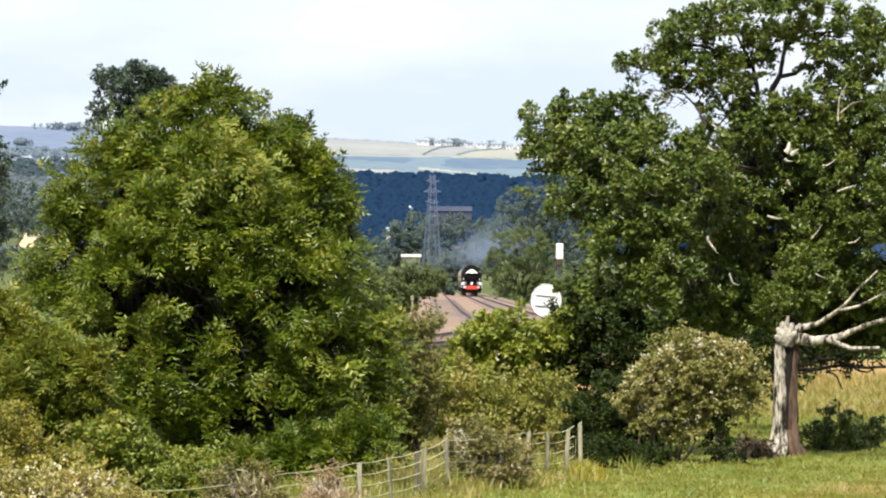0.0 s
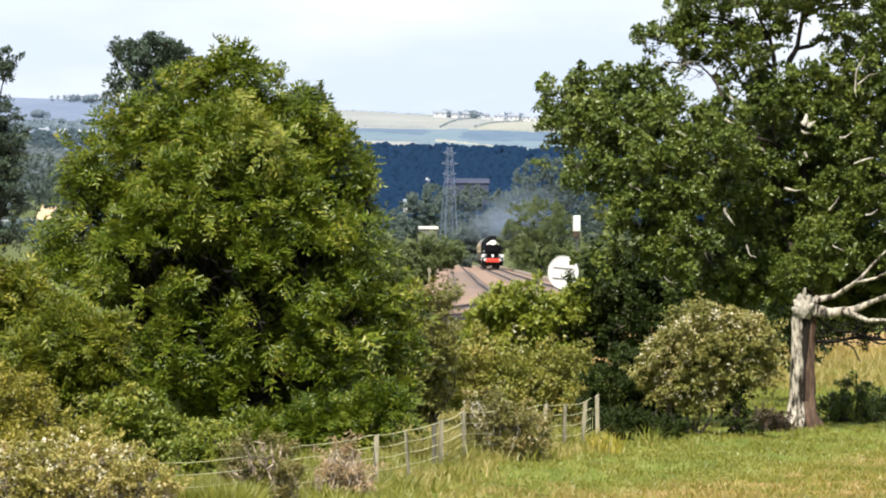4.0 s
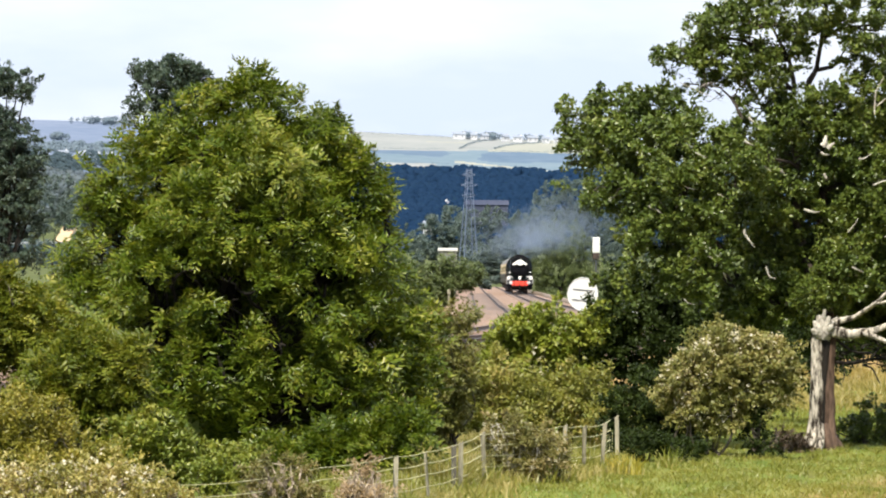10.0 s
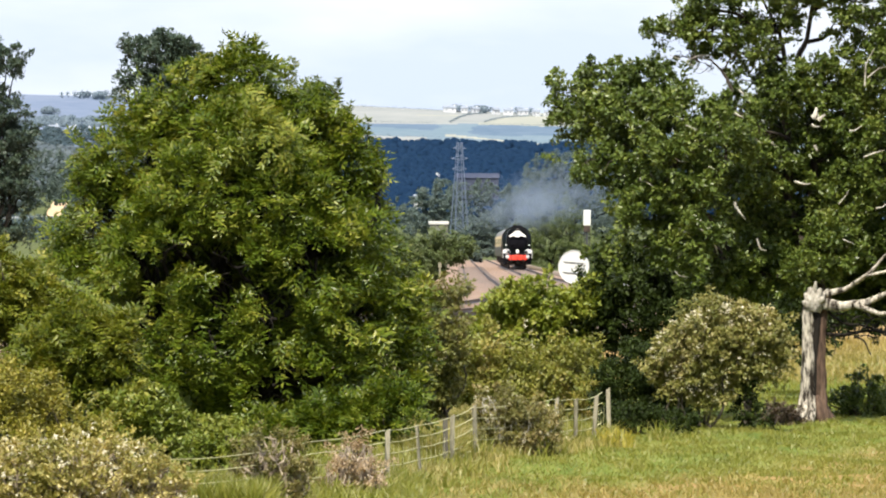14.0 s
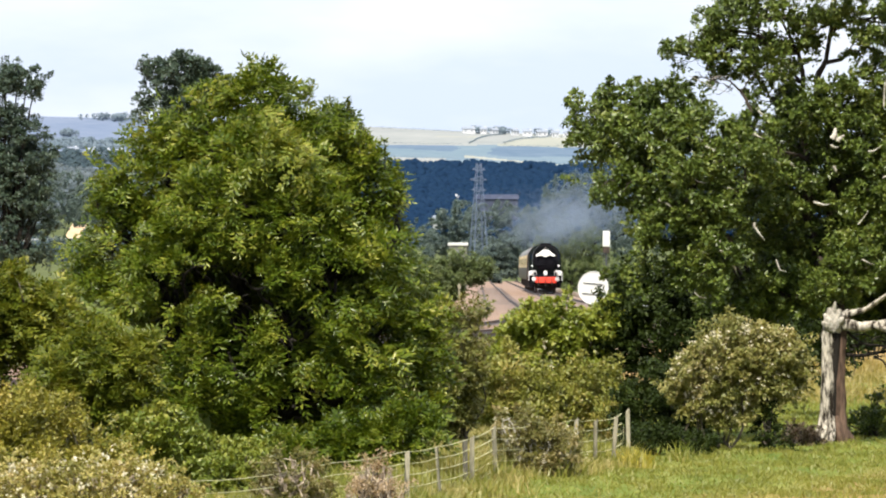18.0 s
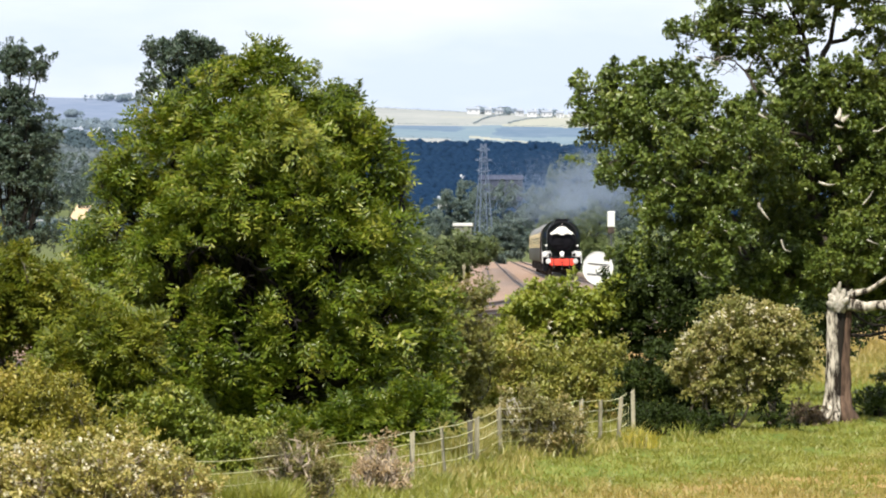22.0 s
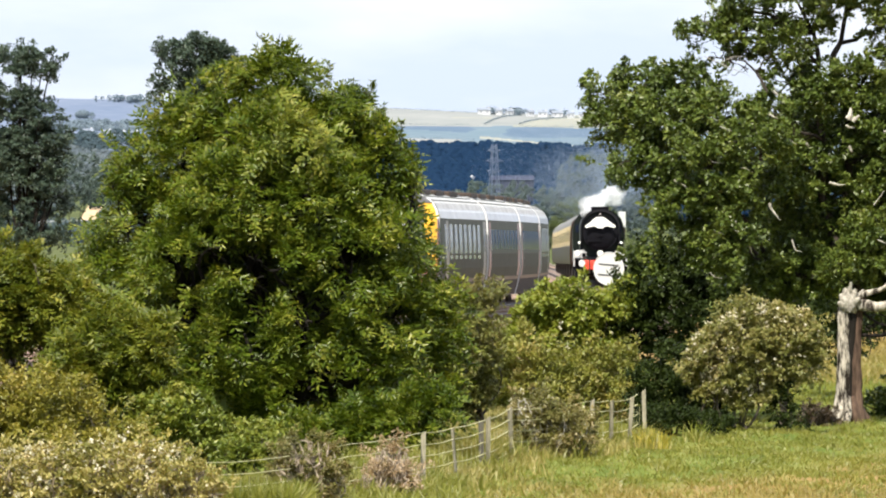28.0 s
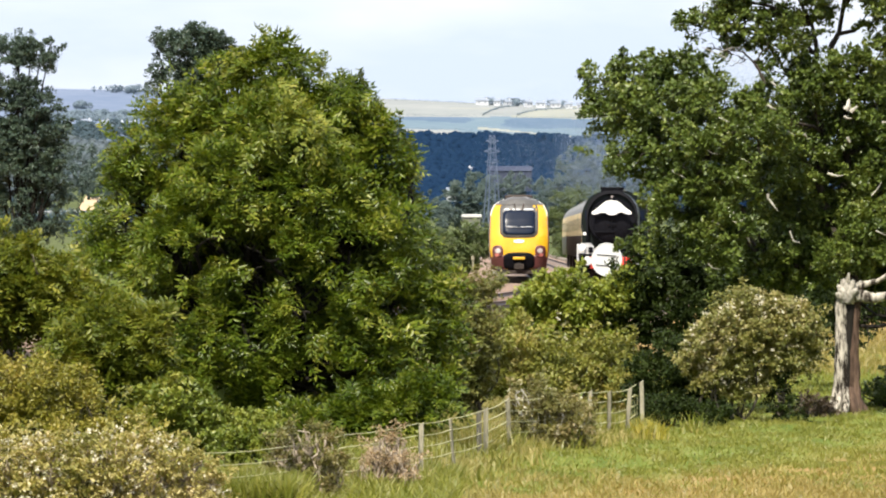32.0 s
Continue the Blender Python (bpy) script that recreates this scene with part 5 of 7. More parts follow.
for i, (px, lob) in enumerate([
        (-8.25, [(-9.17, 3300, -14.12, 5.87, 5.28, 5.87), (-2.75, 3300, -17.79, 5.5, 4.95, 5.5), (-12.83, 3300, -20.54, 5.5, 4.95, 5.5)]),
        (4.0, [(6.6, 3400, -10.9, 7.0, 6.3, 3.6), (-4.0, 3400, -11.3, 6.0, 5.4, 4.2), (13.5, 3400, -13.6, 6.5, 6.0, 5.2), (1.9, 3400, -17.5, 7.0, 5.1, 6.0), (8.5, 3400, -22.5, 9.44, 8.5, 5.0)]),
        (17.78, [(17.78, 3200, -17.93, 6.22, 5.6, 6.22), (23.11, 3200, -12.6, 6.22, 5.6, 6.22), (15.11, 3200, -22.37, 5.33, 4.8, 3.56)]),
        (38.89, [(35, 3500, -16.37, 9.72, 8.75, 9.72), (44.72, 3500, -18.32, 9.72, 10.5, 11.67)]),
        (-24.11, [(-27.56, 3100, -18.87, 8.61, 7.75, 8.61), (-18.94, 3100, -18.87, 6.89, 6.2, 6.89), (-34.44, 3100, -22.32, 8.61, 7.75, 8.61)]),
        (-105.44, [(-105.44, 2600, -0.26, 5.78, 5.2, 5.78), (-109.78, 2600, -4.6, 7.22, 6.5, 7.22), (-101.11, 2600, -4.6, 5.78, 5.2, 5.78), (-115.56, 2600, -3.15, 7.22, 7.8, 8.67)]),
        (-122.5, [(-126.39, 3500, -4.71, 7.78, 7, 5.83), (-118.61, 3500, -6.65, 9.72, 8.75, 7.78), (-132.22, 3500, -8.6, 7.78, 7, 5.83)]),
        (3.4, [(4.2, 1500, -5.4, 1.8, 1.65, 1.5), (2.6, 1500, -7.2, 2.0, 1.65, 1.6), (5.0, 1500, -7.6, 1.9, 1.65, 1.6), (0.6, 1500, -8.4, 2, 1.8, 1.5), (3.4, 1500, -9.4, 2.4, 1.8, 1.7)])]):
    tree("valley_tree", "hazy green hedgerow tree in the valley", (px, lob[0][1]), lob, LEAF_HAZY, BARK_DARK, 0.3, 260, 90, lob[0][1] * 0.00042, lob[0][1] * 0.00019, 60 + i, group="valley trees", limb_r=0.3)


# ---- grass ----
FENCE_LINE = [(-5.65, 178.5), (-5.2, 180), (-3.95, 187), (-2.69, 194), (-1.4, 202), (-0.75, 207.5), (-0.12, 213), (0.4, 219), (1.55, 223), (2.17, 226), (2.65, 229), (3.1, 232.5), (3.53, 237)]


def in_box(x0, x1, y0, y1):
    return lambda rng, n: (rng.uniform(x0, x1, n), rng.uniform(y0, y1, n))


def by_fence(side, wide):
    """A ragged strip along the fence, in tussocks."""
    def area(rng, n):
        fx, fy = np.array(FENCE_LINE, float).T
        m = max(20, n // 60)
        ty = rng.uniform(fy[0], fy[-1], m)
        tx = np.interp(ty, fy, fx) + side + rng.normal(0, wide, m)
        k = rng.integers(0, m, n)
        return tx[k] + rng.normal(0, 0.16, n), ty[k] + rng.normal(0, 0.5, n)
    return area


def tufted(x0, x1, y0, y1, every, wide=0.10, deep=0.9):
    """Tussocks scattered over a field; every: blades in one tussock."""
    def area(rng, n):
        m = max(20, n // every)
        tx, ty = rng.uniform(x0, x1, m), rng.uniform(y0, y1, m)
        k = rng.integers(0, m, n)
        r = rng.uniform(0.5, 1.6, m)[k]
        return tx[k] + rng.normal(0, wide, n) * r, ty[k] + rng.normal(0, deep, n) * r
    return area


def thinning(x0, x1, y0, deep, every):
    """Tussocks that thin out with the distance from a line across the field."""
    def area(rng, n):
        m = n // every
        tx, ty = rng.uniform(x0, x1, m), y0 + np.abs(rng.normal(0, deep, m))
        ty += 1.5 * np.sin(tx * 1.3)
        k = rng.integers(0, m, n)
        return tx[k] + rng.normal(0, 0.16, n), ty[k] + rng.normal(0, 1.2, n)
    return area


def by_track(s0, s1, side0, side1):
    """A strip beside the line."""
    def area(rng, n):
        run, off = rng.uniform(s0, s1, n), rng.uniform(side0, side1, n)
        x, y, h = (np.interp(run, LINE[:, 3], LINE[:, k]) for k in (0, 1, 2))
        return x + off * np.cos(h), y - off * np.sin(h)
    return area


grass_patch("meadow_grass", "short green meadow grass", 60000, in_box(-1.5, 13, 190, 262), 0.05, GRASS_BLADE, 71, 0.5)
grass_patch("meadow_grass", "uneven tussocks in the grazed meadow", 70000, tufted(-0.5, 13, 192, 262, 55, 0.11, 0.8), 0.075, GRASS_BLADE, 70, 0.7)
grass_patch("meadow_grass", "scattered darker tussocks in the meadow", 16000, tufted(2.0, 13, 205, 258, 90, 0.16, 0.7), 0.12, GRASS_BLADE, 69, 0.6)
grass_patch("meadow_grass", "rough green meadow grass beyond the oak", 22000, in_box(4, 14, 262, 300), 0.11, GRASS_BLADE, 79)
grass_patch("dry_grass", "dry tan grass on the near edge of the meadow", 22000, thinning(-0.8, 10, 184, 9.0, 40), 0.14, GRASS_DRY, 68, 0.6)
grass_patch("long_grass", "long pale grass along the fence", 30000, by_fence(-0.3, 0.5), 0.26, GRASS_TALL, 72, 0.5)
grass_patch("long_grass", "green tussocks on the bank behind the fence", 26000, by_fence(-1.7, 0.9), 0.46, GRASS_BLADE, 73, 0.5)
grass_patch("long_grass", "tall green grass before the brambles", 8000, in_box(-4.6, -0.6, 184, 204), 0.34, GRASS_BLADE, 76, 0.5)
grass_patch("long_grass", "lush green grass behind the wire fence", 14000, in_box(-5.3, -3.5, 183, 191), 0.62, GRASS_BLADE, 78, 0.35)
grass_patch("long_grass", "yellow ragwort and grass at the fence's end", 420, tufted(3.30, 3.85, 229.5, 231, 30, 0.06, 0.3), 0.46, RAGWORT, 67, 0.4)
grass_patch("long_grass", "pale green grass between the fence and the tree", 16000, in_box(-1.1, -0.1, 215, 224), 0.62, GRASS_TALL, 65, 0.45)
grass_patch("bank_grass", "rough grass on the bank by the scrub", 26000, in_box(-1.5, 2.3, 231, 250), 0.40, GRASS_TALL, 75, 0.5)
grass_patch("dry_grass", "tall straw-coloured grass beyond the oak", 14000, in_box(7, 16, 290, 350), 0.3, GRASS_DRY, 74, 0.5)
grass_patch("verge_grass", "pale seeding grass beside the ballast", 20000, by_track(1900, 2300, -6.2, -3.6), 0.5, GRASS_TALL, 66, 0.5)


# ---- trains ----
PAINT_YELLOW = surface("paint_warning_yellow", (0.57, 0.31, 0.008), (0.72, 0.41, 0.016), 1.2, 0.3, fine=14.0, coat=0.6)
PAINT_SILVER = surface("paint_silver", (0.54, 0.54, 0.55), (0.76, 0.76, 0.77), 0.7, 0.35, 0.0, fine=10.0, spec=0.5, coat=0.3)
PAINT_ROOF = surface("paint_roof_grey", (0.36, 0.36, 0.36), (0.58, 0.58, 0.58), 0.8, 0.6, fine=8.0, spec=0.15)
PAINT_MAROON = surface("paint_maroon", (0.070, 0.020, 0.022), (0.13, 0.040, 0.040), 1.0, 0.4, fine=12.0)
PAINT_PINK = surface("paint_pink", (0.36, 0.17, 0.165), (0.52, 0.30, 0.29), 1.0, 0.4, fine=12.0)
PAINT_DOOR = surface("paint_dusty_door", (0.20, 0.175, 0.15), (0.36, 0.32, 0.29), 1.0, 0.4, fine=12.0)
# pale grey colour stands in for bright sky reflected in the end cars' windows
PALE_GLASS = surface("pale_reflection_glass", (0.34, 0.35, 0.36), (0.60, 0.61, 0.63), 0.9, 0.22, 0.45, fine=3.0, spec=0.5)
UNDERGEAR = surface("underframe_grime", (0.012, 0.009, 0.008), (0.060, 0.040, 0.030), 2.0, 0.85, fine=16.0)
GLASS_DARK = surface("glass_dark", (0.006, 0.009, 0.020), (0.012, 0.018, 0.034), 0.6, 0.18, spec=0.10)
SIDE_GLASS = surface("side_glass_dark", (0.010, 0.014, 0.014), (0.026, 0.032, 0.030), 0.5, 0.12, fine=3.0, spec=0.3)
TINTED_GLASS = surface("tinted_mirror_glass", (0.30, 0.31, 0.31), (0.58, 0.60, 0.59), 0.5, 0.14, 0.75, fine=2.0, spec=0.5)
PAINT_TAN = surface("paint_brake_dust", (0.20, 0.15, 0.11), (0.34, 0.27, 0.20), 0.8, 0.7, fine=6.0, spec=0.2)
PAINT_DUST = surface("paint_dusty_grey", (0.030, 0.030, 0.020), (0.068, 0.064, 0.044), 0.8, 0.6, fine=6.0, spec=0.15)
BAND_DARK = surface("window_band", (0.028, 0.032, 0.023), (0.055, 0.060, 0.044), 0.6, 0.5, fine=6.0, spec=0.15)
SURROUND = surface("cab_surround_grey", (0.060, 0.056, 0.052), (0.11, 0.102, 0.095), 1.5, 0.35)
WHITE_PAINT = surface("paint_white", (0.72, 0.72, 0.70), (0.86, 0.86, 0.84), 1.5, 0.45, fine=20.0)
TAIL_RED = surface("tail_lens_red", (0.30, 0.08, 0.07), (0.46, 0.16, 0.14), 3.0, 0.2)
LENS = surface("lamp_lens", (0.36, 0.30, 0.29), (0.56, 0.50, 0.48), 3.0, 0.15)
ENGINE_BLACK = surface("engine_black", (0.0015, 0.0015, 0.003), (0.006, 0.006, 0.009), 1.2, 0.6, fine=9.0, spec=0.10)
ENGINE_GREEN = surface("engine_dark_green", (0.004, 0.007, 0.006), (0.010, 0.014, 0.012), 1.0, 0.5, spec=0.15)
BEAM_RED = surface("buffer_beam_red", (0.62, 0.035, 0.020), (0.85, 0.075, 0.04), 1.5, 0.4, fine=12.0)
STEEL_PALE = surface("cylinder_casing_pale", (0.22, 0.22, 0.23), (0.62, 0.62, 0.62), 2.2, 0.45, fine=7.0)
COACH_CREAM = surface("coach_cream", (0.56, 0.43, 0.22), (0.72, 0.58, 0.34), 0.7, 0.6, spec=0.15)
COACH_BROWN = surface("coach_brown", (0.022, 0.011, 0.008), (0.045, 0.022, 0.015), 0.8, 0.4, spec=0.3)
COACH_ROOF = surface("coach_roof", (0.13, 0.125, 0.115), (0.22, 0.21, 0.195), 0.6, 0.6)


def loft(bm, outline, ys):
    """A closed outline of (x, z) drawn along y, capped."""
    rings = [[bm.verts.new((x, y, z)) for x, z in outline] for y in ys]
    k = len(outline)
    for a, b in zip(rings, rings[1:]):
        for i in range(k):
            bm.faces.new((a[i], a[(i + 1) % k], b[(i + 1) % k], b[i]))
    bm.faces.new(rings[0][::-1])
    bm.faces.new(rings[-1])
    bmesh.ops.recalc_face_normals(bm, faces=bm.faces)
    return bm


def strip(half, y0, y1, lift=0.0, cut=1, sides=(-1, 1)):
    """A skin on one or both sides of a body: half is a run of (x, z) on one side."""
    bm = bmesh.new()
    ys = [y0 + (y1 - y0) * i / cut for i in range(cut + 1)]
    for sgn in sides:
        rows = [[bm.verts.new((sgn * (x + lift), y, z)) for x, z in half] for y in ys]
        for a, b in zip(rows, rows[1:]):
            for i in range(len(half) - 1):
                f = (a[i], a[i + 1], b[i + 1], b[i])
                bm.faces.new(f if sgn > 0 else f[::-1])
    bmesh.ops.recalc_face_normals(bm, faces=bm.faces)
    return bm


DMU_HALF = [(1.14, 0.32), (1.22, 0.62), (1.30, 0.95), (1.355, 1.30), (1.365, 1.80), (1.355, 2.20), (1.335, 2.60), (1.325, 2.90), (1.275, 3.16), (1.13, 3.42), (0.84, 3.61), (0.42, 3.73), (0.0, 3.765)]


def half_width(z, half=DMU_HALF):
    return float(np.interp(z, [p[1] for p in half], [p[0] for p in half]))


def band(z0, z1, steps=4, half=DMU_HALF):
    return [(half_width(z0 + (z1 - z0) * i / steps, half), z0 + (z1 - z0) * i / steps) for i in range(steps + 1)]


TAPER = 0.965       # the nose is narrower than the body


def nose_y(x, z):
    """The cab's front surface: near upright below the window, raked above, rounded at the sides."""
    u = min(1.0, abs(x) / max(half_width(z), 0.3))
    rake = float(np.interp(z, [0.3, 0.6, 1.0, 1.4, 2.0, 2.7, 3.3, 3.65, 3.77], [0.32, 0.12, 0.0, 0.0, 0.10, 0.42, 0.78, 1.08, 1.35]))
    return rake + 0.42 * u ** 5


def nose_patch(x0, x1, z0, z1, proud, round_=4.0, rings=5, seg=28):
    """A rounded panel lying on the cab's front."""
    bm = bmesh.new()
    cx, cz, hx, hz = (x0 + x1) / 2, (z0 + z1) / 2, (x1 - x0) / 2, (z1 - z0) / 2

    def at(r, w):
        c, s = math.cos(w), math.sin(w)
        k = (abs(c) ** round_ + abs(s) ** round_) ** (-1 / round_)
        x, z = cx + hx * r * k * c, cz + hz * r * k * s
        return bm.verts.new((x, nose_y(x, z) - proud, z))

    rows = [[at(r / rings, 2 * math.pi * i / seg) for i in range(seg)] for r in range(1, rings + 1)]
    mid = at(0, 0)
    for i in range(seg):
        bm.faces.new((mid, rows[0][i], rows[0][(i + 1) % seg]))
        for a, b in zip(rows, rows[1:]):
            bm.faces.new((a[i], b[i], b[(i + 1) % seg], a[(i + 1) % seg]))
    rim = [bm.verts.new(v.co + Vector((0, proud + 0.02, 0))) for v in rows[-1]]
    for i in range(seg):
        bm.faces.new((rows[-1][i], rim[i], rim[(i + 1) % seg], rows[-1][(i + 1) % seg]))
    bmesh.ops.recalc_face_normals(bm, faces=bm.faces)
    return bm


def bogie(parent, y, wheel_r=0.42):
    b = part("bogie", boxed(-0.95, 0.95, y - 0.25, y + 0.25, 0.42, 0.66, 0.02), UNDERGEAR, parent)
    for s in (-1.035, 1.035):
        part("side_frame", boxed(s - 0.085, s + 0.085, y - 1.7, y + 1.7, 0.35, 0.72, 0.03), UNDERGEAR, b)
    for dy in (-1.25, 1.25):
        w = bmesh.new()
        for s in (-0.753, 0.753):
            rod(w, (s - 0.065, y + dy, wheel_r), (s + 0.065, y + dy, wheel_r), wheel_r, seg=24)
        rod(w, (-0.75, y + dy, wheel_r), (0.75, y + dy, wheel_r), 0.08)
        part("wheelset", w, RAIL_STEEL, b)


def dmu_car(cab):
    """One car of the diesel train, 23 m; with a cab its front is at local y = -11.5."""
    ob = thing("diesel_railcar", "silver grey diesel train car with dark window band and maroon base" if not cab else "silver diesel train end car with bright yellow front and dark windscreen", "train car", group="diesel train")
    y0, y1 = (-10.2, 11.35) if cab else (-11.35, 11.35)
    mir = [(-x, z) for x, z in DMU_HALF[::-1][1:]]
    inner = [(x - 0.012 if x > 0 else x, z - 0.012) for x, z in DMU_HALF]
    part("body_shell", loft(bmesh.new(), inner + [(-x, z) for x, z in inner[::-1][1:]], [y0, y1]), PAINT_SILVER, ob, smooth=False)
    part("skirt", strip(band(0.32, 0.86), y0, y1, 0.002), UNDERGEAR, ob, "dark grimy skirt")
    part("sole_bar", strip(band(0.86, 0.98), y0, y1, 0.002), PAINT_TAN, ob, "dusty tan sole bar")
    part("lower_side", strip(band(0.98, 1.42), y0, y1, 0.002), PAINT_DUST, ob, "dusty dark lower panel")
    part("waist", strip(band(1.42, 1.78), y0, y1, 0.002), PAINT_DUST, ob, "dusty grey-brown waist panel")
    part("window_band", strip(band(1.78, 2.92), y0, y1, 0.002), BAND_DARK, ob, "dark grey band round the windows")
    part("cantrail", strip(band(2.92, 3.22), y0, y1, 0.002), PAINT_SILVER, ob)
    roof = strip(band(3.22, 3.765, 8), y0, y1, 0.003)
    part("roof", roof, PAINT_ROOF, ob, "pale grey ribbed roof")
    outline = [(x * 1.0, z) for x, z in DMU_HALF] + [(-x, z) for x, z in DMU_HALF[::-1][1:]]
    for ye in ((y1,) if cab else (y0, y1)):
        part("end_panel", loft(bmesh.new(), outline, [ye - 0.06, ye + 0.012]), PAINT_SILVER, ob, "pale dusty car end")
    for x in (0.20, 0.52, 0.80, 1.02):
        z = float(np.interp(x, [p[0] for p in DMU_HALF[::-1]], [p[1] for p in DMU_HALF[::-1]]))
        for sx in (-1, 1):
            part("roof_rib", boxed(sx * x - 0.022, sx * x + 0.022, y0 + 0.3, y1 - 0.3, z - 0.03, z + 0.028), SURROUND, ob, "dark ridge along the roof")
    for k in range(3):
        y = -6.5 + 6.2 * k
        pod = part("roof_pod", boxed(-0.62, 0.62, y - 1.9, y + 1.7, 3.66, 3.86, 0.05), UNDERGEAR, ob, "sooty roof equipment pod")
        for q in range(4):
            part("grille", boxed(-0.5, 0.5, y - 1.5 + q * 0.8, y - 1.0 + q * 0.8, 3.862, 3.872), SURROUND, pod)
    n = 9 if not cab else 8
    for k in range(n):
        y = -8.6 + k * 2.15 + (1.0 if cab else 0.0)
        for sx in (-1, 1):
            part("side_window", strip(band(1.62, 2.74) if cab else band(1.92, 2.60), y - 0.62, y + 0.62, 0.004, sides=(sx,)), PALE_GLASS if cab else SIDE_GLASS, ob, "tinted side window, coloured pale on the end cars for reflected sky")
    for y in ((-7.2, 10.2) if cab else (-10.2, 10.2)):
        for sx in (-1, 1):
            d = part("door", strip(band(1.0, 2.85, 6), y - 0.55, y + 0.55, 0.005, sides=(sx,)), PAINT_DOOR if cab else PAINT_PINK, ob, "dusty grey passenger door" if cab else "dusty pink passenger door")
            for q in (-0.58, 0.58):
                part("door_post", strip(band(1.0, 2.85, 6), y + q - 0.025, y + q + 0.025, 0.012, sides=(sx,)), WHITE_PAINT, d, "pale door post")
            part("door_window", strip(band(1.85, 2.6), y - 0.2, y + 0.2, 0.0075, sides=(sx,)), TINTED_GLASS, d)
    for y in (-7.3, 7.3):
        bogie(ob, y)
    part("engine_raft", boxed(-1.05, 1.05, -4.2, 4.2, 0.28, 0.9, 0.05), UNDERGEAR, ob)
    gang = boxed(-0.62, 0.62, y1, y1 + 0.32, 0.95, 3.25, 0.06)
    part("gangway", gang, UNDERGEAR, ob, "black concertina gangway")
    if not cab:
        part("gangway", boxed(-0.62, 0.62, y0 - 0.32, y0, 0.95, 3.25, 0.06), UNDERGEAR, ob, "black concertina gangway")
        return ob
    # the cab: a skin from the nose back to the straight body
    bm = bmesh.new()
    zs = np.linspace(0.45, 3.765, 34)
    us = np.linspace(-TAPER, TAPER, 29)
    rows = [[bm.verts.new((u * max(half_width(z), 0.02), -11.5 + nose_y(u * max(half_width(z), 0.02), z), z)) for u in us] for z in zs]
    for a, b in zip(rows, rows[1:]):
        for i in range(len(us) - 1):
            bm.faces.new((a[i], a[i + 1], b[i + 1], b[i]))
    cap = bmesh.new()
    zc = np.linspace(3.40, 3.765, 9)
    rows = [[cap.verts.new((u * max(half_width(z), 0.02), -11.5 + nose_y(u * max(half_width(z), 0.02), z) - 0.026, z + 0.010)) for u in us] for z in zc]
    for a, b in zip(rows, rows[1:]):
        for i in range(len(us) - 1):
            cap.faces.new((a[i], a[i + 1], b[i + 1], b[i]))
    part("roof_cap", cap, SURROUND, ob, "grey roof cap above the windscreen", smooth=True)
    cabskin = part("nose", bm, PAINT_YELLOW, ob, "bright yellow nose", smooth=True)
    for side_name, za, zb, mat, text in (("cab_side", 1.45, 2.9, PAINT_DUST, "dusty grey cab side"), ("cab_skirt", 0.45, 1.45, PAINT_MAROON, "maroon lower cab side"), ("cab_cantrail", 2.9, 3.765, PAINT_SILVER, "silver cantrail over the cab")):
        sides = bmesh.new()
        for i in (0, len(us) - 1):
            col = [(us[i] * max(half_width(z), 0.02), z) for z in np.linspace(za, zb, 14)]
            a = [sides.verts.new((x, -11.5 + nose_y(x, z), z)) for x, z in col]
            b = [sides.verts.new((x, y0, z)) for x, z in col]
            for q in range(len(col) - 1):
                sides.faces.new((a[q], a[q + 1], b[q + 1], b[q]))
        bmesh.ops.recalc_face_normals(sides, faces=sides.faces)
        part(side_name, sides, mat, ob, text)
    for sx in (-1, 1):
        rim = [((sx * half_width(z) * TAPER, -11.5 + nose_y(half_width(z) * TAPER, z) + 0.01, z), 0.030) for z in np.linspace(0.6, 3.3, 16)]
        v, f = tubes([rim], 6)
        mesh_part("edge_strip", flat_mesh("edge_strip", v, f, PAINT_MAROON, True), cabskin, "dark maroon edge strip of the nose")
    crest = [((half_width(z) * TAPER * sx, -11.5 + nose_y(half_width(z) * TAPER, z) - 0.02, z), 0.020) for sx, zz in ((-1, np.linspace(2.9, 3.74, 9)), (1, np.linspace(3.74, 2.9, 9))) for z in zz]
    v, f = tubes([crest], 6)
    mesh_part("white_edge", flat_mesh("white_edge", v, f, WHITE_PAINT, True), cabskin, "thin white edge line over the nose")
    shift = Matrix.Translation((0, -11.5, 0))

    def on_nose(name, bm, mat, label="", parent=None):
        bmesh.ops.transform(bm, matrix=shift, verts=bm.verts)
        return part(name, bm, mat, parent or cabskin, label, smooth=True)

    on_nose("windscreen_surround", nose_patch(-0.87, 0.87, 1.92, 3.50, 0.014, 7.0), SURROUND, "dark grey surround above the windscreen")
    on_nose("windscreen", nose_patch(-0.74, 0.74, 2.05, 3.17, 0.030, 9.0), GLASS_DARK, "blue-black glass windscreen")
    for x0, x1 in ((-0.66, -0.42), (-0.30, 0.06), (0.20, 0.66)):
        on_nose("blind_strip", nose_patch(x0, x1, 3.16, 3.24, 0.036, 6.0), STEEL_PALE, "pale strip above the windscreen")
    for sx in (-1, 1):
        w = bmesh.new()
        rod(w, (sx * 0.06, nose_y(0, 2.40) - 0.06, 2.40), (sx * 0.60, nose_y(0, 2.42) - 0.06, 2.42), 0.016, seg=6)
        on_nose("wiper", w, PAINT_SILVER)
        arm = bmesh.new()
        rod(arm, (sx * 0.22, nose_y(0, 3.45) - 0.05, 3.45), (sx * 0.14, nose_y(0, 3.2) - 0.06, 3.16), 0.03, seg=6)
        on_nose("horn_bracket", arm, UNDERGEAR)
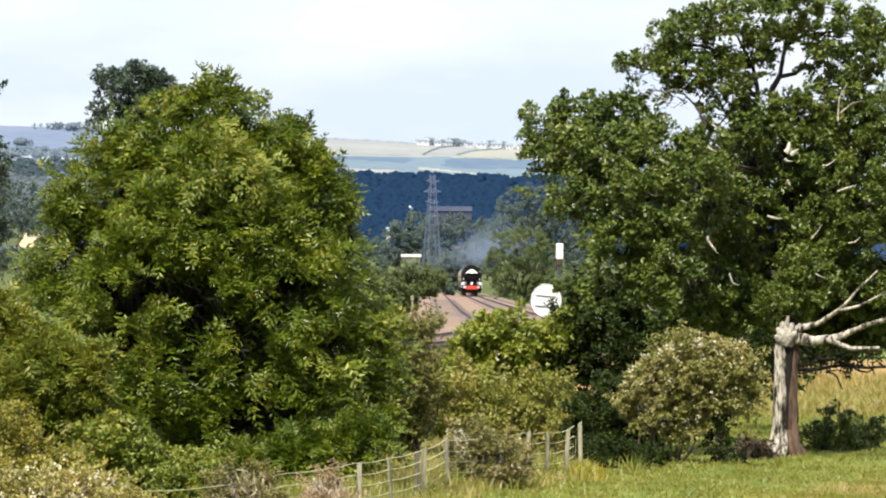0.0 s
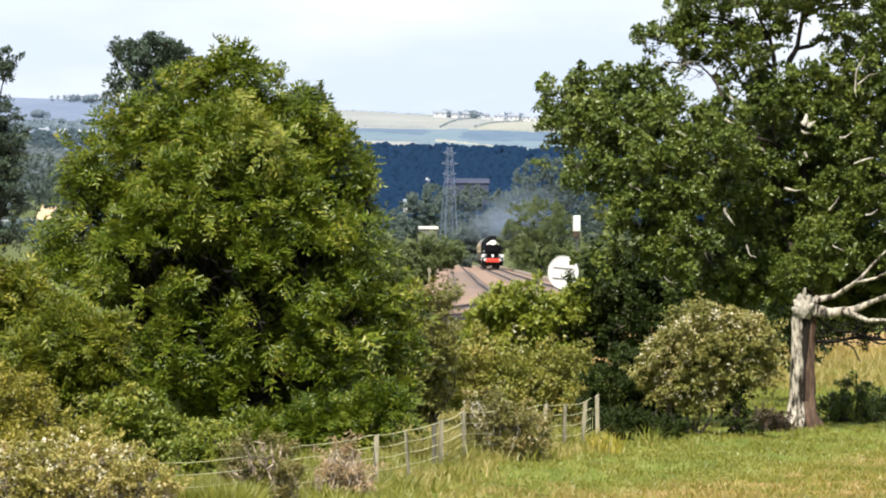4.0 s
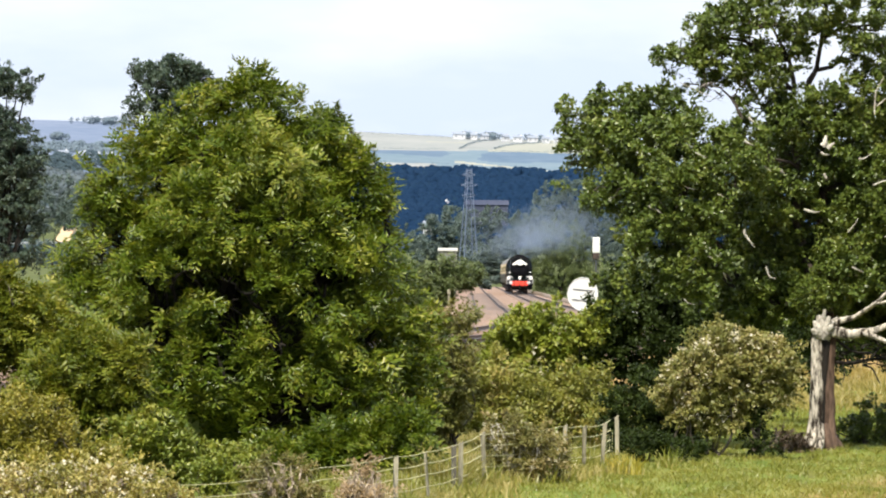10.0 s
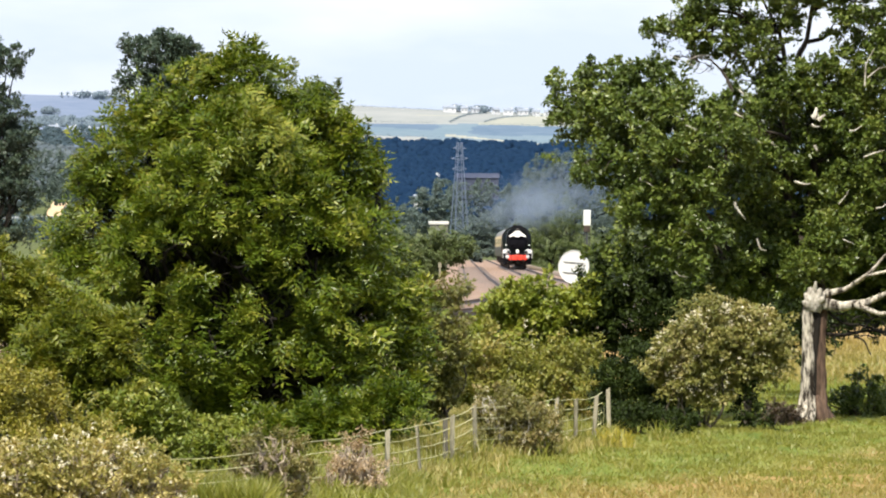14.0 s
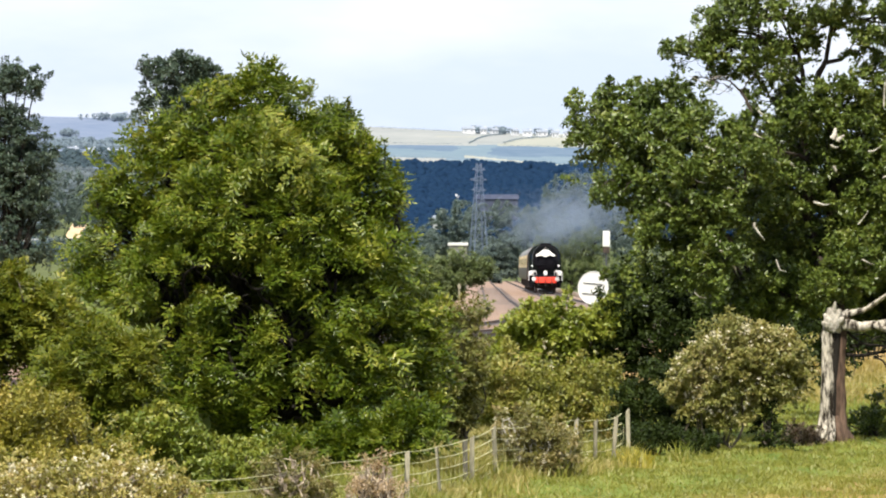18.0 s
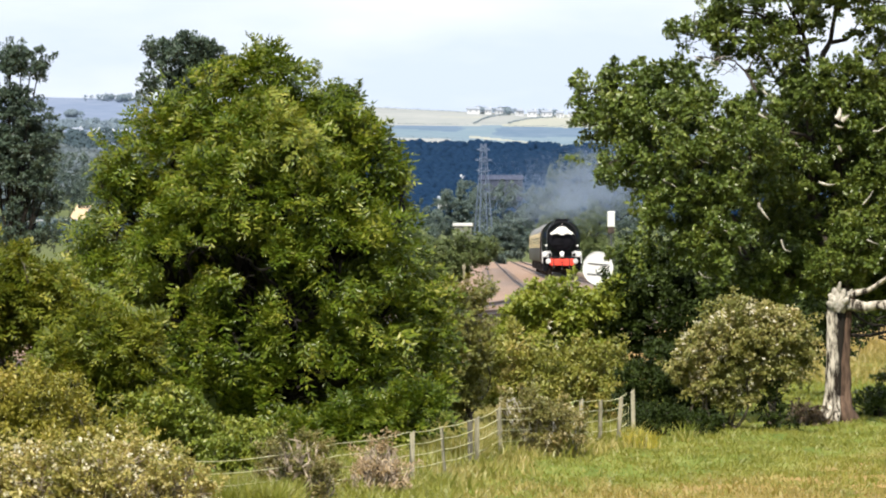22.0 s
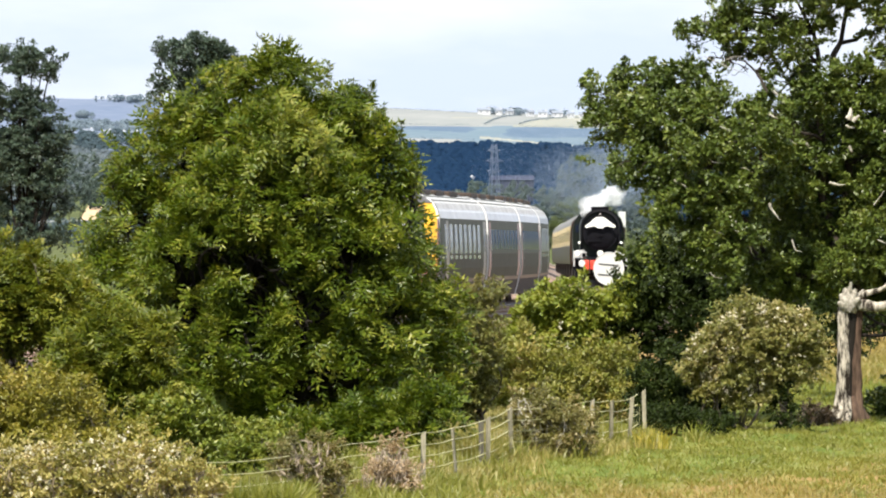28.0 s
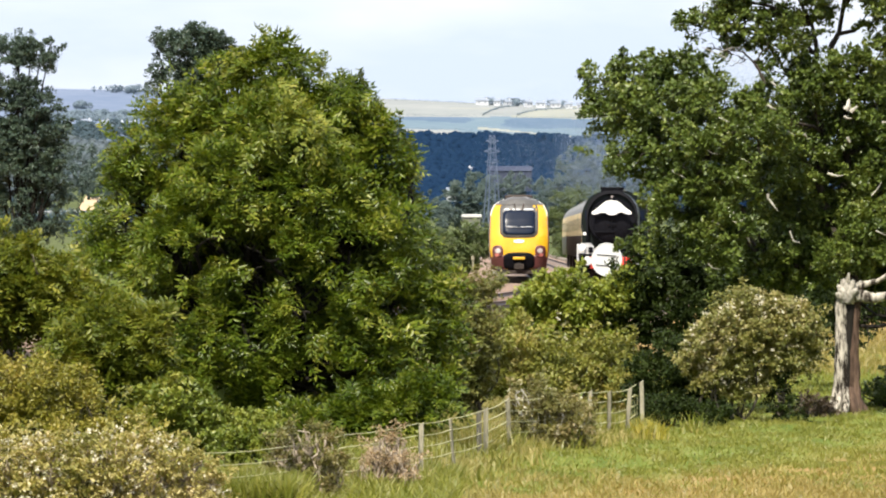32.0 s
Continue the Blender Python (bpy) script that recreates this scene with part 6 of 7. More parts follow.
        on_nose("bodyside_fairing", nose_patch(sx * 0.92 - 0.34, sx * 0.92 + 0.34, 0.46, 1.14, 0.016, 5.0), PAINT_MAROON, "maroon lower fairing")
        lamp = on_nose("lamp_cluster", nose_patch(sx * 0.96 - 0.25, sx * 0.96 + 0.25, 1.02, 1.58, 0.03, 2.6), PAINT_MAROON, "dark maroon lamp pod")
        on_nose("headlamp", nose_patch(sx * 0.95 - 0.13, sx * 0.95 + 0.13, 1.22, 1.44, 0.05, 2.0), LENS)
        on_nose("tail_lamp", nose_patch(sx * 1.0 - 0.10, sx * 1.0 + 0.10, 1.06, 1.22, 0.05, 2.0), TAIL_RED)
    on_nose("coupler_recess", nose_patch(-0.70, 0.70, 0.46, 1.26, 0.024, 4.0), ENGINE_BLACK, "black coupler recess")
    # white patch paints the sun glare, together with the emblem, onto the nose
    on_nose("glare_emblem", nose_patch(-0.24, 0.24, 1.68, 1.84, 0.02, 2.4), WHITE_PAINT, "small white patch for the emblem and the sun glare on the nose")
    cp = boxed(-0.27, 0.27, -11.72, -11.4, 0.93, 1.06, 0.03)
    part("coupler_lid", cp, PAINT_YELLOW, ob)
    c = bmesh.new()
    rod(c, (0, -11.35, 0.62), (0, -11.85, 0.62), 0.14, 0.18, 14)
    box(c, -0.22, 0.22, -11.92, -11.82, 0.50, 0.74, 0.03)
    part("coupler", c, UNDERGEAR, ob)
    part("obstacle_deflector", boxed(-1.0, 1.0, -11.3, -11.15, 0.28, 0.62, 0.03), UNDERGEAR, ob)
    return ob


def casing_outline(w=1.00, z0=1.45, z1=3.84, r=0.93):
    pts = [(w, z0), (w, z1 - r)]
    for i in range(1, 12):
        a = math.pi / 2 * i / 12
        pts.append((w - r + r * math.cos(a), z1 - r + r * math.sin(a)))
    return pts + [(-x, z) for x, z in pts[::-1]]


def steam_engine():
    """A Pacific with a smooth casing; its front buffers are at local y = 0, and it runs towards -y."""
    ob = thing("steam_locomotive", "black steam locomotive with red buffer beam and white winged headboard", "locomotive")
    out = casing_outline()
    part("boiler_casing", loft(bmesh.new(), out, [1.0, 2.4, 5.2, 9.2]), ENGINE_GREEN, ob, "dark green-black smooth boiler casing")
    # smoke deflectors: thick plates that carry the casing's outline forward, open in the middle
    inner = casing_outline(0.93, 1.45, 3.72, 0.87)
    hood = bmesh.new()
    a0 = [hood.verts.new((x, 0.55 + 0.25 * max(0, z - 2.4), z)) for x, z in out]
    b0 = [hood.verts.new((x, 0.55 + 0.25 * max(0, z - 2.4), z)) for x, z in inner]
    a1 = [hood.verts.new((x, 1.02, z)) for x, z in out]
    b1 = [hood.verts.new((x, 1.02, z)) for x, z in inner]
    for i in range(len(out) - 1):
        hood.faces.new((a0[i], a0[i + 1], a1[i + 1], a1[i]))
        hood.faces.new((b0[i + 1], b0[i], b1[i], b1[i + 1]))
        hood.faces.new((a0[i + 1], a0[i], b0[i], b0[i + 1]))
    bmesh.ops.recalc_face_normals(hood, faces=hood.faces)
    part("smoke_deflector", hood, ENGINE_BLACK, ob, "black hood round the smokebox")
    sb = bmesh.new()
    rod(sb, (0, 0.62, 2.66), (0, 1.05, 2.66), 0.90, seg=36)
    smokebox = part("smokebox", sb, ENGINE_BLACK, ob)
    dr = bmesh.new()
    bmesh.ops.create_uvsphere(dr, u_segments=32, v_segments=12, radius=0.78, matrix=Matrix.Translation((0, 0.64, 2.56)) @ Matrix.Diagonal((1, 0.22, 1, 1)))
    door = part("smokebox_door", dr, ENGINE_BLACK, smokebox, smooth=True)
    hw = bmesh.new()
    rod(hw, (0, 0.46, 2.52), (0, 0.36, 2.52), 0.05)
    rod(hw, (-0.16, 0.40, 2.52), (0.16, 0.40, 2.52), 0.018)
    rod(hw, (0, 0.38, 2.36), (0, 0.38, 2.68), 0.018)
    part("door_dart", hw, ENGINE_BLACK, door)
    for z in (2.20, 2.78):
        part("hinge_strap", boxed(-0.72, 0.1, 0.44, 0.50, z, z + 0.06, 0.01), ENGINE_BLACK, door)
    ch = bmesh.new()
    box(ch, -0.44, 0.44, 1.0, 2.2, 3.60, 3.93, 0.05)
    box(ch, -0.47, 0.47, 0.97, 2.23, 3.90, 3.98, 0.03)
    part("chimney", ch, ENGINE_BLACK, ob, "wide black chimney")
    wing = [(0.0, 0.30), (0.20, 0.28), (0.35, 0.18), (0.50, 0.04), (0.65, -0.07), (0.76, -0.14), (0.78, -0.21), (0.70, -0.26), (0.55, -0.22), (0.38, -0.17), (0.24, -0.19), (0.14, -0.26), (0.0, -0.28)]
    plate = loft(bmesh.new(), [(x, 3.16 + z) for x, z in wing] + [(-x, 3.16 + z) for x, z in wing[-2:0:-1]], [0.26, 0.30])
    part("headboard", plate, WHITE_PAINT, ob, "white winged headboard")
    top = bmesh.new()
    rod(top, (0, 0.62, 3.60), (0, 0.52, 3.60), 0.04, seg=14)
    part("top_lamp", top, LENS, ob, "small pale lamp above the headboard")
    beam = part("buffer_beam", boxed(-0.84, 0.84, 0.16, 0.30, 0.80, 1.26, 0.02), BEAM_RED, ob, "bright red buffer beam")
    for sx in (-1, 1):
        bf = bmesh.new()
        rod(bf, (sx * 0.93, 0.16, 1.10), (sx * 0.93, -0.16, 1.10), 0.13, 0.10, 20)
        buffer = part("buffer", bf, ENGINE_BLACK, beam)
        hd = bmesh.new()
        rod(hd, (sx * 0.93, -0.16, 1.10), (sx * 0.93, -0.21, 1.10), 0.18, 0.16, 24)
        part("buffer_head", hd, STEEL_PALE, buffer, "bright steel buffer head")
        step = boxed(sx * 1.1 - 0.16, sx * 1.1 + 0.16, 0.2, 0.5, 0.42, 0.84, 0.02)
        part("guard_step", step, ENGINE_BLACK, beam)
    hk = bmesh.new()
    rod(hk, (0, 0.16, 1.04), (0, -0.12, 1.04), 0.05)
    for q in range(3):
        rod(hk, (-0.05, -0.08, 0.95 - 0.16 * q), (0.05, -0.08, 0.82 - 0.16 * q), 0.028)
    part("screw_coupling", hk, UNDERGEAR, beam)
    for sx in (-0.55, 0.5):
        hose = bmesh.new()
        rod(hose, (sx, 0.12, 1.28), (sx, 0.02, 0.6), 0.035)
        part("brake_hose", hose, UNDERGEAR, beam)
    # front platform, curved down to the beam, and the pale cylinder casings
    fp = bmesh.new()
    prof = [(0.28, 1.30), (0.34, 1.36), (0.55, 1.42), (1.2, 1.46)]
    rows = [[fp.verts.new((x, y, z)) for y, z in prof] for x in (-1.30, -0.4, 0.4, 1.30)]
    for a, b in zip(rows, rows[1:]):
        for k in range(3):
            fp.faces.new((a[k], b[k], b[k + 1], a[k + 1]))
    part("front_platform", fp, ENGINE_BLACK, ob)
    for sx in (-1, 1):
        cy = bmesh.new()
        prof = [(0.70, 1.36), (1.30, 1.32), (1.32, 1.62), (1.20, 1.78), (0.84, 1.80), (0.70, 1.66)]
        loft(cy, [(sx * x, z) for x, z in prof], [0.40, 0.50, 1.6])
        casing = part("cylinder_casing", cy, STEEL_PALE, ob, "pale sunlit casing beside the smokebox")
        cl = bmesh.new()
        rod(cl, (sx * 1.05, 1.0, 0.98), (sx * 1.05, 2.2, 0.98), 0.34, seg=20)
        part("cylinder", cl, ENGINE_BLACK, ob)
        ft = boxed(sx * 1.32 - 0.04, sx * 1.32 + 0.04, 0.34, 0.52, 0.95, 1.75, 0.02)
        part("lamp_iron_plate", ft, STEEL_PALE, casing)
        hl = bmesh.new()
        rod(hl, (sx * 1.06, 0.50, 2.16), (sx * 1.06, 0.34, 2.16), 0.065, seg=16)
        lamp = part("marker_lamp", hl, WHITE_PAINT, ob, "small white marker lamp")
        hl = bmesh.new()
        rod(hl, (sx * 1.16, 0.40, 1.62), (sx * 1.16, 0.26, 1.62), 0.13, seg=18)
        box(hl, sx * 1.16 - 0.10, sx * 1.16 + 0.10, 0.30, 0.46, 1.40, 1.52, 0.02)
        part("side_lamp", hl, WHITE_PAINT, ob, "white lamp over the buffer")
        part("lubricator_box", boxed(sx * 0.82 - 0.09, sx * 0.82 + 0.09, 0.28, 0.42, 1.42, 1.64, 0.03), ENGINE_BLACK, casing)
    hl = bmesh.new()
    rod(hl, (0, 0.20, 1.62), (0, -0.02, 1.62), 0.15, seg=20)
    box(hl, -0.12, 0.12, 0.1, 0.3, 1.36, 1.5, 0.02)
    lamp = part("head_lamp", hl, WHITE_PAINT, ob, "white headlamp above the buffer beam")
    for y, r, n in ((1.6, 0.46, 2), (4.4, 0.94, 3), (10.3, 0.47, 1)):
        for k in range(n):
            yy = y + k * (2.28 if r > 0.9 else 1.95)
            w = bmesh.new()
            for s in (-0.753, 0.753):
                rod(w, (s - 0.07, yy, r), (s + 0.07, yy, r), r, seg=30)
            rod(w, (-0.75, yy, r), (0.75, yy, r), 0.1)
            part("wheelset", w, UNDERGEAR, ob)
    for sx in (-1, 1):
        rd = bmesh.new()
        box(rd, sx * 1.0 - 0.04, sx * 1.0 + 0.04, 4.4, 8.96, 0.66, 0.8, 0.02)
        rod(rd, (sx * 1.04, 2.0, 0.98), (sx * 1.04, 6.7, 0.74), 0.06)
        part("connecting_rod", rd, RAIL_STEEL, ob)
    part("main_frame", boxed(-0.62, 0.62, 0.4, 11.3, 0.72, 1.36, 0.02), ENGINE_BLACK, ob)
    part("running_board", boxed(-1.33, 1.33, 1.2, 9.2, 1.38, 1.46, 0.01), ENGINE_BLACK, ob)
    cab = part("cab", loft(bmesh.new(), casing_outline(1.30, 1.15, 3.88, 1.0), [9.2, 11.4]), ENGINE_GREEN, ob, "dark green driver's cab")
    for sx in (-1, 1):
        part("cab_window", boxed(sx * 1.335 - 0.01, sx * 1.335 + 0.01, 9.7, 10.8, 2.35, 3.0, 0.004), GLASS_DARK, cab)
        part("front_spectacle", boxed(sx * 1.0 - 0.18, sx * 1.0 + 0.18, 9.17, 9.21, 2.7, 3.1, 0.004), GLASS_DARK, cab)
    return ob


def steam_tender():
    ob = thing("tender", "dark green coal tender behind the locomotive", "tender")
    part("tank", loft(bmesh.new(), [(1.3, 1.2), (1.3, 3.0), (1.1, 3.25), (-1.1, 3.25), (-1.3, 3.0), (-1.3, 1.2)], [-3.4, 3.4]), ENGINE_GREEN, ob)
    bm = bmesh.new()
    rng = np.random.default_rng(8)
    for _ in range(60):
        x, y = rng.uniform(-0.95, 0.95), rng.uniform(-2.8, 2.6)
        bmesh.ops.create_icosphere(bm, subdivisions=1, radius=rng.uniform(0.14, 0.3), matrix=Matrix.Translation((x, y, 3.3 + 0.25 * (1 - abs(x)))))
    tagged(part("coal", bm, UNDERGEAR, ob, "heap of black coal"), kind="stuff")
    for y in (-2.0, 2.0):
        bogie(ob, y, 0.5)
    return ob


COACH_HALF = [(1.36, 1.05), (1.39, 1.30), (1.40, 1.75), (1.39, 2.4), (1.36, 2.98), (1.24, 3.3), (0.95, 3.58), (0.6, 3.76), (0.25, 3.83), (0.0, 3.84)]


def coach():
    """A passenger coach, 19.8 m, chocolate below the waist and cream above."""
    ob = thing("railway_coach", "chocolate and cream railway coach with a pale grey roof", "railway coach", group="coaches behind the steam locomotive")
    y0, y1 = -9.75, 9.75
    inner = [(x - 0.012 if x > 0 else x, z - 0.012) for x, z in COACH_HALF]
    part("body_shell", loft(bmesh.new(), inner + [(-x, z) for x, z in inner[::-1][1:]], [y0, y1]), COACH_BROWN, ob)
    part("lower_panel", strip(band(1.05, 2.02, 5, COACH_HALF), y0, y1, 0.002), COACH_BROWN, ob, "chocolate brown lower panel")
    part("upper_panel", strip(band(2.02, 3.05, 5, COACH_HALF), y0, y1, 0.002), COACH_CREAM, ob, "cream upper panel")
    roof = strip(band(3.05, 3.84, 8, COACH_HALF), y0, y1, 0.004)
    part("roof", roof, COACH_ROOF, ob, "pale grey roof")
    for k in range(6):
        v = bmesh.new()
        rod(v, (0.3 * (-1) ** k, -7.5 + 3 * k, 3.78), (0.3 * (-1) ** k, -7.5 + 3 * k, 3.92), 0.14, seg=10)
        part("roof_vent", v, COACH_ROOF, ob)
    for k in range(8):
        y = -7.6 + k * 2.17
        for sx in (-1, 1):
            wf = part("window_frame", strip(band(2.20, 2.84, 4, COACH_HALF), y - 0.50, y + 0.50, 0.0025, sides=(sx,)), COACH_CREAM, ob)
            part("pane", strip(band(2.26, 2.78, 4, COACH_HALF), y - 0.36, y + 0.36, 0.003, sides=(sx,)), SIDE_GLASS, wf)
    for y in (-9.2, 9.2):
        for sx in (-1, 1):
            d = part("door", strip(band(1.15, 2.95, 6, COACH_HALF), y - 0.35, y + 0.35, 0.003, sides=(sx,)), COACH_BROWN, ob)
            part("door_window", strip(band(2.15, 2.8, 4, COACH_HALF), y - 0.22, y + 0.22, 0.0045, sides=(sx,)), GLASS_DARK, d)
    for y in (y0 - 0.28, y1):
        part("gangway", boxed(-0.55, 0.55, y, y + 0.28, 1.1, 3.2, 0.05), UNDERGEAR, ob)
    for y in (-6.9, 6.9):
        bogie(ob, y, 0.46)
    part("battery_box", boxed(-1.2, 1.2, -2.0, 1.6, 0.45, 1.0, 0.04), UNDERGEAR, ob)
    return ob


ENGINE, TENDER = steam_engine(), steam_tender()
COACHES = [coach()]
for _k in range(7):
    COACHES.append(copy_thing(COACHES[0], pose(0, 0, 0)))
DMU_END = dmu_car(True)
DMU_MID = dmu_car(False)
DMU = [DMU_END, DMU_MID, copy_thing(DMU_MID, pose(0, 0, 0)), copy_thing(DMU_END, pose(0, 0, 0))]


def vehicle_pose(s, side, turn=0.0):
    x, y, z, h = on_line(s, side)
    return pose(x, y, z, 0, 0, -math.degrees(h)) @ pose(0, 0, 0, -0.61, 0, 0) @ pose(0, 0, 0, 0, 0, turn)


def steam_run(t):
    """Run length of the steam engine's front."""
    return 1257.0 + 29.6 * t


def dmu_run(t):
    """Run length of the diesel train's yellow end that trails away from the camera."""
    ease = float(np.interp(t, [25.5, 27.5, 29.2, 30.0, 31.0, 32.0], [0.0, -3.0, -3.2, -4.5, -1.0, 2.0]))
    return 2140.0 + 35.3 * (32.0 - t) + ease


# ---- smoke and steam ----
def vapour(name, colour):
    m, n, l, p = shader(name)
    n.remove(p)
    d = n.new("ShaderNodeBsdfDiffuse")
    t = n.new("ShaderNodeBsdfTranslucent")
    for q in (d, t):
        q.inputs["Color"].default_value = (*colour, 1)
    mx = n.new("ShaderNodeMixShader")
    mx.inputs[0].default_value = 0.5
    l.new(d.outputs["BSDF"], mx.inputs[1])
    l.new(t.outputs["BSDF"], mx.inputs[2])
    l.new(mx.outputs["Shader"], n["Material Output"].inputs["Surface"])
    return m


SMOKE = vapour("coal_smoke", (0.26, 0.32, 0.43))
STEAM = vapour("white_steam", (0.92, 0.93, 0.95))


def wisp_cloud(seed, n=90000):
    rng = np.random.default_rng(seed)
    p = rng.normal(0, 1, (n, 3))
    wisp = np.array([noise.noise((a * 0.9 + seed * 3.7, b * 0.9, c * 0.9)) + 0.5 * noise.noise((a * 2.3, b * 2.3 + seed * 2.9, c * 2.3)) for a, b, c in p.tolist()])
    return p[(wisp > -0.12) & (np.linalg.norm(p, axis=1) < 2.1)]


WISPS = [wisp_cloud(_k) for _k in range(4)]


def puff(name, label, category, size, mat, seed, cover, squash=(1, 1, 1), group=""):
    """A cloud of fine flakes, dense in the middle and thinning outwards in wisps."""
    rng = np.random.default_rng(seed + 500)
    p = WISPS[seed % len(WISPS)][::1 if size > 0.8 else 4]
    n = len(p)
    f = math.sqrt(cover * 6.28 / (n * 0.4))
    p = p * size * np.array(squash)
    e = rng.normal(0, 0.62, (n, 3, 3)) * f * size
    v = (p[:, None, :] + e).reshape(-1, 3)
    ob = new(name, flat_mesh(name, v, np.arange(n * 3).reshape(-1, 3), mat))
    return tagged(ob, label, category, group)


SMOKES = []       # puff, offset behind, side, up from the engine's front
for _i, (_b, _s, _u, _r, _c) in enumerate([(5, 0.4, 4.7, 0.45, 0.25), (10, 0.9, 5.3, 0.65, 0.35), (17, 1.5, 5.9, 0.95, 0.4), (26, 2.3, 6.4, 1.25, 0.36), (38, 3.2, 6.9, 1.6, 0.30), (52, 4.4, 7.3, 2.0, 0.24),
                                           (70, 6.0, 7.7, 2.5, 0.2), (40, 0.4, 5.6, 1.4, 0.3), (66, 1.2, 6.2, 2.0, 0.25), (30, -1.2, 5.2, 1.2, 0.12), (60, -2.0, 5.8, 2.0, 0.10)]):
    SMOKES.append((puff("smoke_puff", "thin blue-grey coal smoke drifting behind the chimney", "smoke", _r, SMOKE, _i + 1, _c, (1.1, 1.8, 0.8), "smoke of the locomotive"), _b, _s, _u))
STEAMS = []       # puff, moment of leaving the chimney, shift sideways
for _i in range(26):
    _r = 0.17 + 0.09 * ((_i * 7) % 5) / 4
    STEAMS.append((puff("steam_puff", "small white steam puff rising from the locomotive", "steam", _r, STEAM, _i + 11, 3.2, (1.3, 1.1, 0.8), "steam of the locomotive"), 26.6 + 0.13 * _i, 0.25 * ((_i * 5) % 7 - 3) / 3))


# ---- fence ----
BARK_GREY_POST = surface("old_post_wood", (0.06, 0.055, 0.043), (0.14, 0.13, 0.10), 2.5, 0.95, bump=0.5, fine=26.0, squash=(1, 1, 0.2))


def build_fence():
    ob = thing("wire_fence", "weathered wooden posts with pale sheep netting along the meadow", "fence")
    rng = np.random.default_rng(3)
    tops = []
    for i, (x, y) in enumerate(FENCE_LINE):
        z = ground_at(x, y)
        tops.append((x, y, z))
        if y < 200 or abs(x - 1.55) < 0.01:
            continue
        h = 1.17 + rng.uniform(-0.03, 0.04)
        w = 0.028 if abs(y - 207.5) < 0.1 else 0.05 if y < 215 else 0.045
        bm = boxed(-w, w, -0.045, 0.045, -0.3, h, 0.012)
        for v in bm.verts:
            v.co.x += 0.012 * noise.noise(v.co * 3 + Vector((i, 0, 0)))
            if v.co.z > 1:
                v.co.z += 0.05 * v.co.x / 0.07
        bmesh.ops.transform(bm, matrix=pose(x, y, z, rng.normal(0, 1.5), rng.normal(0, 2.0), rng.uniform(-15, 15)), verts=bm.verts)
        part("post", bm, POST_WOOD, ob)
    # one leaning straining post beside its neighbour
    x, y, z = tops[6]
    bm = boxed(-0.045, 0.045, -0.05, 0.05, -0.3, 1.12, 0.014)
    bmesh.ops.transform(bm, matrix=pose(x - 0.12, y + 0.3, z, 0, -1, 20), verts=bm.verts)
    part("straining_post", bm, BARK_GREY_POST, ob, "dark grey straining post")
    for h in (0.22, 0.44, 0.68, 0.91, 1.14):
        path = []
        for (x0, y0, z0), (x1, y1, z1) in zip(tops, tops[1:]):
            for k in range(4):
                t = k / 4
                sag = 0.03 * math.sin(t * math.pi) + 0.012 * noise.noise((x0 + t, y0, h * 5))
                path.append(((x0 + (x1 - x0) * t - 0.07, y0 + (y1 - y0) * t - 0.06, z0 + (z1 - z0) * t + h - sag), 0.0105))
        v, f = tubes([path], 4)
        mesh_part("wire", flat_mesh("wire", v, f, WIRE), ob)
    stays = []
    for (x0, y0, z0), (x1, y1, z1) in zip(tops, tops[1:]):
        n = max(3, int(math.hypot(x1 - x0, y1 - y0) / 0.75))
        for k in range(1, n):
            t = k / n
            p = Vector((x0 + (x1 - x0) * t - 0.07, y0 + (y1 - y0) * t - 0.06, z0 + (z1 - z0) * t))
            stays.append([(p + Vector((0, 0, 0.1)), 0.0042), (p + Vector((0.01, 0, 0.82)), 0.0042)])
    v, f = tubes(stays, 3)
    mesh_part("netting", flat_mesh("netting", v, f, WIRE), ob, kind="stuff")


build_fence()

# ---- things by the line ----
SIGN_WHITE = surface("sign_back_white", (0.46, 0.48, 0.47), (0.60, 0.62, 0.61), 2.0, 0.5, fine=20.0)
GALV = surface("galvanised_steel", (0.05, 0.055, 0.06), (0.10, 0.105, 0.11), 3.0, 0.5, 0.6)
SHED_BOARD = surface("shed_weathered_board", (0.10, 0.105, 0.085), (0.17, 0.17, 0.14), 0.8, 0.9)
SHED_WHITE = surface("shed_white", (0.42, 0.42, 0.41), (0.56, 0.56, 0.54), 0.5, 0.7)


def build_sign():
    x, y, z = 3.61, 330, 2.83
    gz = ground_at(x, y) - 0.2
    ob = thing("round_sign", "round white railway sign seen from its back, on a steel post", "sign", pose(x, y, gz, 0, 4, -24))
    h = z - gz
    d = bmesh.new()
    rod(d, (0, 0, h), (0, 0.03, h), 0.535, seg=48)
    disc = part("disc", d, SIGN_WHITE, ob, "white painted disc")
    rim = bmesh.new()
    for k in range(48):
        a, b = 2 * math.pi * k / 48, 2 * math.pi * (k + 1) / 48
        rod(rim, (0.53 * math.cos(a), -0.005, h + 0.53 * math.sin(a)), (0.53 * math.cos(b), -0.005, h + 0.53 * math.sin(b)), 0.014, seg=6)
    part("rim", rim, SIGN_WHITE, disc)
    for dz in (-0.20, 0.14):
        part("bracket", boxed(-0.36, 0.36, -0.03, -0.002, h + dz - 0.012, h + dz + 0.012, 0.004), GALV, disc, "grey steel bracket")
    p = bmesh.new()
    rod(p, (0.10, 0.10, 0), (0.10, 0.10, h + 0.3), 0.045, seg=14)
    part("post", p, GALV, ob)
    for dz in (-0.17, 0.17):
        part("clip", boxed(0.04, 0.16, 0.03, 0.16, h + dz - 0.04, h + dz + 0.04, 0.008), GALV, ob)


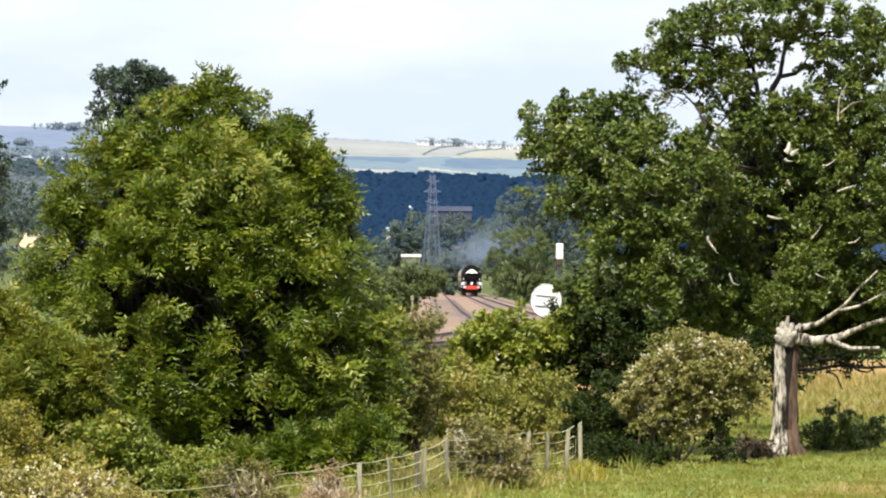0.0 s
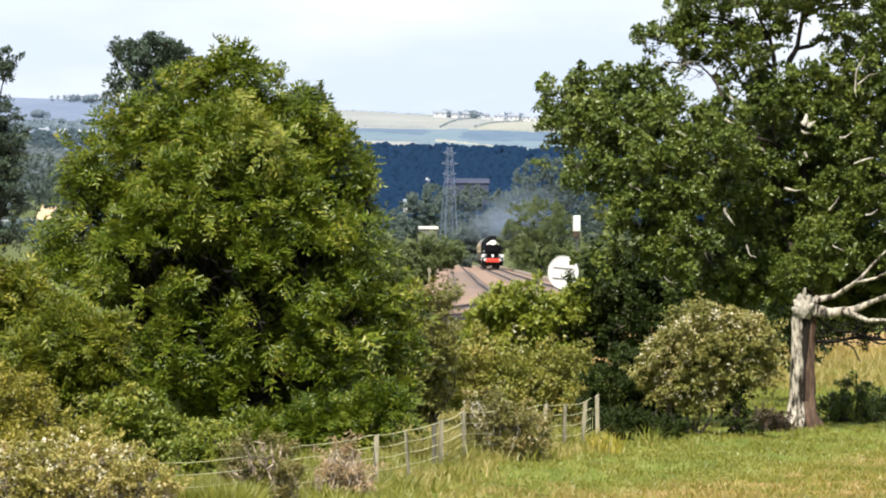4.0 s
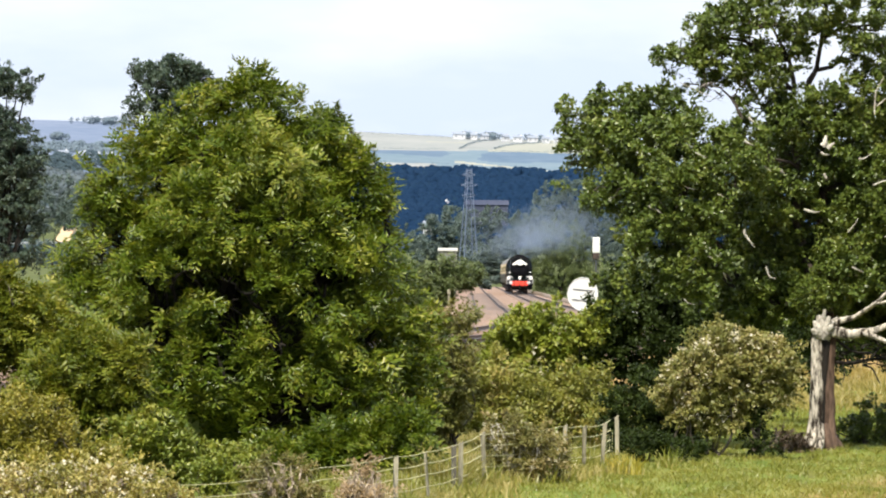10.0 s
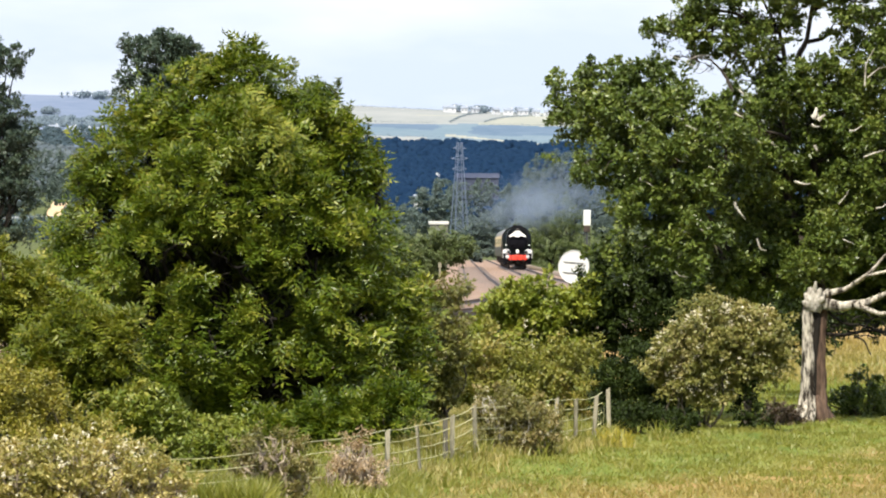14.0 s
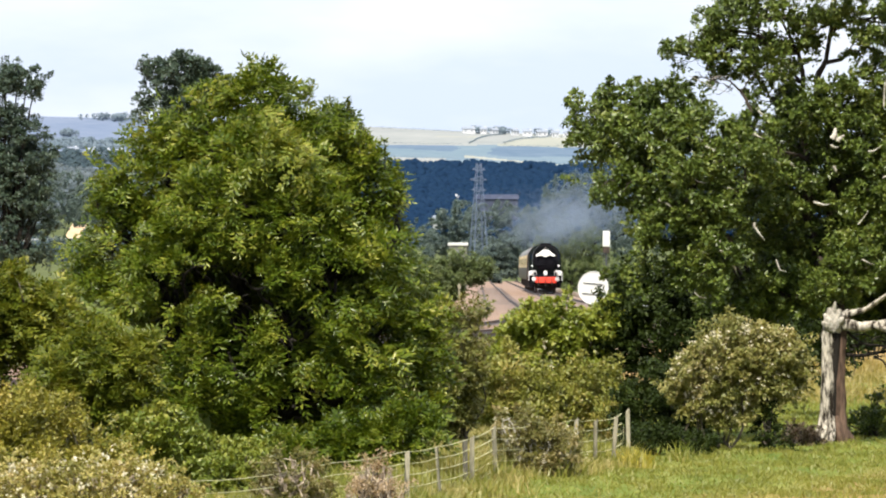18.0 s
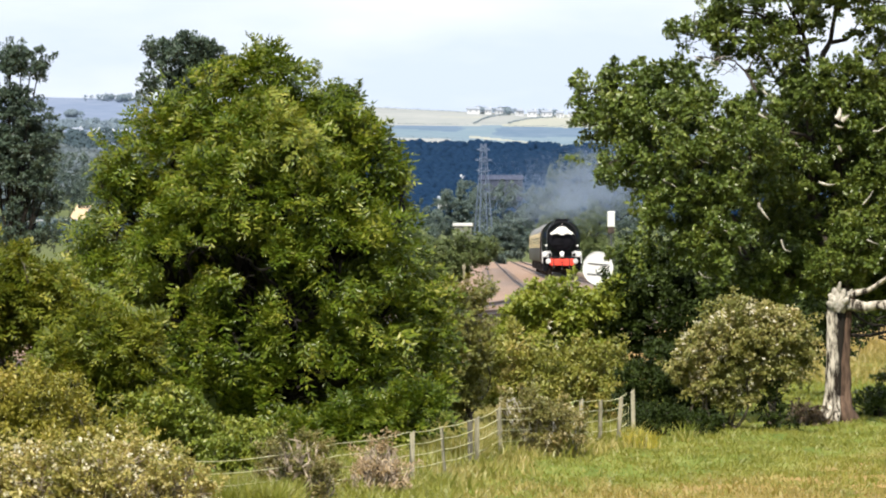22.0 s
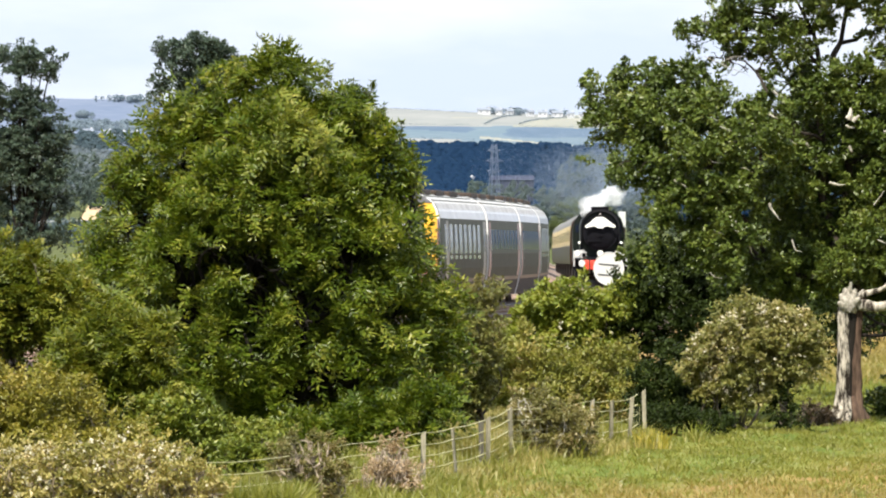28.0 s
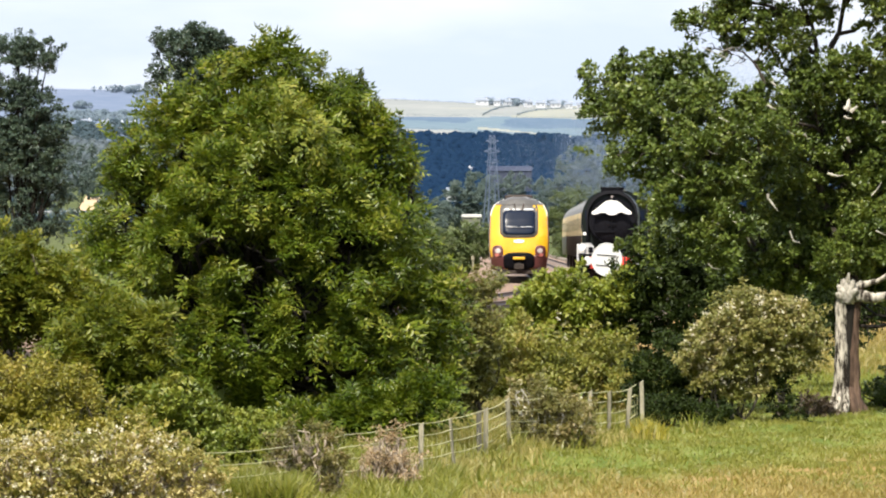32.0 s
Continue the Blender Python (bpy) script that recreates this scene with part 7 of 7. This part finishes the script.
def build_signal():
    x, y, z = 7.6, 600, 2.36
    gz = ground_at(x, y) - 0.2
    ob = thing("signal_post", "white signal head seen from behind on a slim post", "railway signal", pose(x, y, gz))
    h = z - gz
    part("signal_head", boxed(-0.22, 0.22, -0.12, 0.2, h - 0.48, h + 0.45, 0.04), SIGN_WHITE, ob, "white box-shaped signal head")
    part("base_box", boxed(-0.2, 0.2, -0.1, 0.16, h - 0.85, h - 0.49, 0.02), UNDERGEAR, ob, "black base under the head")
    p = bmesh.new()
    rod(p, (0, 0.05, 0), (0, 0.05, h - 0.8), 0.07, seg=12)
    part("post", p, GALV, ob)
    lad = bmesh.new()
    for s in (-0.16, 0.16):
        rod(lad, (s, 0.25, 0), (s, 0.25, h - 0.8), 0.02, seg=6)
    for k in range(int((h - 0.9) / 0.3)):
        rod(lad, (-0.16, 0.25, 0.3 + 0.3 * k), (0.16, 0.25, 0.3 + 0.3 * k), 0.012, seg=6)
    part("ladder", lad, GALV, ob)


def build_lineside():
    for x, y, h in ((-1.4, 780, 1.6), (-1.2, 900, 1.6)):
        gz = ground_at(x, y)
        ob = thing("marker_post", "short pale lineside marker post", "marker post", pose(x, y, gz), "marker posts")
        part("shaft", boxed(-0.06, 0.06, -0.06, 0.06, -0.2, h, 0.02), POST_WOOD, ob)
        part("plate", boxed(-0.12, 0.12, -0.09, -0.065, h - 0.40, h - 0.1, 0.01), POST_WOOD, ob)
    for x, y, w in ((8.4, 640, 0.55), (8.5, 760, 0.6), (8.3, 880, 0.5), (8.6, 530, 0.5)):
        gz = ground_at(x, y)
        ob = thing("equipment_cabinet", "low pale lineside equipment cabinet", "cabinet", pose(x, y, gz), "equipment cabinets")
        part("body", boxed(-w / 2, w / 2, -0.25, 0.25, -0.1, 0.6, 0.02), SIGN_WHITE, ob)
        part("lid", boxed(-w / 2 - 0.03, w / 2 + 0.03, -0.28, 0.28, 0.6, 0.66, 0.015), SIGN_WHITE, ob)
        part("door", boxed(-w / 2 + 0.05, w / 2 - 0.05, -0.265, -0.25, 0.0, 0.54, 0.004), SIGN_WHITE, ob)


build_sign()
build_signal()
build_lineside()


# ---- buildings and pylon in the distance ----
# distance haze is mixed into these roof, sheet, wall and steel colours
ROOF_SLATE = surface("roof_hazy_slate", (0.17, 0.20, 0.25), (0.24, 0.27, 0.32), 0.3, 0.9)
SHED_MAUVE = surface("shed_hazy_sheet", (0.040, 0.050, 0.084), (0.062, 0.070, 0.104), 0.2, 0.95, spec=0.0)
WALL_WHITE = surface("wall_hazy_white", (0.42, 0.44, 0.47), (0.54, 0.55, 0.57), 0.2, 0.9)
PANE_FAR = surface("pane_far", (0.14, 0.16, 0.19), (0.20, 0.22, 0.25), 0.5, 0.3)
PYLON_STEEL = surface("pylon_hazed_steel", (0.080, 0.110, 0.180), (0.115, 0.150, 0.225), 0.3, 0.7)


def house(name, label, x, y, z, w, d, h, turn, group="", deep=2.5):
    ob = thing(name, label, "house", pose(x, y, z, 0, 0, turn), group)
    wall = part("wall", boxed(-w / 2, w / 2, -d / 2, d / 2, -deep, h), WALL_WHITE, ob)
    bm = bmesh.new()
    e = 0.3
    v = [bm.verts.new(p) for p in ((-w / 2 - e, -d / 2 - e, h), (w / 2 + e, -d / 2 - e, h), (w / 2 + e, d / 2 + e, h), (-w / 2 - e, d / 2 + e, h), (-w / 2 - e, 0, h + d * 0.4), (w / 2 + e, 0, h + d * 0.4))]
    for f in ((0, 1, 5, 4), (2, 3, 4, 5), (0, 4, 3), (1, 2, 5), (3, 2, 1, 0)):
        bm.faces.new([v[k] for k in f])
    roof = part("roof", bm, ROOF_SLATE, ob)
    part("chimney", boxed(w / 2 - 1.0, w / 2 - 0.4, -0.3, 0.3, h, h + d * 0.4 + 0.5), WALL_WHITE, roof)
    for k in range(max(2, int(w / 2.5))):
        u = -w / 2 + (k + 0.5) * w / max(2, int(w / 2.5))
        part("window", boxed(u - 0.4, u + 0.4, -d / 2 - 0.03, -d / 2 + 0.05, h * 0.4, h * 0.8), PANE_FAR, wall)
    return ob


for _i, (_x, _y, _w, _t) in enumerate([(-4.4, 4905, 6.0, 5), (3.0, 4914, 3.0, -8), (8.0, 4908, 3.2, 25), (24, 4905, 4.4, -4), (31, 4910, 5.0, 12), (37.5, 4905, 3.6, 0), (44, 4910, 5.0, -10), (18, 4911, 3.0, 30)]):
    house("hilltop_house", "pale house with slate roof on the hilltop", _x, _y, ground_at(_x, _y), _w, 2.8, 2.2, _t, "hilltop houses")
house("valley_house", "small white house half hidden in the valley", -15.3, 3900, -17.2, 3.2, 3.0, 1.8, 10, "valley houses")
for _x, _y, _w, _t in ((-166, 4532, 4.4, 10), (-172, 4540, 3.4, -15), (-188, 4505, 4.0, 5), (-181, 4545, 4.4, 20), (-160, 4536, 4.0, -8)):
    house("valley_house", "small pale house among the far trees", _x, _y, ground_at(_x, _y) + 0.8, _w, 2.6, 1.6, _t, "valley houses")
_shed = thing("farm_shed", "long low farm shed before the wood, haze mixed into its mauve-grey", "shed", pose(6.4, 3450, -7.2, 0, 0, 4))
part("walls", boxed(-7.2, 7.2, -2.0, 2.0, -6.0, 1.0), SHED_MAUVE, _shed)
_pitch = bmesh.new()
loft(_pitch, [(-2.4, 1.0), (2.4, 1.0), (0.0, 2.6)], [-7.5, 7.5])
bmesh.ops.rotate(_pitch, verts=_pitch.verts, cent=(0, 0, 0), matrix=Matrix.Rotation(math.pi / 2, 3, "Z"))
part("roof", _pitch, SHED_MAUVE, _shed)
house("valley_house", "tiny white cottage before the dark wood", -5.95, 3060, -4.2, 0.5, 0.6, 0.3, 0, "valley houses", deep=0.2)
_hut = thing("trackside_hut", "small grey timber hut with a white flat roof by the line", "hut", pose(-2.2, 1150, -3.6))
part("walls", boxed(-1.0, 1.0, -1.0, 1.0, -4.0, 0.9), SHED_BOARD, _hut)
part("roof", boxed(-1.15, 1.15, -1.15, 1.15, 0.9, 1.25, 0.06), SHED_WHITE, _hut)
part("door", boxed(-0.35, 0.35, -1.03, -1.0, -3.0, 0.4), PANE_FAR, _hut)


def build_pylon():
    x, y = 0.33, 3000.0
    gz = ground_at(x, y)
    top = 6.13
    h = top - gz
    ob = thing("electricity_pylon", "tall lattice electricity pylon in the valley, its steel tinted haze blue", "pylon", pose(x, y, gz, 0, 0, 20))
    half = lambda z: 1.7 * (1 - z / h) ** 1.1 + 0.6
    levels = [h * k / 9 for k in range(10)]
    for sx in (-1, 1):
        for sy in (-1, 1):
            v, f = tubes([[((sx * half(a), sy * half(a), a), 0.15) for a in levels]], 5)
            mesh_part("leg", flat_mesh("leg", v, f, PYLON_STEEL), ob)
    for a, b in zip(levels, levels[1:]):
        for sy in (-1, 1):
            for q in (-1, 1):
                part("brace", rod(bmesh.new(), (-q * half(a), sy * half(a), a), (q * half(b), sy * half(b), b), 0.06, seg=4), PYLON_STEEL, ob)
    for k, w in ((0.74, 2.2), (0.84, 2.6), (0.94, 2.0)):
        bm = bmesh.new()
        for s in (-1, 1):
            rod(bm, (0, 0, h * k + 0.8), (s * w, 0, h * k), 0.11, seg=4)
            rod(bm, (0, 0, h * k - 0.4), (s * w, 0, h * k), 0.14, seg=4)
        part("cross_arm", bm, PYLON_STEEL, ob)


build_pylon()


def blobs(name, label, spots, size, mat, seed, tall=1.2, per=44):
    """Far treetops, each a rough crown of a few dozen leafy sprays."""
    rng = np.random.default_rng(seed)
    spots = np.asarray(spots, float)
    k = np.repeat(np.arange(len(spots)), per)
    r = (size * rng.uniform(0.55, 1.3, len(spots)))[k]
    d = unit(rng.normal(0, 1, (len(k), 3)) + np.array([0, -0.3, 0.35]))
    pos = spots[k] + d * r[:, None] * np.array([1, 1, tall]) * rng.uniform(0.75, 1.05, len(k))[:, None]
    way = unit(np.cross(d, rng.normal(0, 1, d.shape)))
    side = unit(np.cross(way, d))
    leaf = r * rng.uniform(0.35, 0.65, len(k))
    v, f = leaf_arrays(pos, way, side, leaf, leaf * 0.8)
    return tagged(new(name, flat_mesh(name, v, f, mat)), label, "trees", kind="stuff")


def treetops(name, label, spots, size, mat, seed, tall=1.4):
    """A wood's canopy: lumpy solid tops with ragged sprays over them."""
    rng = np.random.default_rng(seed + 40)
    spots = np.asarray(spots, float)
    seg, rings = 7, 5
    w = np.arange(seg) * 2 * math.pi / seg
    lat = np.linspace(-0.5, 1.4, rings)
    unit_top = np.array([(math.cos(a) * math.cos(q), math.cos(a) * math.sin(q), math.sin(a)) for a in lat for q in w])
    face = np.array([(r * seg + k, r * seg + (k + 1) % seg, (r + 1) * seg + (k + 1) % seg, (r + 1) * seg + k) for r in range(rings - 1) for k in range(seg)])
    kinds = []
    for k in range(9):
        lump = np.array([1 + 0.4 * noise.noise(Vector(q) * 1.7 + Vector((k * 5, 0, 0))) + 0.25 * noise.noise(Vector(q) * 4.5 + Vector((0, k * 3, 0))) for q in unit_top])
        kinds.append(unit_top * lump[:, None] * np.array([1, 1, tall]))
    kinds = np.array(kinds)
    r = size * rng.uniform(0.6, 1.3, len(spots))
    v = (kinds[rng.integers(0, 9, len(spots))] * r[:, None, None] + spots[:, None, :]).reshape(-1, 3)
    f = (face[None] + (np.arange(len(spots)) * seg * rings)[:, None, None]).reshape(-1, 4)
    return tagged(new(name, flat_mesh(name, v, f, mat, True)), label, "trees", kind="stuff")


def wood_spots(rng, n, x0, x1, y0, y1, lift):
    x, y = rng.uniform(x0, x1, n), rng.uniform(y0, y1, n)
    return np.stack([x, y, land_height(x, y) + lift], -1)


_rng = np.random.default_rng(17)
treetops("dark_wood", "wood covering the slope beyond the valley, haze blue mixed into its dark leaf colour", wood_spots(_rng, 6000, -115, 130, 4040, 4472, 3.2), 2.3, LEAF_WOOD, 1, 0.9)
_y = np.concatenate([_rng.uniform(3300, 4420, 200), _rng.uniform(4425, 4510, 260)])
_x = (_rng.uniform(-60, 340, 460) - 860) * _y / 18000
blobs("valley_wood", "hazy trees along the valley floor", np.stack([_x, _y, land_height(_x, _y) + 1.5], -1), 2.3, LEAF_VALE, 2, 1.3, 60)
_lines = []
for _x0, _y0, _x1, _y1 in ((-60, 4750, -6, 4742), (-4, 4752, 12, 4915), (10, 4736, 60, 4738), (12, 4756, 34, 4890), (-40, 4602, -8, 4600), (34, 4890, 60, 4930), (-50, 4935, -7, 4930)):
    _m = int(math.hypot(_x1 - _x0, _y1 - _y0) / 1.0)
    for _k in range(_m):
        _t = _k / _m
        _x, _y = _x0 + (_x1 - _x0) * _t, _y0 + (_y1 - _y0) * _t
        _lines.append((_x, _y, ground_at(_x, _y) + 0.3 + 0.5 * _rng.random()))
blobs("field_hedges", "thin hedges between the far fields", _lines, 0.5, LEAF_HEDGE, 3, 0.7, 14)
_clumps = []
for _cx, _cy, _w, _n in ((1, 4925, 4, 8), (9, 4930, 8, 18), (30, 4930, 8, 8), (-178, 4940, 11, 30), (-191, 4730, 4, 34), (-160, 4500, 9, 16), (55, 4925, 8, 12)):
    for _k in range(_n):
        _x, _y = _cx + _rng.normal(0, _w * 0.5), _cy + _rng.normal(0, 6)
        _clumps.append((_x, _y, ground_at(_x, _y) + 1.6))
_x, _y = _rng.uniform(-225, -128, 800), _rng.uniform(4110, 4440, 800)
_ok = ~((_x > -176) & (_x < -152) & (_y < 4200))
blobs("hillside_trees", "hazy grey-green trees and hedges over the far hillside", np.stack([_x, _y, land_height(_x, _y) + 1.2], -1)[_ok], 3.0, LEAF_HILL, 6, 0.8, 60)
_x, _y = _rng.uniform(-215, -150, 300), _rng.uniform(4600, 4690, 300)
blobs("hillside_wood", "wood along the foot of the far hill, leaf colour hazed to blue-grey", np.stack([_x, _y, land_height(_x, _y) + 0.6], -1), 1.6, LEAF_HEDGE, 7, 0.9, 40)
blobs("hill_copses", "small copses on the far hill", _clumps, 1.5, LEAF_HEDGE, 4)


def motions():
    """Everything that moves: both trains along the line, and the engine's smoke and steam."""
    times = [k * 0.5 for k in range(65)]
    walk(ENGINE, [(t, vehicle_pose(steam_run(t), SPACING)) for t in times])
    walk(TENDER, [(t, vehicle_pose(steam_run(t) - 15.4, SPACING)) for t in times])
    for k, c in enumerate(COACHES):
        walk(c, [(t, vehicle_pose(steam_run(t) - 29.2 - 20.2 * k, SPACING)) for t in times])
    for k, c in enumerate(DMU):
        walk(c, [(t, vehicle_pose(dmu_run(t) - 11.5 - 23.4 * k, 0.0, 180.0 if k == 3 else 0.0)) for t in times])
    for i, (ob, back, side, up) in enumerate(SMOKES):
        rows = []
        for t in times:
            m = vehicle_pose(steam_run(t), SPACING)
            w = t * 1.3 + i * 1.9
            rows.append((t, m @ pose(side + 0.3 * math.sin(w), back + 0.8 * math.sin(w * 0.7), up + 0.25 * math.cos(w * 0.9), 0, 0, 20 * math.sin(w * 0.4))))
        walk(ob, rows)
    for k, ob in enumerate(SHOOTS):
        foot = ob.location.copy()
        rows = []
        for t in times:
            gust = math.sin(t * 0.9 + k * 0.3) + 0.6 * math.sin(t * 2.3 + k * 1.1)
            rows.append((t, pose(foot.x, foot.y, foot.z, 3.0 * math.cos(t * 1.7 + k), 5.0 * gust + 4.0, 0)))
        walk(ob, rows)
    for ob, leave, drift in STEAMS:
        rows = []
        for t in [k * 0.25 for k in range(129)]:
            a = min(max(0.0, t - leave), 4.0)
            sink = math.exp(-4.0 * max(0.0, a - 1.2))
            across = (drift - 0.55) * (1 - math.exp(-6 * a)) + 1.5 * max(0.0, a - 0.25)
            lift = 1.45 * (1 - math.exp(-6 * a)) + (0.75 + 0.6 * drift) * max(0.0, a - 0.2)
            m = vehicle_pose(steam_run(t), SPACING)
            rows.append((t, m @ pose(across * sink, 2.2 + 3.0 * a + 4.0 * min(a, 3.0) ** 2, 2.6 + lift * sink, 0, 0, 15 * a)))
        walk(ob, rows)


motions()
